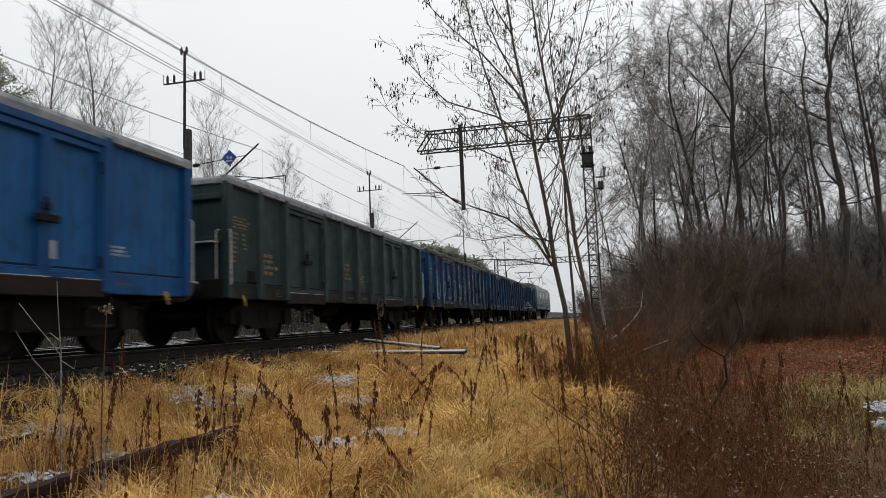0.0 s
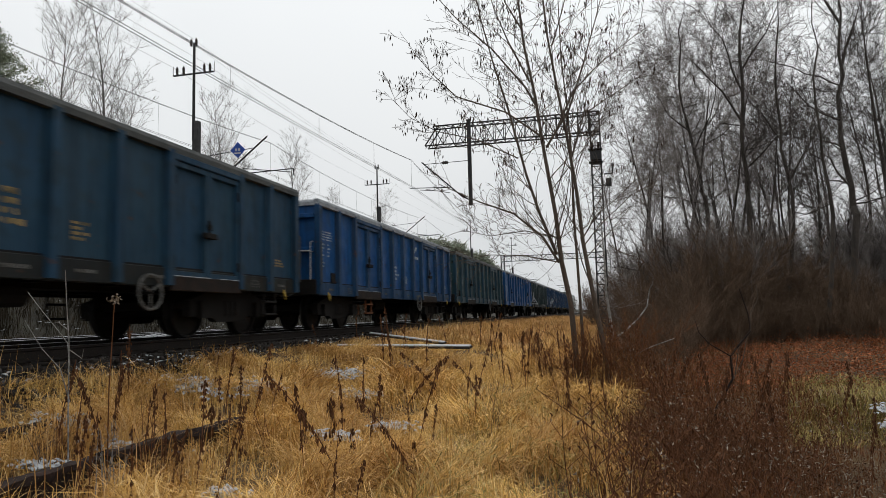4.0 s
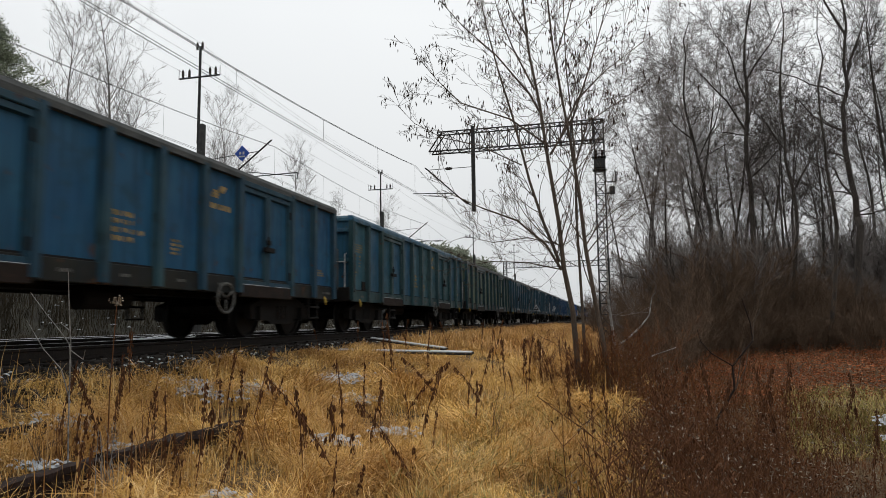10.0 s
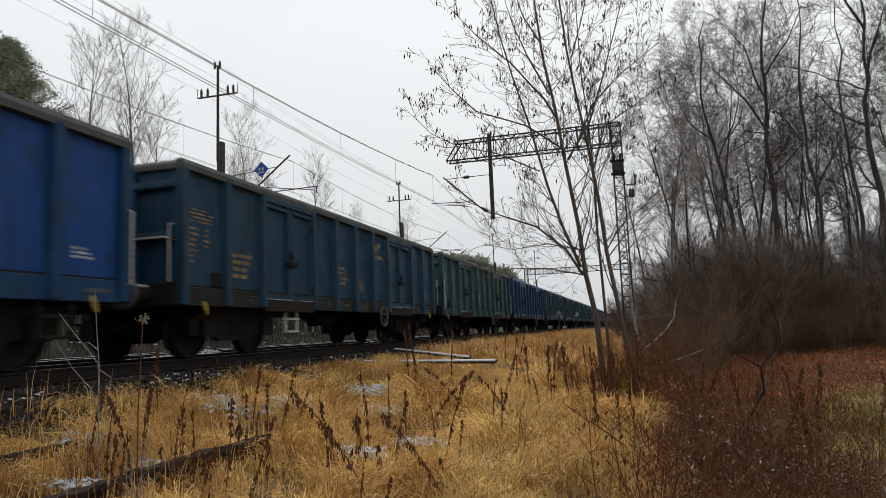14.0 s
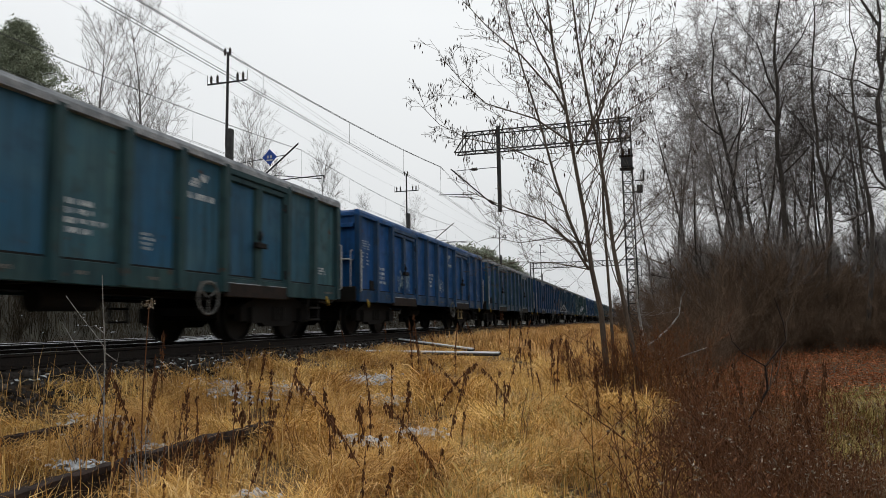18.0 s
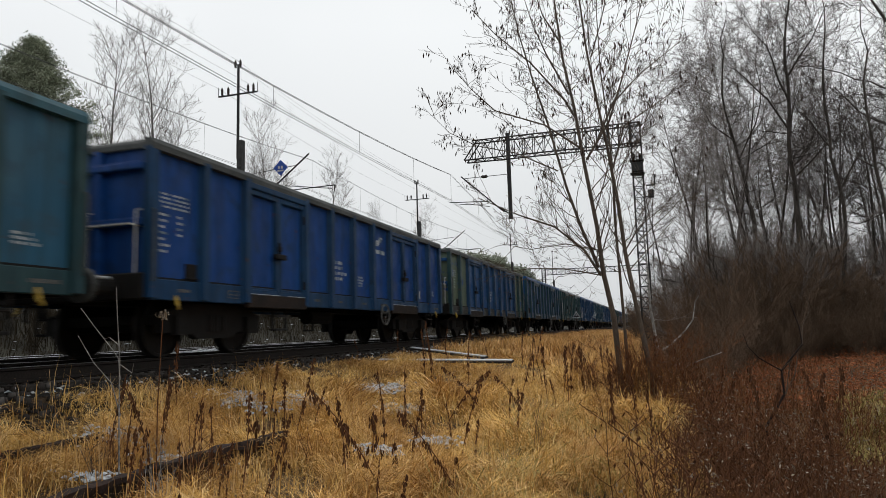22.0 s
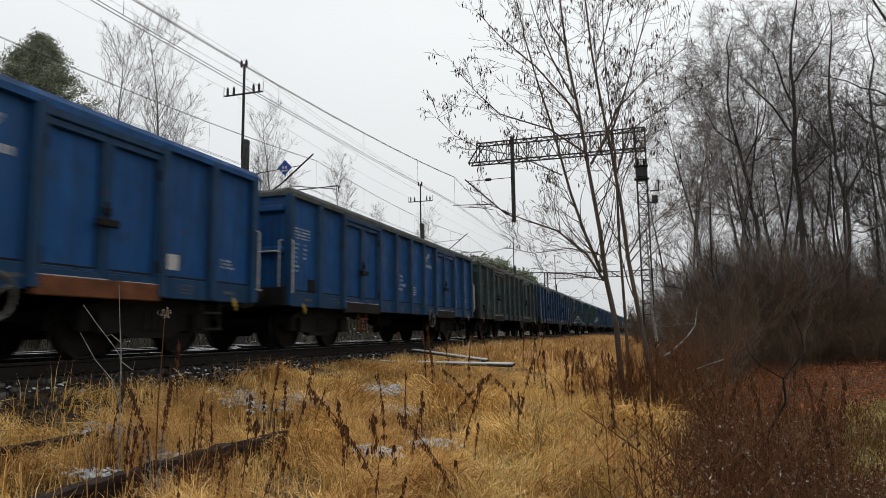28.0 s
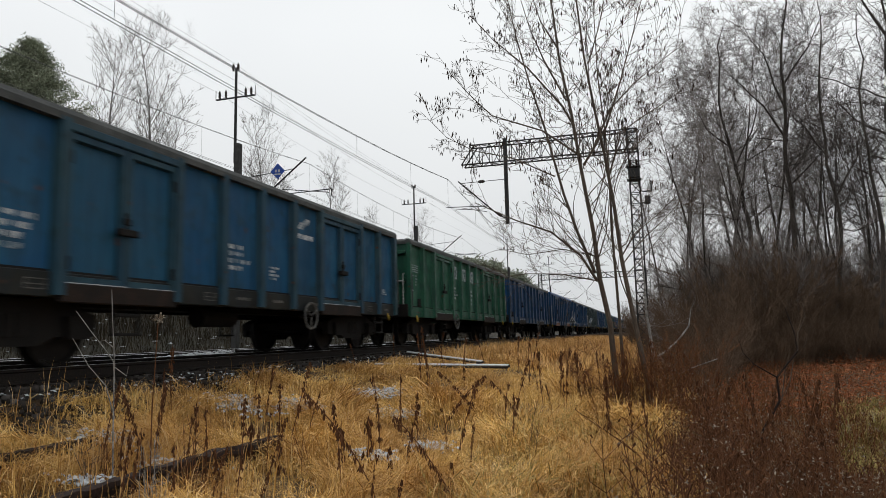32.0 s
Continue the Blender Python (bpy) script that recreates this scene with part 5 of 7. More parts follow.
def locust_tree():
    """The many-stemmed young tree with seed pods beside the embankment."""
    rng, y = random.Random(11), 11.5
    stems = (
        (0.054, [(-0.55, -1.15), (-0.59, -0.34), (-0.63, 0.4), (-0.76, 1.15), (-0.82, 1.92), (-0.97, 3.0), (-1.09, 4.01), (-1.25, 4.95), (-1.34, 6.0), (-1.43, 6.97)], 0.0),
        (0.031, [(-0.46, -1.1), (-0.47, -0.34), (-0.49, 0.48), (-0.51, 1.14), (-0.54, 2.09), (-0.53, 2.96), (-0.57, 3.85), (-0.64, 4.77), (-0.65, 5.89), (-0.59, 6.72)], 0.25),
        (0.048, [(-0.06, -1.15), (-0.11, -0.44), (-0.19, 0.11), (-0.26, 0.57), (-0.38, 1.42), (-0.45, 2.28), (-0.56, 3.16), (-0.7, 4.07), (-0.81, 4.89), (-0.89, 5.93), (-0.89, 6.77)], -0.2),
    )
    limbs = (
        (0.020, [(-0.8, 1.11), (-1.05, 1.55), (-1.51, 1.96), (-2.09, 2.19), (-2.79, 2.54)]), (0.023, [(-0.83, 1.25), (-1.08, 1.93), (-1.29, 2.63), (-1.56, 3.8), (-1.81, 4.71), (-1.99, 5.46), (-2.15, 6.34)]),
        (0.015, [(-1.02, 3.3), (-1.59, 3.74), (-2.45, 4.08), (-2.85, 4.51), (-3.1, 4.83)]), (0.017, [(-1.06, 3.8), (-1.26, 4.21), (-1.84, 5.0), (-2.47, 5.66), (-2.91, 6.24)]), (0.015, [(-1.17, 4.27), (-1.52, 5.03), (-1.75, 5.66), (-1.91, 6.3)]),
        (0.011, [(-1.42, 2.94), (-2.16, 3.35), (-2.87, 3.57), (-3.39, 3.89), (-3.73, 4.27)]), (0.011, [(-0.78, 1.11), (-1.41, 1.26), (-2.02, 1.3), (-2.52, 1.23)]), (0.016, [(-0.77, 3.33), (-0.44, 4.06), (0.0, 4.52), (0.71, 5.05)]),
        (0.017, [(-0.93, 3.09), (-0.52, 3.69), (-0.25, 4.42), (0.0, 5.19), (0.18, 5.77)]), (0.013, [(-0.52, 2.86), (-0.28, 3.6), (0.26, 3.91), (0.66, 4.12)]), (0.012, [(-0.38, 1.51), (-0.15, 1.88), (0.23, 2.18), (0.51, 2.45)]),
        (0.012, [(-0.76, 4.88), (-0.55, 5.47), (-0.37, 6.16)]), (0.014, [(-1.29, 5.26), (-1.57, 5.82), (-1.75, 6.49)]), (0.010, [(-0.8, 1.53), (-1.33, 1.66), (-1.91, 1.59), (-2.41, 1.71)]),
    )
    segs, tips = [], []
    for r, pts, dy in stems:
        p3 = [Vector((x, y + dy + 0.08 * i * dy, z)) for i, (x, z) in enumerate(pts)]
        row = poly_rod([tuple(p) for p in p3], r, r * 0.2)
        segs += row
        for a, b, ra, rb in row[3:]:
            a, b = Vector(a), Vector(b)
            for _ in range(3):
                q = a.lerp(b, rng.random())
                side = Vector((rng.gauss(0, 0.8), rng.gauss(0, 0.7), rng.uniform(0.5, 1.4))).normalized()
                grow(segs, tips, rng, q, side, rng.uniform(0.8, 1.7), max(0.006, rb * 0.4), 2, 0.09, 0.06, 34, (3, 4), 0.6, 6)
    for r, pts in limbs:
        dy = rng.uniform(-0.5, 0.5)
        p3 = [Vector((x, y + dy * i / len(pts), z)) for i, (x, z) in enumerate(pts)]
        row = poly_rod([tuple(p) for p in p3], r * 1.25, r * 0.38)
        segs += row
        for a, b, ra, rb in row:
            a, b = Vector(a), Vector(b)
            for _ in range(5):
                q = a.lerp(b, rng.random())
                side = ((b - a).normalized() * 0.8 + Vector((rng.gauss(0, 0.7), rng.gauss(0, 0.7), rng.gauss(0.1, 0.6)))).normalized()
                grow(segs, tips, rng, q, side, rng.uniform(0.4, 1.0) * (0.65 if q.x < -2.2 else 1.0), max(0.005, rb * 0.45), 2, 0.11, 0.06, 36, (2, 4), 0.6, 5)
    t = tree_thing("locust_tree", "leafless many-stemmed young tree hung with dark seed pods", "tree", segs, 0.016, M_BARK, min_r=0.0031)
    nr = np.random.default_rng(3)
    high = [p for p in tips if p[2] > 2.8 and rng.random() < 0.26]
    tagged(part("pod_crown", leaves("pod_crown", high, 0.085, nr, 0.85, 2, 0.26), M_POD, t, label="dark hanging seed pods"), kind="stuff")


locust_tree()


def wood_variant(seed, height, fine, lean=0.0, first=0.36, bend=0.14, low=0.25, high=1.1):
    """Rods of one tall bare woodland tree standing at the origin."""
    rng, segs, tips = random.Random(seed), [], []
    p, d, n = Vector((0, 0, -0.3)), Vector((lean, 0, 1)).normalized(), 12
    r0, step = height * 0.0085, height / 12
    for i in range(n):
        d = (d + Vector((rng.gauss(0, 0.05), rng.gauss(0, 0.05), 0.06))).normalized()
        q = p + d * step
        segs.append((tuple(p), tuple(q), r0 * (1 - 0.93 * i / n), r0 * (1 - 0.93 * (i + 1) / n)))
        p = q
        if i / n > first:
            for _ in range(rng.randint(3, 4)):
                a = rng.uniform(0, 6.28)
                side = (Vector((math.cos(a), math.sin(a), rng.uniform(low, high)))).normalized()
                grow(segs, tips, rng, p - d * step * rng.random(), side, height * rng.uniform(0.16, 0.27) * (1.15 - 0.6 * i / n), r0 * (0.33 - 0.23 * i / n), fine, bend, 0.07, 42, (3, 5), 0.58, 6)
    return segs


def birch_variant(seed, height):
    """A slender tree whose fine twigs hang."""
    rng, segs, tips = random.Random(seed), [], []
    p, d, n = Vector((0, 0, -0.3)), Vector((0, 0, 1)), 12
    r0, step = height * 0.007, height / 12
    for i in range(n):
        d = (d + Vector((rng.gauss(0, 0.045), rng.gauss(0, 0.045), 0.06))).normalized()
        q = p + d * step
        segs.append((tuple(p), tuple(q), r0 * (1 - 0.94 * i / n), r0 * (1 - 0.94 * (i + 1) / n)))
        p = q
        if i > 3:
            for _ in range(4):
                a = rng.uniform(0, 6.28)
                side = Vector((math.cos(a), math.sin(a), rng.uniform(0.9, 1.7))).normalized()
                grow(segs, tips, rng, p, side, height * rng.uniform(0.13, 0.22) * (1.1 - 0.5 * i / n), r0 * (0.32 - 0.22 * i / n), 1, 0.12, 0.05, 35, (4, 6), 0.6, 5)
    for tpt in tips[:]:
        for _ in range(3):
            grow(segs, tips, rng, Vector(tpt), Vector((rng.gauss(0, 0.6), rng.gauss(0, 0.6), 0.35)).normalized(), rng.uniform(0.3, 0.7), 0.006, 0, 0.14, -0.13, 30, (0, 0), 0.5, 3)
    return segs


def woods():
    oak = [tree_thing("woodland_tree", "tall bare woodland tree with dark wet bark", "tree", wood_variant(s, 13, 2), 0.03, M_WOODS, M_WOODS, pose(0, -60, 0), "woodland trees", 0.0065) for s in (21, 22, 23, 24)]
    bir = [tree_thing("birch_tree", "slender bare birch with fine hanging twigs", "tree", birch_variant(s, 14), 0.03, M_WOODS, M_PLUM, pose(0, -60, 0), "birch trees", 0.0055) for s in (31, 32, 33)]
    nr = np.random.default_rng(18)
    for s, t in zip((21, 22, 23, 24), oak):
        segs = [q for q in wood_variant(s, 13, 1) if q[2] < 0.05]
        tagged(part("twig_crown", fine_twigs("twig_crown", segs, 3600, 0.5, 0.007, nr, 0.7), M_WOODS, t, label="hair-thin bare twigs"), kind="stuff")
    for s, t in zip((31, 32, 33), bir):
        segs = [q for q in birch_variant(s, 14) if q[2] < 0.04]
        tagged(part("twig_crown", fine_twigs("twig_crown", segs, 6000, 0.42, 0.0065, nr, 0.8), M_PLUM, t, label="hair-thin grey twigs"), kind="stuff")
    rng = random.Random(8)
    spots_oak = [(9.9, 26.5, 0.95), (11.5, 26.0, 1.05), (10.4, 30.0, 1.05), (13.5, 31.0, 1.1), (7.8, 33.0, 0.9), (15.5, 36.0, 1.15), (12.2, 37.0, 1.05), (9.0, 39.0, 1.0), (17.0, 42.0, 1.15), (6.4, 37.0, 0.8), (12.9, 28.0, 0.95), (7.7, 46.0, 1.05), (14.0, 48.0, 1.15), (19.0, 50.0, 1.2), (11.0, 55.0, 1.1), (7.2, 29.5, 0.7), (9.3, 34.0, 0.9), (16.0, 31.0, 1.05), (18.0, 36.0, 1.15), (7.6, 54.0, 1.1), (9.5, 47.0, 1.1), (21.0, 45.0, 1.15), (15.0, 54.0, 1.2), (8.5, 64.0, 1.2), (13.0, 66.0, 1.2), (19.0, 66.0, 1.2)]
    spots_bir = [(3.3, 30.0, 1.0), (2.4, 32.0, 0.95), (1.5, 31.0, 0.78), (4.5, 35.0, 1.1), (2.0, 36.0, 0.97), (5.3, 34.0, 1.05), (3.2, 40.0, 1.2), (0.9, 40.0, 0.85), (6.4, 38.0, 1.1), (6.6, 31.0, 0.9), (2.2, 27.0, 0.62), (5.5, 46.0, 1.25), (8.3, 36.0, 1.05), (7.4, 41.0, 1.15), (4.2, 29.0, 0.8)]
    for proto, spots in ((oak, spots_oak), (bir, spots_bir)):
        for i, (x, y, s) in enumerate(spots):
            m = pose(x, y, float(land(x, y)), 0, 0, rng.uniform(0, 360)) @ Matrix.Scale(s * rng.uniform(0.92, 1.06), 4)
            if i < len(proto):
                proto[i].matrix_basis = m
            else:
                t = copy_thing(proto[i % len(proto)], Matrix())
                t.matrix_basis = m
    return oak, bir


OAKS, BIRCHES = woods()


def old_oak(name, label, y, trunk, limbs, r, seed):
    """A gnarled tree with a drawn trunk and drawn limbs, and grown twigs."""
    rng, segs, tips = random.Random(seed), [], []
    for rr, pts in [(r, trunk)] + limbs:
        dy = rng.uniform(-1.2, 1.2) if rr < r else 0.0
        p3 = [Vector((x, y + dy * i / len(pts), z)) for i, (x, z) in enumerate(pts)]
        p3 = [p3[i // 2] if i % 2 == 0 else p3[i // 2].lerp(p3[i // 2 + 1], 0.5) + Vector((rng.gauss(0, 0.07), rng.gauss(0, 0.1), rng.gauss(0, 0.05))) for i in range(2 * len(p3) - 1)]
        row = poly_rod([tuple(q) for q in p3], rr, rr * (0.16 if rr == r else 0.3))
        segs += row
        for i, (a, b, ra, rb) in enumerate(row):
            if rr == r and i < 3:
                continue
            a, b = Vector(a), Vector(b)
            for _ in range(2):
                side = Vector((rng.gauss(0, 1), rng.gauss(0, 1), rng.uniform(0.0, 1.1))).normalized()
                grow(segs, tips, rng, a.lerp(b, rng.random()), side, rng.uniform(1.2, 2.7), min(0.03, rb * 0.4), 2, 0.15, 0.05, 44, (3, 4), 0.58, 6)
    tree_thing(name, label, "tree", segs, 0.028, M_WOODS, M_WOODS, min_r=0.0055)




old_oak("oak_tree", "tall bare oak with a crooked dark trunk and arching limbs", 26.0, [(8.06, -1.21), (8.43, 3.36), (8.34, 4.34), (8.17, 5.75), (8.16, 6.95), (8.38, 8.35), (8.36, 9.8), (8.4, 11.47), (8.27, 13.19)],
        [(0.032, [(8.35, 7.95), (7.71, 8.43), (6.85, 8.95), (5.96, 9.38), (5.03, 9.43)]), (0.06, [(8.38, 8.76), (8.91, 10.14), (9.31, 11.12)]), (0.045, [(8.11, 6.76), (7.28, 7.45), (6.64, 8.56)]), (0.05, [(8.43, 10.21), (7.78, 11.56), (7.34, 12.91)]), (0.035, [(8.34, 4.34), (7.65, 5.39), (6.81, 6.07)])], 0.125, 71)
old_oak("oak_tree", "straight bare oak with fine brown twigs", 28.0, [(5.13, -1.29), (5.37, 3.17), (5.39, 5.36), (5.31, 7.14), (5.47, 9.39), (5.48, 11.0), (5.81, 12.82), (5.94, 14.21)],
        [(0.045, [(5.42, 8.71), (5.02, 10.37), (4.48, 11.61)]), (0.045, [(5.43, 7.36), (4.71, 8.79), (3.94, 9.8), (3.34, 10.35)]), (0.04, [(5.5, 9.62), (6.38, 10.88), (6.98, 12.18)]), (0.035, [(5.34, 5.58), (6.37, 6.6), (7.19, 7.19)])], 0.115, 73)
old_oak("oak_tree", "slender leaning bare tree before the birches", 29.0, [(3.73, -1.34), (4.01, 4.04), (3.86, 4.97), (3.62, 6.86), (3.41, 8.06), (3.21, 9.52), (3.38, 11.2), (3.58, 12.65)],
        [(0.03, [(3.49, 7.58), (2.65, 8.26), (2.04, 9.17)]), (0.035, [(3.6, 6.62), (4.39, 8.2), (4.71, 9.83), (4.71, 11.51)]), (0.025, [(3.94, 4.51), (2.88, 4.81), (1.58, 5.01)])], 0.10, 74)
old_oak("oak_tree", "slim upright bare tree with steep limbs", 27.0, [(6.35, -1.25), (6.68, 3.6), (6.61, 5.07), (6.47, 6.99), (6.42, 8.93), (6.66, 10.88), (6.6, 12.67)],
        [(0.035, [(6.63, 4.86), (7.44, 6.26), (7.93, 7.69)]), (0.035, [(6.52, 6.34), (5.84, 7.48), (5.31, 8.19)])], 0.085, 75)
old_oak("oak_tree", "leaning bare oak at the edge of the woods", 24.0, [(6.57, -1.09), (7.1, 3.16), (6.93, 5.01), (6.85, 6.89), (7.06, 8.77), (7.0, 10.52)],
        [(0.03, [(7.02, 3.53), (6.27, 3.21), (5.78, 3.34)]), (0.03, [(6.9, 5.01), (6.11, 5.45), (5.51, 6.45)])], 0.075, 72)


def left_trees():
    """Young bare trees and a pine beyond the second track."""
    rng = random.Random(77)
    seen = [tree_thing("poplar_tree", "slim bare tree behind the railway", "tree", wood_variant(s, 12, 2, 0, 0.25, 0.06, 0.9, 2.0), 0.03, M_ASH, M_ASH, pose(0, -60, 0), "bare trees behind the railway", 0.007) for s in (41, 42, 43)]
    nr = np.random.default_rng(44)
    for s, t in zip((41, 42, 43), seen):
        slim = [q for q in wood_variant(s, 12, 1, 0, 0.25, 0.06, 0.9, 2.0) if q[2] < 0.05]
        tagged(part("twig_crown", fine_twigs("twig_crown", slim, 2200, 0.5, 0.006, nr, 0.6), M_ASH, t, label="hair-thin pale twigs"), kind="stuff")
    spots = [(-24.3, 28.0, 1.24), (-25.2, 26.2, 1.1), (-22.5, 27.5, 0.85), (-28.0, 45.0, 1.32), (-29.5, 47.0, 1.05), (-27.0, 56.0, 1.2), (-26.0, 60.0, 0.85), (-31.0, 52.0, 1.05), (-24.0, 70.0, 0.95)]
    for i, (x, y, s) in enumerate(spots):
        m = pose(x, y, float(land(x, y)), 0, 0, rng.uniform(0, 360)) @ Matrix.Scale(s, 4)
        t = seen[i] if i < 3 else copy_thing(seen[i % 3], Matrix())
        t.matrix_basis = m


left_trees()


def pine_tree(x, y, h, r, mat, seed, label, low=0.45, group="", tufts=6000, size=0.26):
    rng, nr = random.Random(seed), np.random.default_rng(seed)
    t = thing("pine_tree", label, "tree", pose(x, y, float(land(x, y))), group)
    segs = poly_rod([(0, 0, -0.2), (0.05, 0, h * 0.5), (0, 0.05, h)], h * 0.014, 0.03)
    pts = []
    boughs = 60 if tufts < 1000 else 130
    for i in range(boughs):
        f = low + (1 - low) * (i / boughs) ** 0.9
        a = rng.uniform(0, 6.28)
        ln = r * (1 - ((f - low) / (1 - low)) ** 1.6) * rng.uniform(0.55, 1.1) + 0.2
        e = Vector((math.cos(a) * ln, math.sin(a) * ln, f * h + 0.15 * ln))
        segs.append(((0, 0, f * h - 0.1), tuple(e), 0.03, 0.01))
        for _ in range(tufts // boughs):
            u = rng.uniform(0.3, 1.05)
            pts.append((e.x * u + rng.gauss(0, 0.18), e.y * u + rng.gauss(0, 0.18), f * h + 0.15 * ln * u + rng.gauss(0, 0.14)))
    part("trunk", rods("trunk", segs, 5), M_BARK, t)
    tagged(part("crown", leaves("crown", pts, size, nr, -0.25, 2, 0.34), mat, t, label="dense dark green needles"), kind="stuff")
    return t


pine_tree(-27.5, 24.0, 12.5, 3.9, M_PINE, 5, "dark green pine behind the railway", 0.4, tufts=34000, size=0.12)
pine_tree(-31.5, 23.5, 11.0, 2.6, M_PINE, 6, "dark green pine behind the railway", 0.45, tufts=7000, size=0.17)


def pine_hill():
    rng = random.Random(4)
    proto = [pine_tree(0, -80, 12 + 1.5 * s, 2.8, M_FARPINE, 60 + s, "distant hazy pine on the skyline", 0.3, "distant pines", 660, 0.9) for s in range(3)]
    spots = []
    for i in range(54):
        y, q = 140 + rng.uniform(0, 30), 0.155 + 0.135 * (i + rng.random()) / 54
        top = float(np.interp(q, [0.155, 0.16, 0.18, 0.21, 0.244, 0.3], [8.5, 10.5, 13.2, 15.6, 17.0, 17.2])) * y / 150
        spots.append((-q * y, y, (top - 2.0) * rng.uniform(0.84, 1.0) / (12 + 1.5 * (i % 3))))
    for i, (x, y, s) in enumerate(spots):
        t = proto[i] if i < 3 else copy_thing(proto[i % 3], Matrix())
        t.matrix_basis = pose(x, y, float(land(x, y)), 0, 0, rng.uniform(0, 360)) @ Matrix.Scale(s, 4)


pine_hill()


def shrub_variant(seed, height, stems=12, depth=2):
    rng, segs, tips = random.Random(seed), [], []
    for _ in range(stems):
        a, b = rng.uniform(0, 6.28), rng.uniform(0, 0.55)
        d = Vector((math.cos(a) * b, math.sin(a) * b, 1)).normalized()
        grow(segs, tips, rng, Vector((math.cos(a) * 0.3 * rng.random(), math.sin(a) * 0.3 * rng.random(), -0.1)), d, height * rng.uniform(0.55, 1.0), 0.013, depth, 0.13, 0.03, 34, (3, 5), 0.52, 6)
    return segs


def thicket():
    rng = random.Random(19)
    proto, nr = [], np.random.default_rng(50)
    for s in (51, 52, 53):
        segs = shrub_variant(s, 2.6, 14, 1)
        t = tree_thing("bare_shrub", "dense leafless brown shrub of fine twigs", "shrub", segs, 0.05, M_HAZEL, M_HAZEL, pose(0, -60, 0), "thicket of bare shrubs", 0.0055)
        tagged(part("twig_crown", fine_twigs("twig_crown", segs, 3600, 0.42, 0.0065, nr), M_HAZEL, t, label="dense hair-thin brown twigs"), kind="stuff")
        proto.append(t)
    spots = []
    for i in range(64):
        y = rng.uniform(23.0, 34)
        x = rng.uniform(0.075 * y - 0.1, 0.47 * y)
        spots.append((x, y, rng.uniform(0.6, 1.15) * (1 + 0.2 * math.sin(9.0 * x / y)) * (1.0 if x / y < 0.22 else 0.78)))
    for i in range(26):
        y = rng.uniform(34, 52)
        spots.append((rng.uniform(0.06 * y, 0.47 * y), y, rng.uniform(1.3, 2.3)))
    for i in range(14):
        y = rng.uniform(37, 52)
        spots.append((y * (0.2 + 0.27 * (i + rng.random()) / 14), y, rng.uniform(1.8, 2.5)))
    for i in range(9):
        y = rng.uniform(30, 38)
        spots.append((y * (0.31 + 0.18 * (i + rng.random()) / 9), y, rng.uniform(1.5, 2.1)))
    for i in range(14):
        y = rng.uniform(26, 33)
        spots.append((y * (0.05 + 0.17 * (i + rng.random()) / 14), y, rng.uniform(1.46, 1.9)))
    for i in range(20):
        y = rng.uniform(21.0, 23.5)
        spots.append((y * (0.15 + 0.31 * (i + rng.random()) / 20), y, rng.uniform(0.42, 0.62)))
    for i in range(10):
        y = rng.uniform(24, 29)
        spots.append((y * rng.uniform(0.09, 0.18), y, rng.uniform(1.1, 1.5)))
    spots += [(-0.95, 11.0, 0.26), (-0.55, 11.0, 0.40), (-0.12, 11.0, 0.42), (0.1, 11.6, 0.44), (-0.3, 11.4, 0.36), (0.25, 11.3, 0.40), (0.6, 12.2, 0.5), (-1.4, 13.2, 0.3), (1.1, 15.5, 0.6), (1.5, 17.0, 0.7), (0.8, 19.0, 0.8), (1.9, 19.5, 0.9), (1.4, 22.0, 1.1), (2.3, 22.5, 1.3), (0.9, 25.0, 0.9), (1.6, 28.0, 1.3)]
    spots += [(0.7, 31.0, 0.9), (1.3, 36.0, 1.2), (-0.3, 34.0, 0.6), (-1.0, 42.0, 0.7), (-0.5, 50.0, 0.9), (0.5, 45.0, 1.2), (-1.5, 60.0, 1.0), (-2.0, 75.0, 1.2), (0.0, 65.0, 1.6), (-1.0, 90.0, 1.6), (-2.5, 110.0, 1.8), (1.5, 80.0, 2.6), (2.5, 70.0, 2.6), (0.5, 100.0, 2.8), (3.5, 85.0, 3.0)]
    spots += [(rng.uniform(-21, -17), rng.uniform(7, 75), rng.uniform(0.45, 0.7)) for _ in range(26)]
    for i, (x, y, s) in enumerate(spots):
        t = proto[i] if i < 3 else copy_thing(proto[i % 3], Matrix())
        t.matrix_basis = pose(x, y, float(land(x, y)), 0, 0, rng.uniform(0, 360)) @ Matrix.Scale(s, 4)
        if y < 14:
            t.children[1].material_slots[0].material = M_DOCK
        # tall back shrubs: most take the pale grey that stands in for haze
        if s > 1.45:
            for c in t.children:
                c.material_slots[0].material = M_PLUM if i % 3 else M_WOODS
        if x < -15:
            for c in t.children:
                c.material_slots[0].material = M_VERGE


thicket()


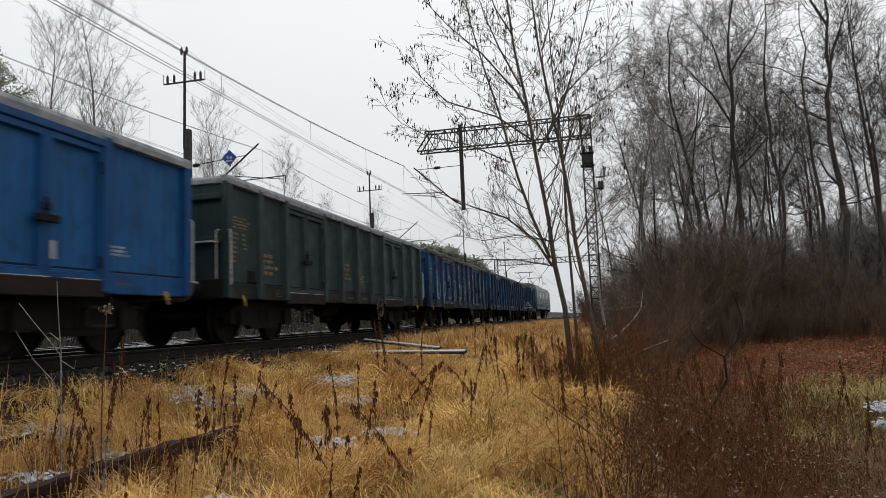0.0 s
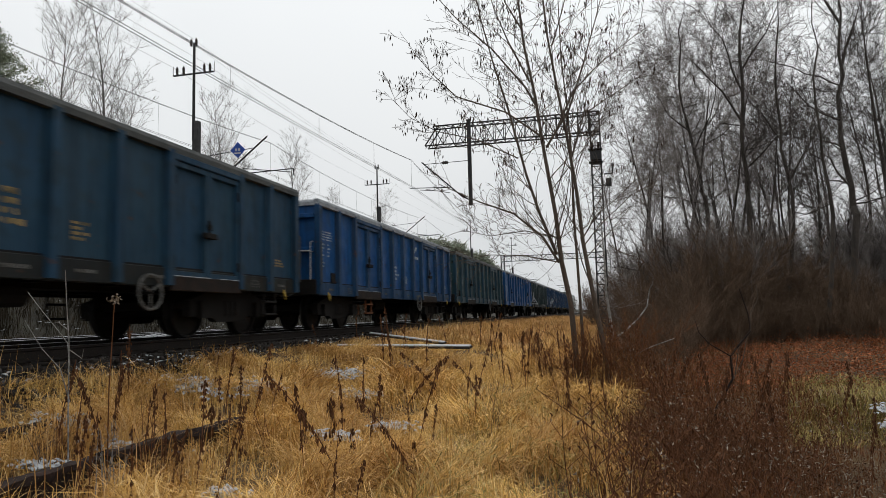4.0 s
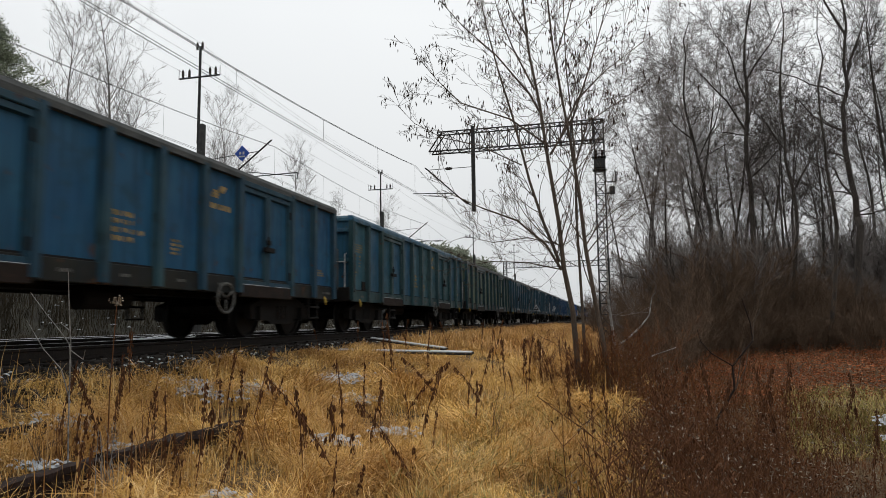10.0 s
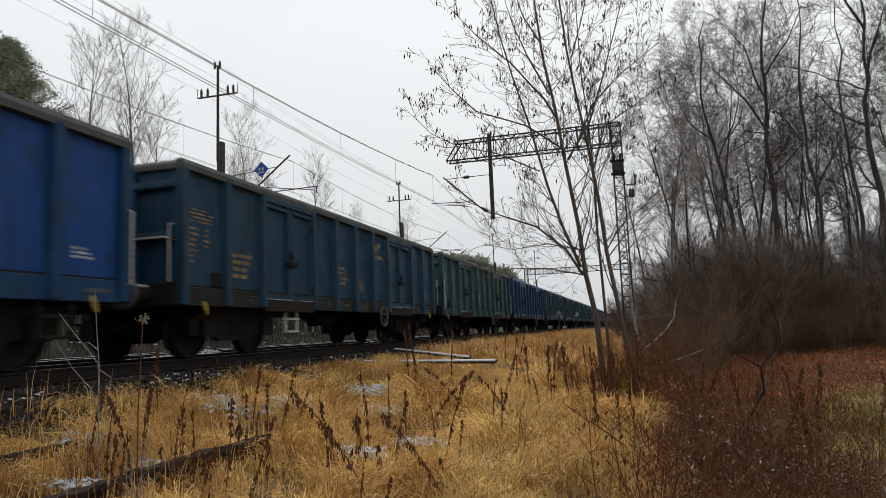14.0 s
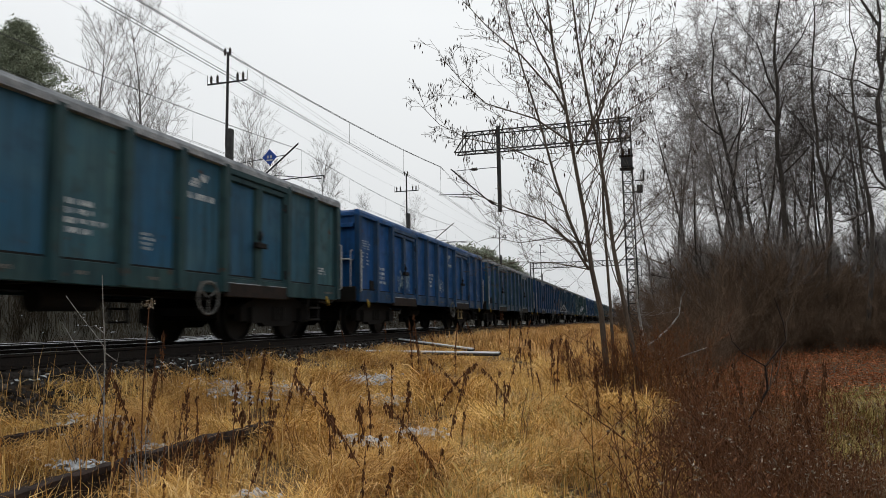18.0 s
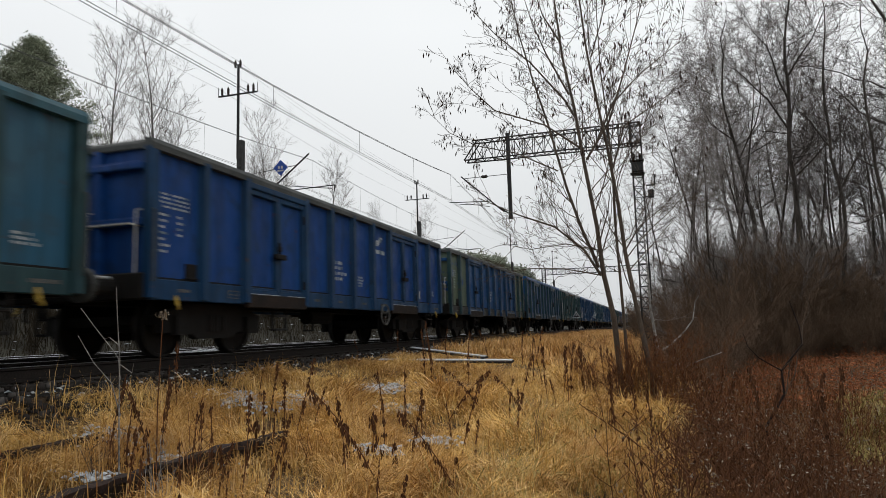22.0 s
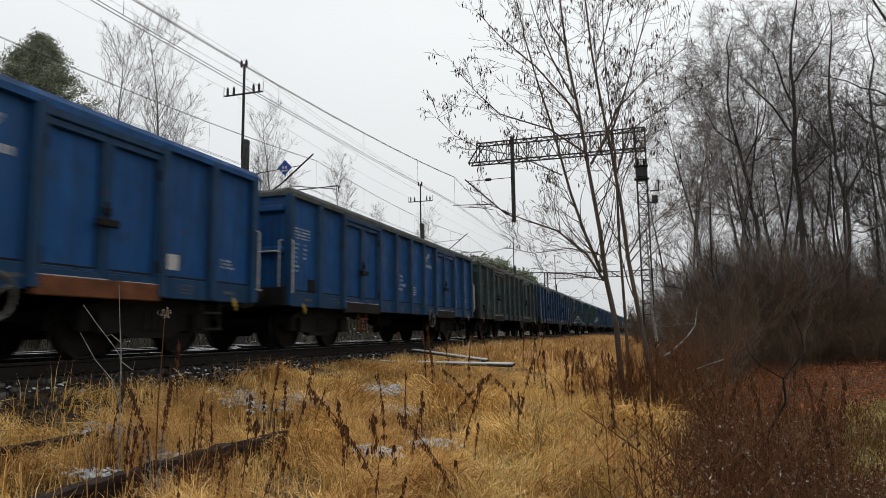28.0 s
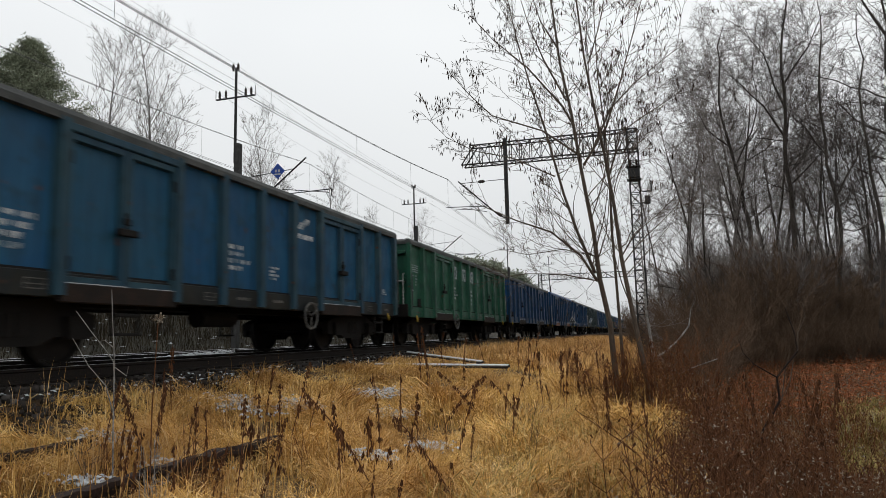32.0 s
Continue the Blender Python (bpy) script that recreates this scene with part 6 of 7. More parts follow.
def crooked_sapling():
    y = 8.5
    at = lambda row: [(x, y + 0.04 * math.sin(7 * k), z) for k, (x, z) in enumerate(row)]
    pts = at([(1.08, -1.35), (1.13, -0.89), (1.34, -0.54), (1.33, -0.28), (1.56, 0.01), (1.54, 0.21), (1.46, 0.5)])
    t = thing("crooked_sapling", "thin crooked dark leafless sapling in the undergrowth", "sapling")
    part("trunk", hose("trunk", pts, 0.018, 0.006, 7), M_OLD, t)
    part("side_branch", hose("side_branch", at([(1.33, -0.28), (1.1, -0.13), (1.0, 0.0), (0.96, 0.16)]), 0.009, 0.003), M_OLD, t)
    for row in ([(1.34, -0.54), (1.46, -0.33), (1.52, -0.07), (1.66, 0.1), (1.72, 0.3)], [(1.56, 0.01), (1.58, 0.21), (1.67, 0.38), (1.66, 0.55)], [(1.36, -0.5), (1.42, -0.2), (1.48, -0.02)]):
        part("side_branch", hose("side_branch", at(row), 0.0065, 0.0025), M_BARK, t, label="pale shoot")
    segs, tips, rng = [], [], random.Random(2)
    for p in pts[3:]:
        for _ in range(2):
            grow(segs, tips, rng, Vector(p), Vector((rng.gauss(0, 0.7), rng.gauss(0, 0.5), 1)).normalized(), rng.uniform(0.25, 0.5), 0.004, 1, 0.15, 0.05, 35, (1, 2), 0.6, 5)
    tagged(part("crown", rods("crown", segs, 3), M_HAZEL, t, label="few thin twigs"), kind="stuff")


crooked_sapling()


def pale_birch():
    y = 13.0
    segs, tips, rng = poly_rod([(0.05, y, -1.1), (0.02, y, -0.21), (-0.01, y, 0.12), (-0.06, y, 0.63), (-0.06, y, 1.17), (-0.1, y, 2.2)], 0.036, 0.012), [], random.Random(6)
    segs += poly_rod([(0.04, y, -0.23), (0.22, y, -0.12), (0.5, y + 0.1, 0.13), (0.66, y + 0.1, 0.34), (0.72, y + 0.1, 0.66), (0.79, y, 0.77)], 0.020, 0.006)
    for i in range(12):
        z = rng.uniform(-0.1, 2.1)
        grow(segs, tips, rng, Vector((-0.03, y, z)), Vector((rng.gauss(0, 1), rng.gauss(0, 1), 0.7)).normalized(), rng.uniform(0.3, 0.8), 0.006, 1, 0.14, 0.06, 35, (2, 3), 0.6, 5)
    tree_thing("young_birch", "thin forked young birch with pale bark", "tree", segs, 0.008, M_BIRCH, M_PLUM, min_r=0.003)
    for pts in ([(0.26, 12.0, -0.56), (0.4, 12.0, -0.45), (0.67, 12.05, -0.33), (1.02, 12.1, -0.21)], [(0.1, 12.4, -0.36), (0.3, 12.4, -0.42), (0.42, 12.4, -0.45)]):
        st = thing("fallen_branch", "pale snow-dusted fallen branch leaning in the undergrowth", "branch")
        part("stick", rods("stick", poly_rod(pts, 0.014, 0.007) + poly_rod([pts[1], (pts[1][0] + 0.03, pts[1][1], float(land(pts[1][0], pts[1][1])) - 0.02)], 0.008, 0.005), 6), M_BIRCH, st)


pale_birch()


# ---- grass, weeds, undergrowth ----
def swirl(x, y):
    """A smooth field of leaning directions, so that tussocks lie together."""
    return 3.0 * np.sin(0.9 * x + 1.7 * np.sin(0.7 * y)) + 2.4 * np.sin(1.3 * y + 1.1 * np.sin(1.9 * x)) + 0.8 * np.sin(4.1 * x + 3.3 * y)


def blades(name, x, y, height, width, rng, droop=0.9, lift=0.0, wild=0.8):
    """Upright blades that lean over at the tip."""
    n = len(x)
    z = land(x, y) - 0.02 + lift
    a = swirl(x, y) + rng.normal(0, wild, n)
    h = height * rng.uniform(0.5, 1.25, n) * (0.8 + 0.35 * np.sin(1.7 * x + 2.0) * np.sin(1.9 * y))
    out = np.stack([np.cos(a), np.sin(a), np.zeros(n)], -1)
    lean = droop * rng.uniform(0.3, 1.3, n)
    up = np.array([0, 0, 1.0])
    p0 = np.stack([x, y, z], -1)
    p1 = p0 + out * (h * lean * 0.35)[:, None] + up * (h * 0.62)[:, None]
    p2 = p0 + out * (h * lean * 0.95)[:, None] + up * (h * (1.0 - 0.32 * lean))[:, None]
    b = a + math.pi / 2 + rng.normal(0, 0.9, n)
    s = np.stack([np.cos(b), np.sin(b), np.zeros(n)], -1) * (width * rng.uniform(0.6, 1.3, n))[:, None] * 0.5
    v = np.stack([p0 - s, p0 + s, p1 - s * 0.8, p1 + s * 0.8, p2], 1).reshape(-1, 3)
    f = (np.arange(n)[:, None, None] * 5 + np.array([(0, 1, 3), (0, 3, 2), (2, 3, 4)])).reshape(-1, 3)
    return quick_mesh(name, v, f)


def tussock(x, y):
    """How high the straw stands: domed tufts with low lanes between them."""
    a = np.sin(2.3 * x + 2.0 + 0.8 * np.sin(1.3 * y)) * np.sin(2.1 * y + 0.9 * np.sin(1.7 * x))
    b = np.sin(5.3 * x + 1.9 * np.sin(2.2 * y)) * np.sin(4.7 * y + 1.5 * np.sin(2.6 * x))
    return 0.90 + 0.48 * a + 0.30 * b


def arcs(name, x, y, length, width, rng, wild=0.9):
    """Long limp blades that rise, bend over and fall back on the others."""
    n = len(x)
    a = swirl(x, y) + rng.normal(0, wild, n)
    h = length * rng.uniform(0.5, 1.25, n) * tussock(x, y)
    out = np.stack([np.cos(a), np.sin(a), np.zeros(n)], -1)
    turn = np.stack([-np.sin(a), np.cos(a), np.zeros(n)], -1) * rng.normal(0, 0.25, n)[:, None]
    up = np.array([0, 0, 1.0])
    k = rng.uniform(0.25, 1.0, n)
    p0 = np.stack([x, y, land(x, y) - 0.02], -1)
    p1 = p0 + (out * (0.16 * k)[:, None] + up * (0.36 - 0.06 * k)[:, None]) * h[:, None]
    p2 = p1 + (out * (0.14 + 0.18 * k)[:, None] + turn * 0.4 + up * (0.30 - 0.30 * k)[:, None]) * h[:, None]
    p3 = p2 + (out * (0.16 + 0.14 * k)[:, None] + turn + up * (0.24 - 0.52 * k)[:, None]) * h[:, None]
    b = a + math.pi / 2 + rng.normal(0, 0.7, n)
    s = np.stack([np.cos(b), np.sin(b), rng.normal(0, 0.3, n)], -1) * (width * rng.uniform(0.6, 1.4, n))[:, None] * 0.5
    v = np.stack([p0 - s, p0 + s, p1 - s, p1 + s, p2 - s * 0.8, p2 + s * 0.8, p3], 1).reshape(-1, 3)
    f = (np.arange(n)[:, None, None] * 7 + np.array([(0, 1, 3), (0, 3, 2), (2, 3, 5), (2, 5, 4), (4, 5, 6)])).reshape(-1, 3)
    return quick_mesh(name, v, f)


def scatter(rng, n, y0, y1, left, right, power=1.0):
    y = y0 + (y1 - y0) * rng.random(n) ** power
    x0, x1 = left(y), right(y)
    return x0 + (x1 - x0) * rng.random(n), y


def clumped(rng, n, y0, y1, left, right, power, groups, wide):
    """Like scatter, but most of the plants stand in clumps with gaps between them."""
    x, y = scatter(rng, n, y0, y1, left, right, power)
    cx, cy = scatter(rng, groups, y0, y1, left, right, power)
    j, alone = rng.integers(groups, size=n), rng.random(n) < 0.25
    return np.where(alone, x, cx[j] + rng.normal(0, wide, n)), np.where(alone, y, cy[j] + rng.normal(0, wide, n))


def edge(y):
    """Where the straw ends and the brown undergrowth begins."""
    return 0.25 + 0.12 * np.sin(y * 1.1) + 0.012 * (y - 8) - np.clip((y - 14) * 0.06, 0, 1.4)


def trodden(x, y):
    """The grass is shorter round the boards and along the ballast."""
    return np.where((x < -1.6) & (y > 10.0) & (y < 18), 0.5, 1.0) * np.where(x < -5.3, 0.7, 1.0)


def meadow():
    rng = np.random.default_rng(14)
    left = lambda y: np.maximum(-6.1, -1.25 * y)
    bank = lambda y: np.full_like(y, -6.1)
    for n, y0, y1, hgt, wid, lf, pw in ((78000, 1.8, 8.0, 0.46, 0.0048, left, 0.75), (62000, 7.5, 16.0, 0.50, 0.0075, left, 0.9), (46000, 15.0, 70.0, 0.5, 0.018, bank, 1.5)):
        x, y = scatter(rng, n, y0, y1, lf, edge, pw)
        tx, ty = scatter(rng, n // 28, y0, y1, lf, edge, pw)  # blades gather into tussocks
        j, loose = rng.integers(len(tx), size=n), rng.random(n) < 0.4
        x = np.where(loose, x, tx[j] + rng.normal(0, 0.09, n))
        y = np.where(loose, y, ty[j] + rng.normal(0, 0.10, n))
        keep = (x > -5.5) | (y > 8.5) | (rng.random(n) < 0.4)
        keep &= ~((x < -2.6) & (x > -6.1) & (y > 12.6) & (y < 16.6) & (rng.random(n) < 0.6))
        keep &= ~((x > -3.85) & (x < -3.2) & (y < 6.2) & (rng.random(n) < 0.2)) & ~((np.abs(x + 4.95) < 0.12) & (y > 3.9) & (y < 5.4) & (rng.random(n) < 0.85))
        keep &= rng.random(n) < np.clip(1.7 * tussock(x, y) - 0.6, 0.14, 1.0)
        x, y = x[keep], y[keep]
        make = blades if y0 > 10 else arcs
        me = make("straw_grass", x, y, hgt * trodden(x, y), np.full(len(x), wid), rng, wild=0.8)
        thing("straw_grass", "long dry yellow straw grass matted over the bank", "grass", kind="stuff", me=me, mat=M_DUN if y0 > 10 else M_STRAW)
    x, y = scatter(rng, 15000, -7.0, 2.2, lambda q: np.full_like(q, -5.6), lambda q: np.full_like(q, 3.5), 1.0)
    keep = np.hypot(x, y) > 0.35
    me = arcs("straw_grass", x[keep], y[keep], np.full(keep.sum(), 0.5), np.full(keep.sum(), 0.011), rng, wild=1.3)
    thing("straw_grass", "long dry yellow straw grass matted over the bank", "grass", kind="stuff", me=me, mat=M_STRAW)
    x, y = scatter(rng, 16000, -14.0, 9.0, lambda q: np.where(q < -6.5, -5.6, np.maximum(3.3, 0.58 * q + 1.4)), lambda q: np.full_like(q, 15.0), 1.0)
    me = arcs("verge_straw", x, y, np.full(len(x), 0.5), np.full(len(x), 0.016), rng, wild=1.3)
    thing("verge_straw", "rough dry straw grass beside the ditch", "grass", kind="stuff", me=me, mat=M_DUN)
    x, y = scatter(rng, 3600, 2.6, 9.5, lambda q: np.full_like(q, -1.7), edge, 0.9)
    me = arcs("green_tufts", x, y, 0.5 * trodden(x, y), np.full(len(x), 0.007), rng, wild=1.2)
    thing("green_tufts", "yellow green tufts in the dry straw", "grass", kind="stuff", me=me, mat=M_LUSH)
    x, y = scatter(rng, 6000, 3.0, 24.0, left, edge, 1.0)
    me = blades("standing_stalks", x, y, 0.62 * trodden(x, y), np.full(len(x), 0.006), rng, 0.25, 0, 2.0)
    thing("standing_stalks", "upright thin dry grass stalks", "grass", kind="stuff", me=me, mat=M_STRAW)
    x, y = scatter(rng, 11000, 8.9, 14.0, lambda q: 0.2 * q + 0.2, lambda q: 0.55 * q + 1.0, 1.0)
    me = blades("green_grass", x, y, np.full(len(x), 0.28), np.full(len(x), 0.010), rng, 1.2)
    thing("green_grass", "yellow green grass between the undergrowth and the woods", "grass", kind="stuff", me=me, mat=M_LUSH)
    x, y = scatter(rng, 22000, 6.0, 70.0, lambda q: np.full_like(q, -20.0), lambda q: np.full_like(q, -13.8), 1.2)
    me = blades("verge_grass", x, y, np.full(len(x), 0.6), np.full(len(x), 0.02), rng, 0.8)
    x, y = scatter(rng, 16000, 5.0, 75.0, lambda q: np.full_like(q, -27.0), lambda q: np.full_like(q, -17.5), 1.2)
    thing("verge_weeds", "tall dead weeds on the far bank", "weeds", kind="stuff", me=blades("verge_weeds", x, y, np.full(len(x), 1.3), np.full(len(x), 0.022), rng, 0.3, 0, 2.0), mat=M_VERGE)
    thing("verge_grass", "dull brown grass on the verge beyond the second track", "grass", kind="stuff", me=me, mat=M_VERGE)


meadow()


def sprig_forms():
    """A few branched dead herbs, one unit high, as rods, with the tips of their twigs."""
    forms = []
    for seed in (81, 82, 83, 84, 85):
        rng, segs, tips = random.Random(seed), [], []
        p, d = Vector((0, 0, -0.05)), Vector((rng.gauss(0, 0.12), rng.gauss(0, 0.12), 1)).normalized()
        for i in range(5):
            d = (d + Vector((rng.gauss(0, 0.1), rng.gauss(0, 0.1), 0.05))).normalized()
            q = p + d * 0.21
            segs.append((tuple(p), tuple(q), 0.006 - 0.0008 * i, 0.0052 - 0.0008 * i))
            p = q
            for _ in range(2 if i else 0):
                a = rng.uniform(0, 6.28)
                e = p + Vector((math.cos(a) * 0.13, math.sin(a) * 0.13, rng.uniform(0.06, 0.16))) * rng.uniform(0.6, 1.3)
                g = e + Vector((rng.gauss(0, 0.05), rng.gauss(0, 0.05), rng.uniform(0.02, 0.12)))
                segs += [(tuple(p), tuple(e), 0.003, 0.0025), (tuple(e), tuple(g), 0.0025, 0.0015)]
                tips += [tuple(e), tuple(g)]
        tips.append(tuple(p))
        v, f = tubes(segs, 3)
        forms.append((v, f, np.array(tips)))
    return forms


def sprigs(name, x, y, height, rng):
    """Many herbs joined into one mesh; also gives the places of their twig tips."""
    forms, vs, fs, tips, base = sprig_forms(), [], [], [], 0
    for px, py, h in zip(x, y, height):
        v, f, tp = forms[rng.integers(len(forms))]
        a = rng.uniform(0, 6.28)
        turn = np.array([[math.cos(a), -math.sin(a), 0], [math.sin(a), math.cos(a), 0], [0, 0, 1]]).T
        at = np.array([px, py, float(land(px, py))])
        vs.append(v @ turn * h + at)
        tips.append(tp @ turn * h + at)
        fs.append(f + base)
        base += len(v)
    return quick_mesh(name, np.concatenate(vs), np.concatenate(fs)), np.concatenate(tips)


def undergrowth():
    """Brown dead herbs filling the ditch."""
    rng = np.random.default_rng(23)
    for n, y0, y1, lo, hi, tall, mat, bud in ((42, 4.0, 9.0, lambda q: 0.26 * q, lambda q: 0.40 * q, 0.85, M_DOCK, M_WEED), (460, 2.8, 7.5, lambda q: edge(q) - 0.1, lambda q: 0.26 * q + 0.3, 0.78, M_WEED, M_WEED), (280, 6.5, 11.0, lambda q: edge(q) - 0.1, lambda q: 0.21 * q + 0.25, 0.72, M_DOCK, M_WEED), (170, 10.5, 17.0, lambda q: 0.06 * q, lambda q: 0.30 * q, 0.6, M_DOCK, M_LEAF)):
        x, y = clumped(rng, n, y0, y1, lo, hi, 0.9, n // 9, 0.16)
        me, tips = sprigs("dead_herbs", x, y, tall * rng.uniform(0.6, 1.2, n) * np.interp(x / y, [0.0, 0.15, 0.3], [1.0, 0.85, 0.45]), rng)
        thing("dead_herbs", "branched dead dark brown herbs crowding the ditch", "undergrowth", kind="stuff", me=me, mat=mat)
        thing("herb_buds", "shrivelled leaves and buds on the dead herbs", "undergrowth", kind="stuff", me=leaves("herb_buds", tips[rng.random(len(tips)) < 0.4], 0.030, rng, 0.6, 1, 0.4), mat=bud)
        pale = tips[rng.random(len(tips)) < 0.045]
        thing("seed_fluff", "pale tufts of seed fluff on the dead herbs", "undergrowth", kind="stuff", me=leaves("seed_fluff", pale, 0.026, rng, 0.2, 3, 0.35), mat=M_FLUFF)
    for n, y0, y1, hgt, wid in ((10000, 2.6, 11.0, 0.5, 0.0055), (17000, 10.5, 22.0, 0.55, 0.010)):
        x, y = clumped(rng, n, y0, y1, lambda q: edge(q) - 0.1, lambda q: 0.44 * q + 0.9, 0.9, 160, 0.2)
        near_green = (x > 0.255 * y + 0.3 + 0.35 * np.sin(2.1 * y + 1.7 * x) + rng.normal(0, 0.35, n)) & (y > 8.9) & (y < 14)
        keep = (~near_green | (rng.random(n) < 0.16)) & ((y < 14) | (rng.random(n) < 0.35))
        x, y = x[keep], y[keep]
        tall = hgt * np.interp(x / np.maximum(y, 1), [0.1, 0.2, 0.3], [1.0, 0.75, 0.45])
        me = blades("brown_undergrowth", x, y, tall, np.full(len(x), wid), rng, 0.6, 0, 2.0)
        thing("brown_undergrowth", "dense dead reddish brown herbs in the ditch", "undergrowth", kind="stuff", me=me, mat=M_DOCK)
        m = len(x) // 9
        pts = np.stack([x[:m], y[:m], land(x[:m], y[:m]) + tall[:m] * rng.uniform(0.3, 0.95, m)], -1)
        thing("withered_leaves", "withered curled brown leaves on dead herbs", "undergrowth", kind="stuff", me=leaves("withered_leaves", pts, 0.035, rng, 0.35, 2, 0.35), mat=M_WEED)
    x, y = scatter(rng, 640, 3.2, 12.0, lambda q: edge(q) + 0.1, lambda q: 0.36 * q + 0.6, 0.9)
    pts = np.stack([x, y, land(x, y) + rng.uniform(0.4, 0.75, len(x))], -1)
    thing("seed_heads", "pale fluffy seed heads on the brown herbs", "undergrowth", kind="stuff", me=leaves("seed_heads", pts, 0.028, rng, 0.1, 3, 0.2), mat=M_FLUFF)
    x, y = scatter(rng, 42000, 13.0, 36.0, lambda q: 0.09 * q + 0.2, lambda q: 0.5 * q + 1, 0.9)
    pts = np.stack([x, y, land(x, y) + rng.uniform(0.0, 0.14, len(x))], -1)
    thing("fallen_leaves", "carpet of fallen red brown leaves under the trees", "leaf litter", kind="stuff", me=leaves("fallen_leaves", pts, 0.068, rng, 0.0, 1, 0.7, 0.5, 0.4), mat=M_LEAF)


undergrowth()


def weed_variant(seed, height, arch, leafy=26, size=0.042):
    rng, nr = random.Random(seed), np.random.default_rng(seed)
    pts, p, d = [(0, 0, -0.1)], Vector((0, 0, -0.1)), Vector((0.1 * arch, 0, 1))
    for i in range(7):
        d = (d + Vector((0.11 * arch + rng.gauss(0, 0.03), rng.gauss(0, 0.05), 0))).normalized()
        p = p + d * (height + 0.1) / 7
        pts.append(tuple(p))
    at = []
    for i in range(leafy):
        k = rng.uniform(2.6, 7.0)
        a, b = Vector(pts[int(k)]), Vector(pts[min(7, int(k) + 1)])
        at.append(tuple(a.lerp(b, k % 1)))
    me = leaves("dry_leaves", at, size, nr, 0.85, 3, 0.34, 0.22)
    return hose("stem", pts, 0.0055, 0.003, 5), me


DOCKS = ((-2.47, 5.75, 0.62), (-2.09, 5.3, 0.42), (-2.7, 5.75, 0.5), (-3.33, 4.8, 0.38), (-2.99, 5.1, 0.42), (-1.55, 5.2, 0.4), (-3.6, 5.6, 0.5))


def weeds():
    rng = random.Random(30)
    kinds = [weed_variant(s, 0.9, a) for s, a in ((1, 0.15), (2, 1.15), (3, 0.35), (4, -0.25), (5, 0.05))] + [weed_variant(6, 0.9, 0.1, 9, 0.125), weed_variant(7, 0.9, -0.2, 11, 0.11)]
    proto = []
    for stem, leaf in kinds:
        t = thing("dead_weed", "dead dark brown weed stalk with curled hanging leaves", "weed", group="dead weeds in the grass")
        part("stem", stem, M_WEED, t)
        tagged(part("dry_leaves", leaf, M_WEED, t, label="curled dry leaves"), kind="stuff")
        proto.append(t)
    own = [  # kind, x, y, height, heading
        (3, -2.36, 5.0, 0.78, 20), (1, -2.02, 5.0, 1.12, 185), (1, -1.36, 5.0, 1.0, 178), (0, -1.78, 4.2, 0.62, 90), (4, -1.58, 4.0, 0.55, 40), (0, -2.8, 4.0, 0.42, 10), (4, -1.88, 6.5, 0.95, 70), (3, -1.62, 6.0, 0.6, 200),
        (2, -3.85, 4.6, 0.85, 200), (0, -3.4, 4.5, 0.66, 120), (4, -3.05, 5.0, 0.62, 100), (2, -3.0, 4.2, 0.55, 30), (1, -2.6, 8.2, 1.0, 10), (1, -2.2, 9.0, 0.95, 200), (0, -4.3, 5.2, 0.8, 60), (2, -4.6, 5.6, 0.75, 300), (4, -3.6, 6.2, 0.8, 15), (0, -2.7, 7.3, 0.9, 140), (1, -1.5, 8.6, 0.9, 170)]
    for i, (x, y, h) in enumerate(DOCKS):
        own.append((5 + i % 2, x, y, h, 130 * i))
    for _ in range(11):
        y = rng.uniform(3.6, 6.2)
        own.append((rng.choice((0, 2, 3, 4)), rng.uniform(-0.95 * y, -0.62 * y), y, rng.uniform(0.45, 0.85), rng.uniform(0, 360)))
    for _ in range(46):
        y = rng.uniform(5.5, 16.0)
        own.append((rng.choice((0, 2, 3, 4)), rng.uniform(max(-5.4, -0.9 * y), 0.1), y, rng.uniform(0.5, 1.0), rng.uniform(0, 360)))
    for _ in range(34):
        y = rng.uniform(6.0, 12.0)
        own.append((rng.choice((0, 2, 3, 4)), rng.uniform(0.4, 0.38 * y), y, rng.uniform(0.7, 1.1), rng.uniform(0, 360)))
    for _ in range(8):
        own.append((rng.choice((0, 2, 3, 4)), rng.uniform(-1.3, 0.5), rng.uniform(9.6, 12.2), rng.uniform(0.8, 1.35), rng.uniform(0, 360)))
    used = set()
    for k, x, y, h, a in own:
        t = copy_thing(proto[k], Matrix()) if k in used else proto[k]
        used.add(k)
        t.matrix_basis = pose(x, y, float(land(x, y)), 0, 0, a) @ Matrix.Scale(h / 0.9, 4)


weeds()


CLUMPS = (  # x, y, stems, height, lean, bark
    (-3.31, 4.0, 9, 0.62, 0.02, M_BIRCH), (-3.22, 4.3, 5, 0.95, 0.0, M_WEED), (-3.75, 4.5, 3, 0.8, 0.75, M_HAZEL), (-4.35, 4.7, 7, 0.6, 0.05, M_WEED), (-4.15, 4.3, 5, 0.55, -0.1, M_HAZEL), (-2.95, 5.6, 4, 0.6, -0.3, M_WEED), (-1.3, 7.4, 5, 0.7, 0.1, M_HAZEL), (-0.6, 8.6, 6, 0.75, -0.1, M_WEED))


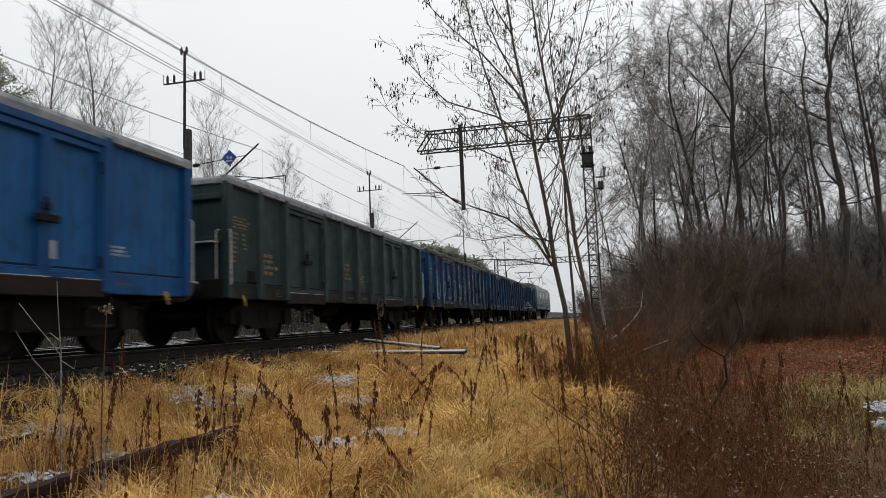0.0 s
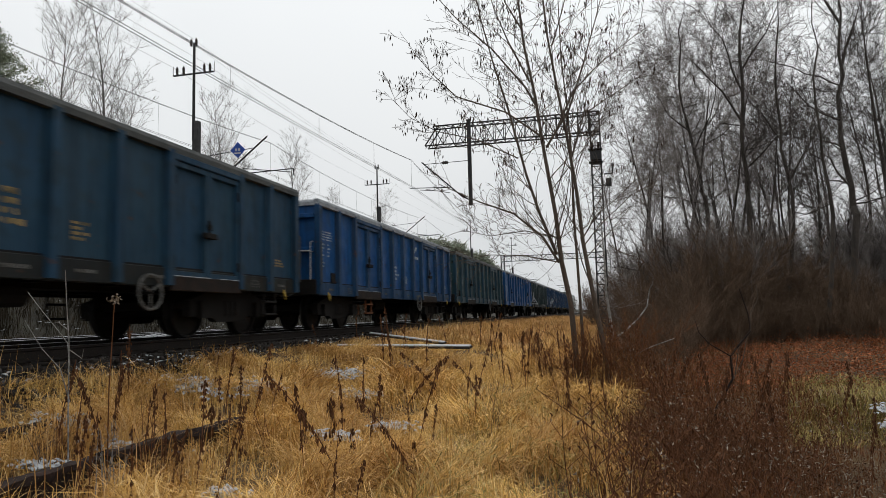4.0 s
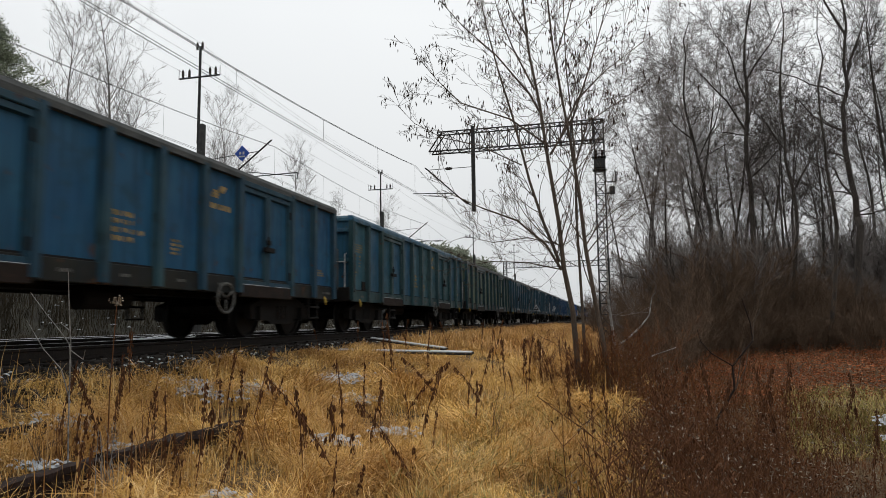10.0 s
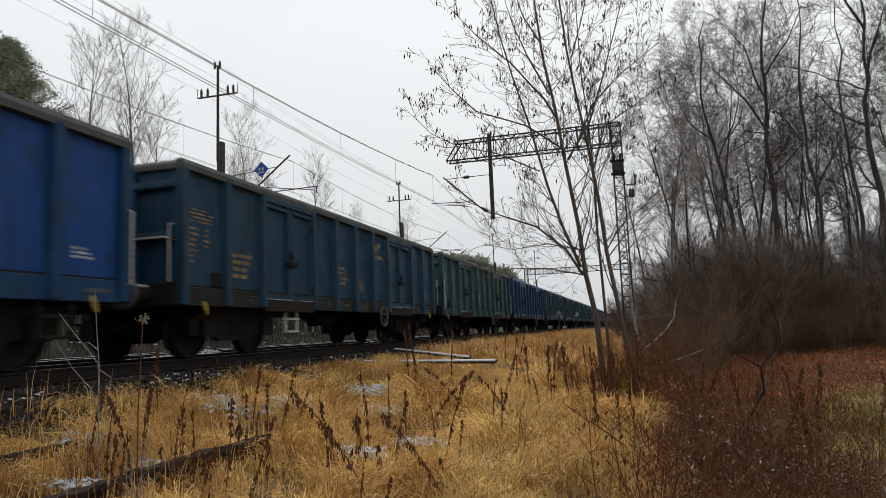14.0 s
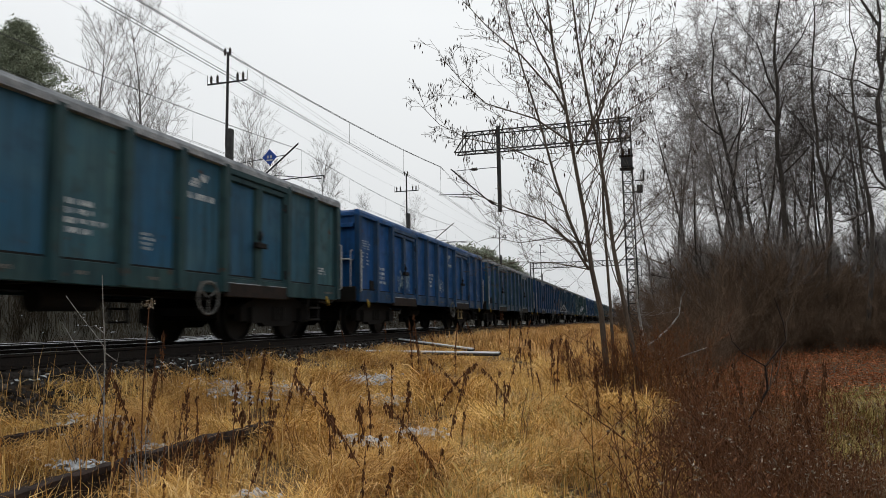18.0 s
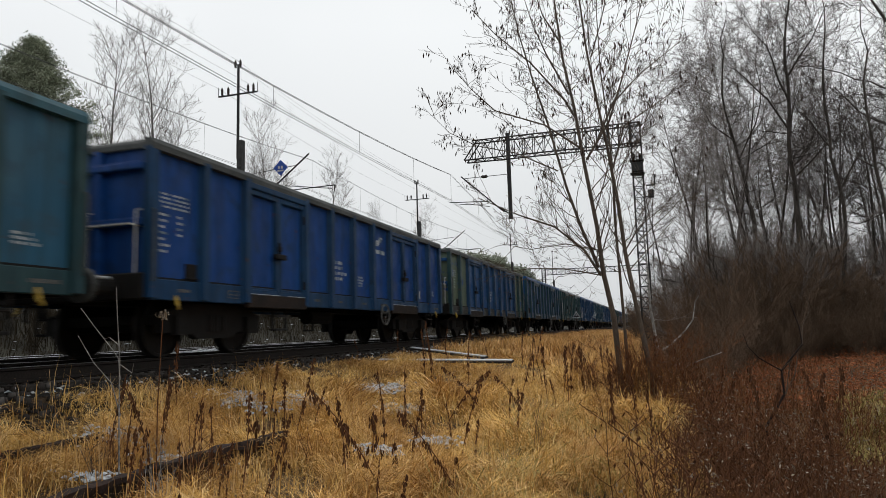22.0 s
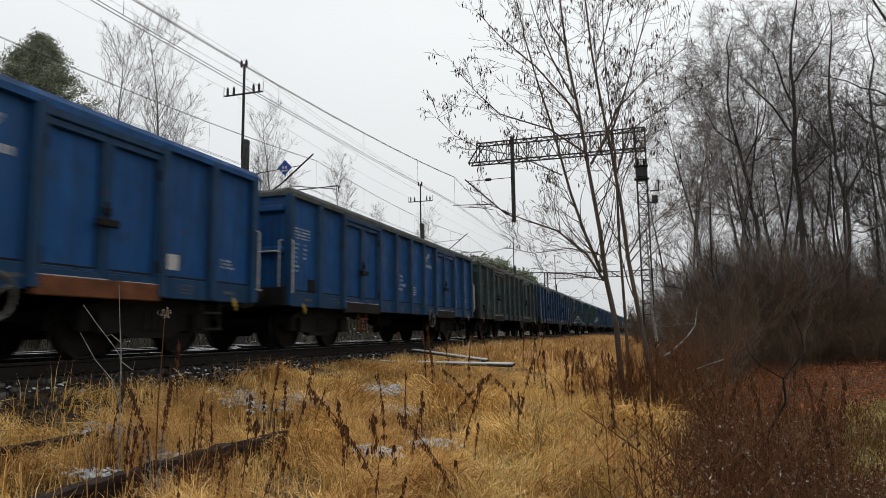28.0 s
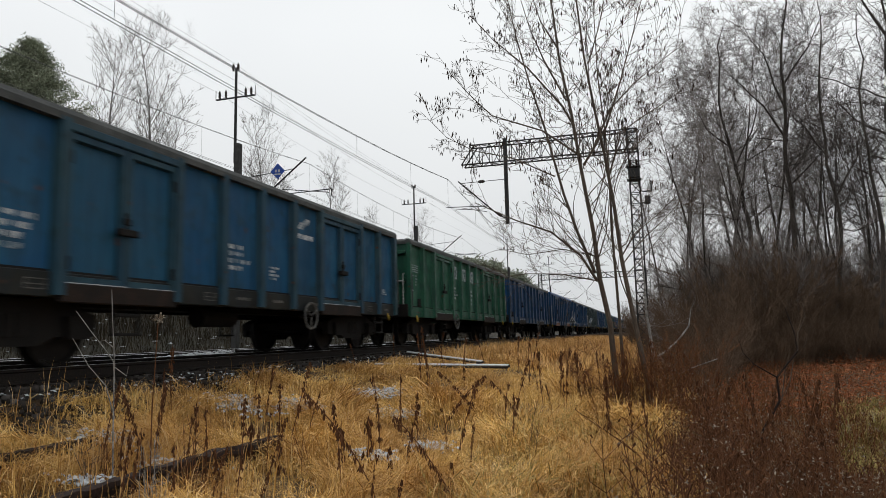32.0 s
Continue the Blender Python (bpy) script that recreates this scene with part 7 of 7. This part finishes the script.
def pale_stalks():
    g = float(land(-3.85, 4.2))
    t = thing("bare_stalk", "pale grey forked leafless stalk standing in the grass", "stalk")
    part("stem", hose("stem", [(-3.82, 4.2, g - 0.05), (-3.84, 4.2, -0.36), (-3.85, 4.2, 0.14), (-3.88, 4.2, 0.43), (-3.9, 4.2, 0.68)], 0.0065, 0.003, 5), M_BIRCH, t)
    for pts in ([(-3.84, 4.2, -0.02), (-3.86, 4.2, 0.14), (-3.93, 4.2, 0.22), (-4.09, 4.2, 0.38), (-4.23, 4.2, 0.53)], [(-3.83, 4.2, -0.28), (-3.92, 4.2, -0.04), (-4.09, 4.2, 0.11), (-4.25, 4.2, 0.32)], [(-3.85, 4.2, 0.1), (-3.78, 4.25, 0.03), (-3.74, 4.22, 0.1)], [(-3.86, 4.2, 0.24), (-3.95, 4.2, 0.3), (-4.0, 4.2, 0.29)]):
        part("side_shoot", hose("side_shoot", pts, 0.0045, 0.0022, 5), M_BIRCH, t)
    nr = np.random.default_rng(2)
    u = thing("umbel_flower", "withered stalk with a pale fluffy flower head", "flower")
    part("stem", hose("stem", [(-3.5, 4.2, float(land(-3.5, 4.2)) - 0.05), (-3.5, 4.2, -0.2), (-3.47, 4.2, 0.42)], 0.006, 0.003, 5), M_WEED, u)
    pts = np.array([(-3.46, 4.2, 0.45)]) + nr.normal(0, 1, (26, 3)) * np.array([0.022, 0.02, 0.012])
    tagged(part("flower_head", leaves("flower_head", pts, 0.018, nr, 0.0, 2, 0.6), M_FLUFF, u, label="pale seed fluff"), kind="stuff")


pale_stalks()


def dry_clump(x, y, stems, tall, lean, mat, seed):
    """A bunch of thin dry stems from one root."""
    rng = random.Random(seed)
    t = thing("dry_stalks", "clump of thin dry grey stems standing in the straw", "stalk", group="dry stalk clumps")
    for i in range(stems):
        h = tall * rng.uniform(0.55, 1.0)
        p, d, pts = Vector((x + rng.gauss(0, 0.025), y + rng.gauss(0, 0.03), float(land(x, y)) - 0.03)), Vector((rng.gauss(lean, 0.10), rng.gauss(0, 0.08), 1)).normalized(), []
        for k in range(6):
            pts.append(tuple(p))
            p = p + d * h / 5
            d = (d + Vector((rng.gauss(0, 0.07), rng.gauss(0, 0.05), 0))).normalized()
        stem = part("stem", hose("stem", pts, 0.004, 0.0016, 5), mat, t)
        for k in (2, 3, 4):
            if rng.random() < 0.55:
                q = Vector(pts[k])
                part("side_shoot", hose("side_shoot", [tuple(q), tuple(q + Vector((rng.gauss(0, 0.05), rng.gauss(0, 0.04), 0.06))), tuple(q + Vector((rng.gauss(0, 0.09), rng.gauss(0, 0.06), 0.13)))], 0.0022, 0.001, 4), mat, stem)


for i, row in enumerate(CLUMPS):
    dry_clump(*row, 200 + i)


# ---- boards, old rails, snow ----
def laid_board(a, b, width, thick, label):
    a, b = Vector(a), Vector(b)
    d = b - a
    t = thing("board", label, "board", Matrix.Translation((a + b) / 2) @ d.to_track_quat("X", "Z").to_matrix().to_4x4() @ pose(0, 0, 0, 14), "boards on the bank")
    n = d.length / 2
    part("timber", bars("timber", [(-n, n, -width / 2, width / 2, -thick, -0.012)], 0.012), M_SLEEP, t, label="dark wet timber")
    part("snow_cover", bars("snow_cover", [(-n + 0.02, n - 0.02, -width / 2 + 0.03, width / 2 - 0.02, -0.014, 0.006)], 0.005), M_PLANK, t, label="thin snow on top")


laid_board((-5.85, 14.0, -0.31), (-2.65, 13.0, -0.32), 0.14, 0.055, "long timber dusted with snow lying on the bank")
laid_board((-6.0, 16.5, -0.12), (-3.45, 14.1, -0.285), 0.12, 0.05, "slanting timber dusted with snow lying on the bank")


def worn_bar(name, outline, length, rng, rough):
    """A rusted bar along y: the outline at many stations, eaten away unevenly, with ragged ends."""
    n, k, vs, fs = max(6, int(length / 0.07)), len(outline), [], []
    for i in range(n + 1):
        y = -length / 2 + length * i / n
        dx, dz = rng.gauss(0, rough * 0.7), rng.gauss(0, rough * 0.5)
        vs += [(a + dx + rng.gauss(0, rough), y + (rng.gauss(0, 0.05) if i in (0, n) else rng.gauss(0, 0.012)), b + dz + rng.gauss(0, rough)) for a, b in outline]
    for i in range(n):
        fs += [(i * k + q, i * k + (q + 1) % k, (i + 1) * k + (q + 1) % k, (i + 1) * k + q) for q in range(k)]
    return mesh_of(name, vs, fs + [tuple(range(k))[::-1], tuple(range(n * k, (n + 1) * k))])


def old_rails():
    """Pieces of two abandoned rails, broken and sunk in the straw."""
    rng = random.Random(17)
    outline = {"rail_head": [(-0.055, -0.05), (0.055, -0.05), (0.052, -0.008), (0.03, 0.0), (-0.03, 0.0), (-0.052, -0.008)], "rail_web": [(-0.022, -0.185), (0.022, -0.185), (0.022, -0.046), (-0.022, -0.046)], "rail_foot": [(-0.105, -0.225), (0.105, -0.225), (0.09, -0.2), (0.025, -0.18), (-0.025, -0.18), (-0.09, -0.2)]}
    for x, y0, y1, z, tilt, turn in ((-3.68, 2.0, 4.32, -0.69, 0.8, 1.0), (-3.64, 4.36, 6.1, -0.665, -0.5, -1.2), (-4.95, 4.0, 5.3, -0.57, 0.0, 0.0)):
        t = thing("rusty_rail", "rotten dark rusty rail half sunk in the straw", "rail", pose(x, (y0 + y1) / 2, z, tilt, 0, turn), "abandoned rails")
        for nm, rows in outline.items():
            part(nm, worn_bar(nm, rows, y1 - y0, rng, 0.007), M_OLD, t)
    nr = np.random.default_rng(71)
    y = nr.uniform(2.2, 6.2, 420)
    x = -3.66 + nr.normal(0, 0.10, 420)
    me = arcs("rail_straw", x, y, np.full(420, 0.42), np.full(420, 0.005), nr, wild=1.5)
    thing("rail_straw", "dry straw blades hanging over the old rail", "grass", kind="stuff", me=me, mat=M_STRAW)


old_rails()


def snow_bits(name, x, y, z, size, rng):
    """Low ragged lumps of snow, joined into one mesh."""
    n, k = len(x), 8
    a = np.linspace(0, 2 * math.pi, k, endpoint=False)[None] + rng.uniform(0, 0.5, (n, k))
    r = size[:, None] * rng.uniform(0.45, 1.1, (n, k))
    q = rng.uniform(0.35, 0.8, (n, 1))
    rim = np.stack([x[:, None] + r * np.cos(a), y[:, None] + r * np.sin(a) * q, z[:, None] - 0.012 + rng.uniform(-0.015, 0.012, (n, k))], -1)
    top = np.stack([x, y, z + 0.2 * size * 0.6], -1)[:, None]
    v = np.concatenate([top, rim], 1).reshape(-1, 3)
    f = np.array([(0, 1 + i, 1 + (i + 1) % k) for i in range(k)])
    return quick_mesh(name, v, (np.arange(n)[:, None, None] * (k + 1) + f).reshape(-1, 3))


def snow_patch(x, y, rx, ry, seed, lift):
    rng = np.random.default_rng(seed)
    n = int(40 + 340 * rx * ry / 0.1)
    px, py = x + rng.normal(0, rx * 0.55, n), y + rng.normal(0, ry * 0.55, n)
    pz = land(px, py) + lift * 0.75 + rng.normal(0, 0.02, n)
    me = snow_bits("snow_patch", px, py, pz, rng.uniform(0.012, 0.045, n), rng)
    return thing("snow_patch", "thin broken patch of melting snow on the flattened grass", "snow", group="patches of snow", me=me, mat=M_SNOW, kind="stuff")


for i, (x, y, rx, ry, lift) in enumerate(((-5.0, 7.6, 0.42, 0.35, 0.2), (-4.5, 8.2, 0.3, 0.3, 0.2), (-4.9, 5.3, 0.2, 0.25, 0.2), (-4.0, 5.2, 0.3, 0.2, 0.18), (-2.6, 6.2, 0.22, 0.18, 0.22), (3.5, 10.2, 0.14, 0.22, 0.27), (3.2, 9.3, 0.10, 0.16, 0.27), (-4.1, 4.3, 0.2, 0.1, 0.16), (-2.6, 4.2, 0.14, 0.1, 0.18), (-3.9, 9.6, 0.3, 0.3, 0.22), (-2.3, 7.0, 0.2, 0.15, 0.25), (-3.3, 8.6, 0.25, 0.2, 0.22))):
    snow_patch(x, y, rx, ry, 90 + i, lift)


def snow_drift(x, y0, y1, z0, z1, seed):
    """A long heap of old snow between the tracks, piled up from the ballast."""
    rng = np.random.default_rng(seed)
    n = int(260 * (y1 - y0))
    u = rng.random(n)
    crest = z0 + (z1 - z0) * u
    side = np.abs(rng.normal(0, 1, n))
    px = x + 0.22 * side * rng.choice((-1, 1), n)
    pz = -0.2 + (crest + 0.2) * np.exp(-0.9 * side) * rng.uniform(0.85, 1.0, n)
    me = snow_bits("snow_drift", px, y0 + (y1 - y0) * u + rng.normal(0, 0.12, n), pz, rng.uniform(0.03, 0.09, n), rng)
    thing("snow_drift", "long low heap of old snow between the tracks", "snow", group="drifts of snow", me=me, mat=M_SNOW, kind="stuff")


for i, row in enumerate(((-10.3, 11.8, 15.0, -0.06, 0.05), (-10.2, 17.5, 19.0, -0.1, -0.06), (-10.2, 22.0, 25.5, -0.09, -0.02), (-10.2, 30.0, 34.0, -0.1, -0.03))):
    snow_drift(*row, 140 + i)


def track_snow():
    """Snow lying between the two tracks and by the sleeper ends."""
    rng = np.random.default_rng(12)
    n = 2600
    y = rng.uniform(4, 50, n)
    y = np.where(np.sin(y * 0.9) + np.sin(y * 2.3 + 1) > rng.uniform(-0.6, 1.4, n), y, rng.uniform(4, 50, n))
    lane = rng.random(n)
    x = np.where(lane < 0.62, rng.normal(-9.8, 0.35, n), np.where(lane < 0.85, rng.normal(-6.25, 0.16, n), rng.normal(-7.8, 0.3, n)))
    z = np.where(x < -6.45, -0.185, -0.195 - 0.5 * np.maximum(0, x + 6.4))
    thing("track_snow", "small remnants of snow on the ballast", "snow", kind="stuff", me=snow_bits("track_snow", x, y, z, rng.uniform(0.015, 0.07, n), rng), mat=M_SNOW)
    n = 420
    x, y = rng.uniform(-21, -14.5, n), rng.uniform(5, 60, n)
    thing("bank_snow", "crumbs of snow on the far bank", "snow", kind="stuff", me=snow_bits("bank_snow", x, y, land(x, y) + 0.1, rng.uniform(0.05, 0.16, n), rng), mat=M_SNOW)


track_snow()


# ---- what moves: the train drawing away along the main line ----
CAR, BODY = 14.04, 6.4
RUN = ((0, 9.08), (1, 20.9), (2, 32.65), (3, 44.5), (3.5, 50.45), (4.5, 62.3), (5.5, 74.18), (6, 80.16), (7, 92.16), (8, 104.2), (9, 116.4), (10, 128.47), (11, 140.55), (12, 152.72), (13, 164.93), (14, 177.04), (14.5, 183.1), (15.5, 195.19), (16.5, 207.29), (17, 213.34), (18, 225.44), (19, 237.54), (20, 249.7), (21, 261.97), (22, 274.22), (23, 286.4), (24, 298.7), (25, 311.1), (25.5, 317.3), (26.5, 329.53), (27.5, 341.8), (28, 347.97), (29, 360.3), (30, 372.55), (31, 384.75), (32, 396.95))


def run_at(t):
    return float(np.interp(t, [r[0] for r in RUN], [r[1] for r in RUN]))


def motions():
    for k, w in WAGONS.items():
        ahead = BODY + 1.62 if k < 1 else 7.2 if k == 1 else BODY  # the second wagon is the longer one
        walk(w, [(t, pose(TRACK_X, s - CAR * k + ahead, 0)) for t, s in RUN])
    walk(LOCO, [(t, pose(TRACK_X, s + CAR * 4 + 10.3, 0)) for t, s in RUN])
    total, first = RUN[-1][1] - RUN[0][1], {}
    steps = int(math.degrees(total / 0.46) / 80) + 1
    times = [32.0 * i / steps for i in range(steps + 1)]
    sets = [o for o in bpy.data.objects if o.name.split(".")[0] == "wheelset"]
    for o in sets:
        place = tuple(round(c, 3) for c in o.matrix_basis.translation)
        if place not in first:
            walk(o, [(t, pose(*place, -math.degrees((run_at(t) - RUN[0][1]) / 0.46) % 360)) for t in times])
            first[place] = o.animation_data
        else:
            o.rotation_mode = "QUATERNION"
            keys = o.animation_data_create()
            keys.action, keys.action_slot = first[place].action, first[place].action_slot


motions()
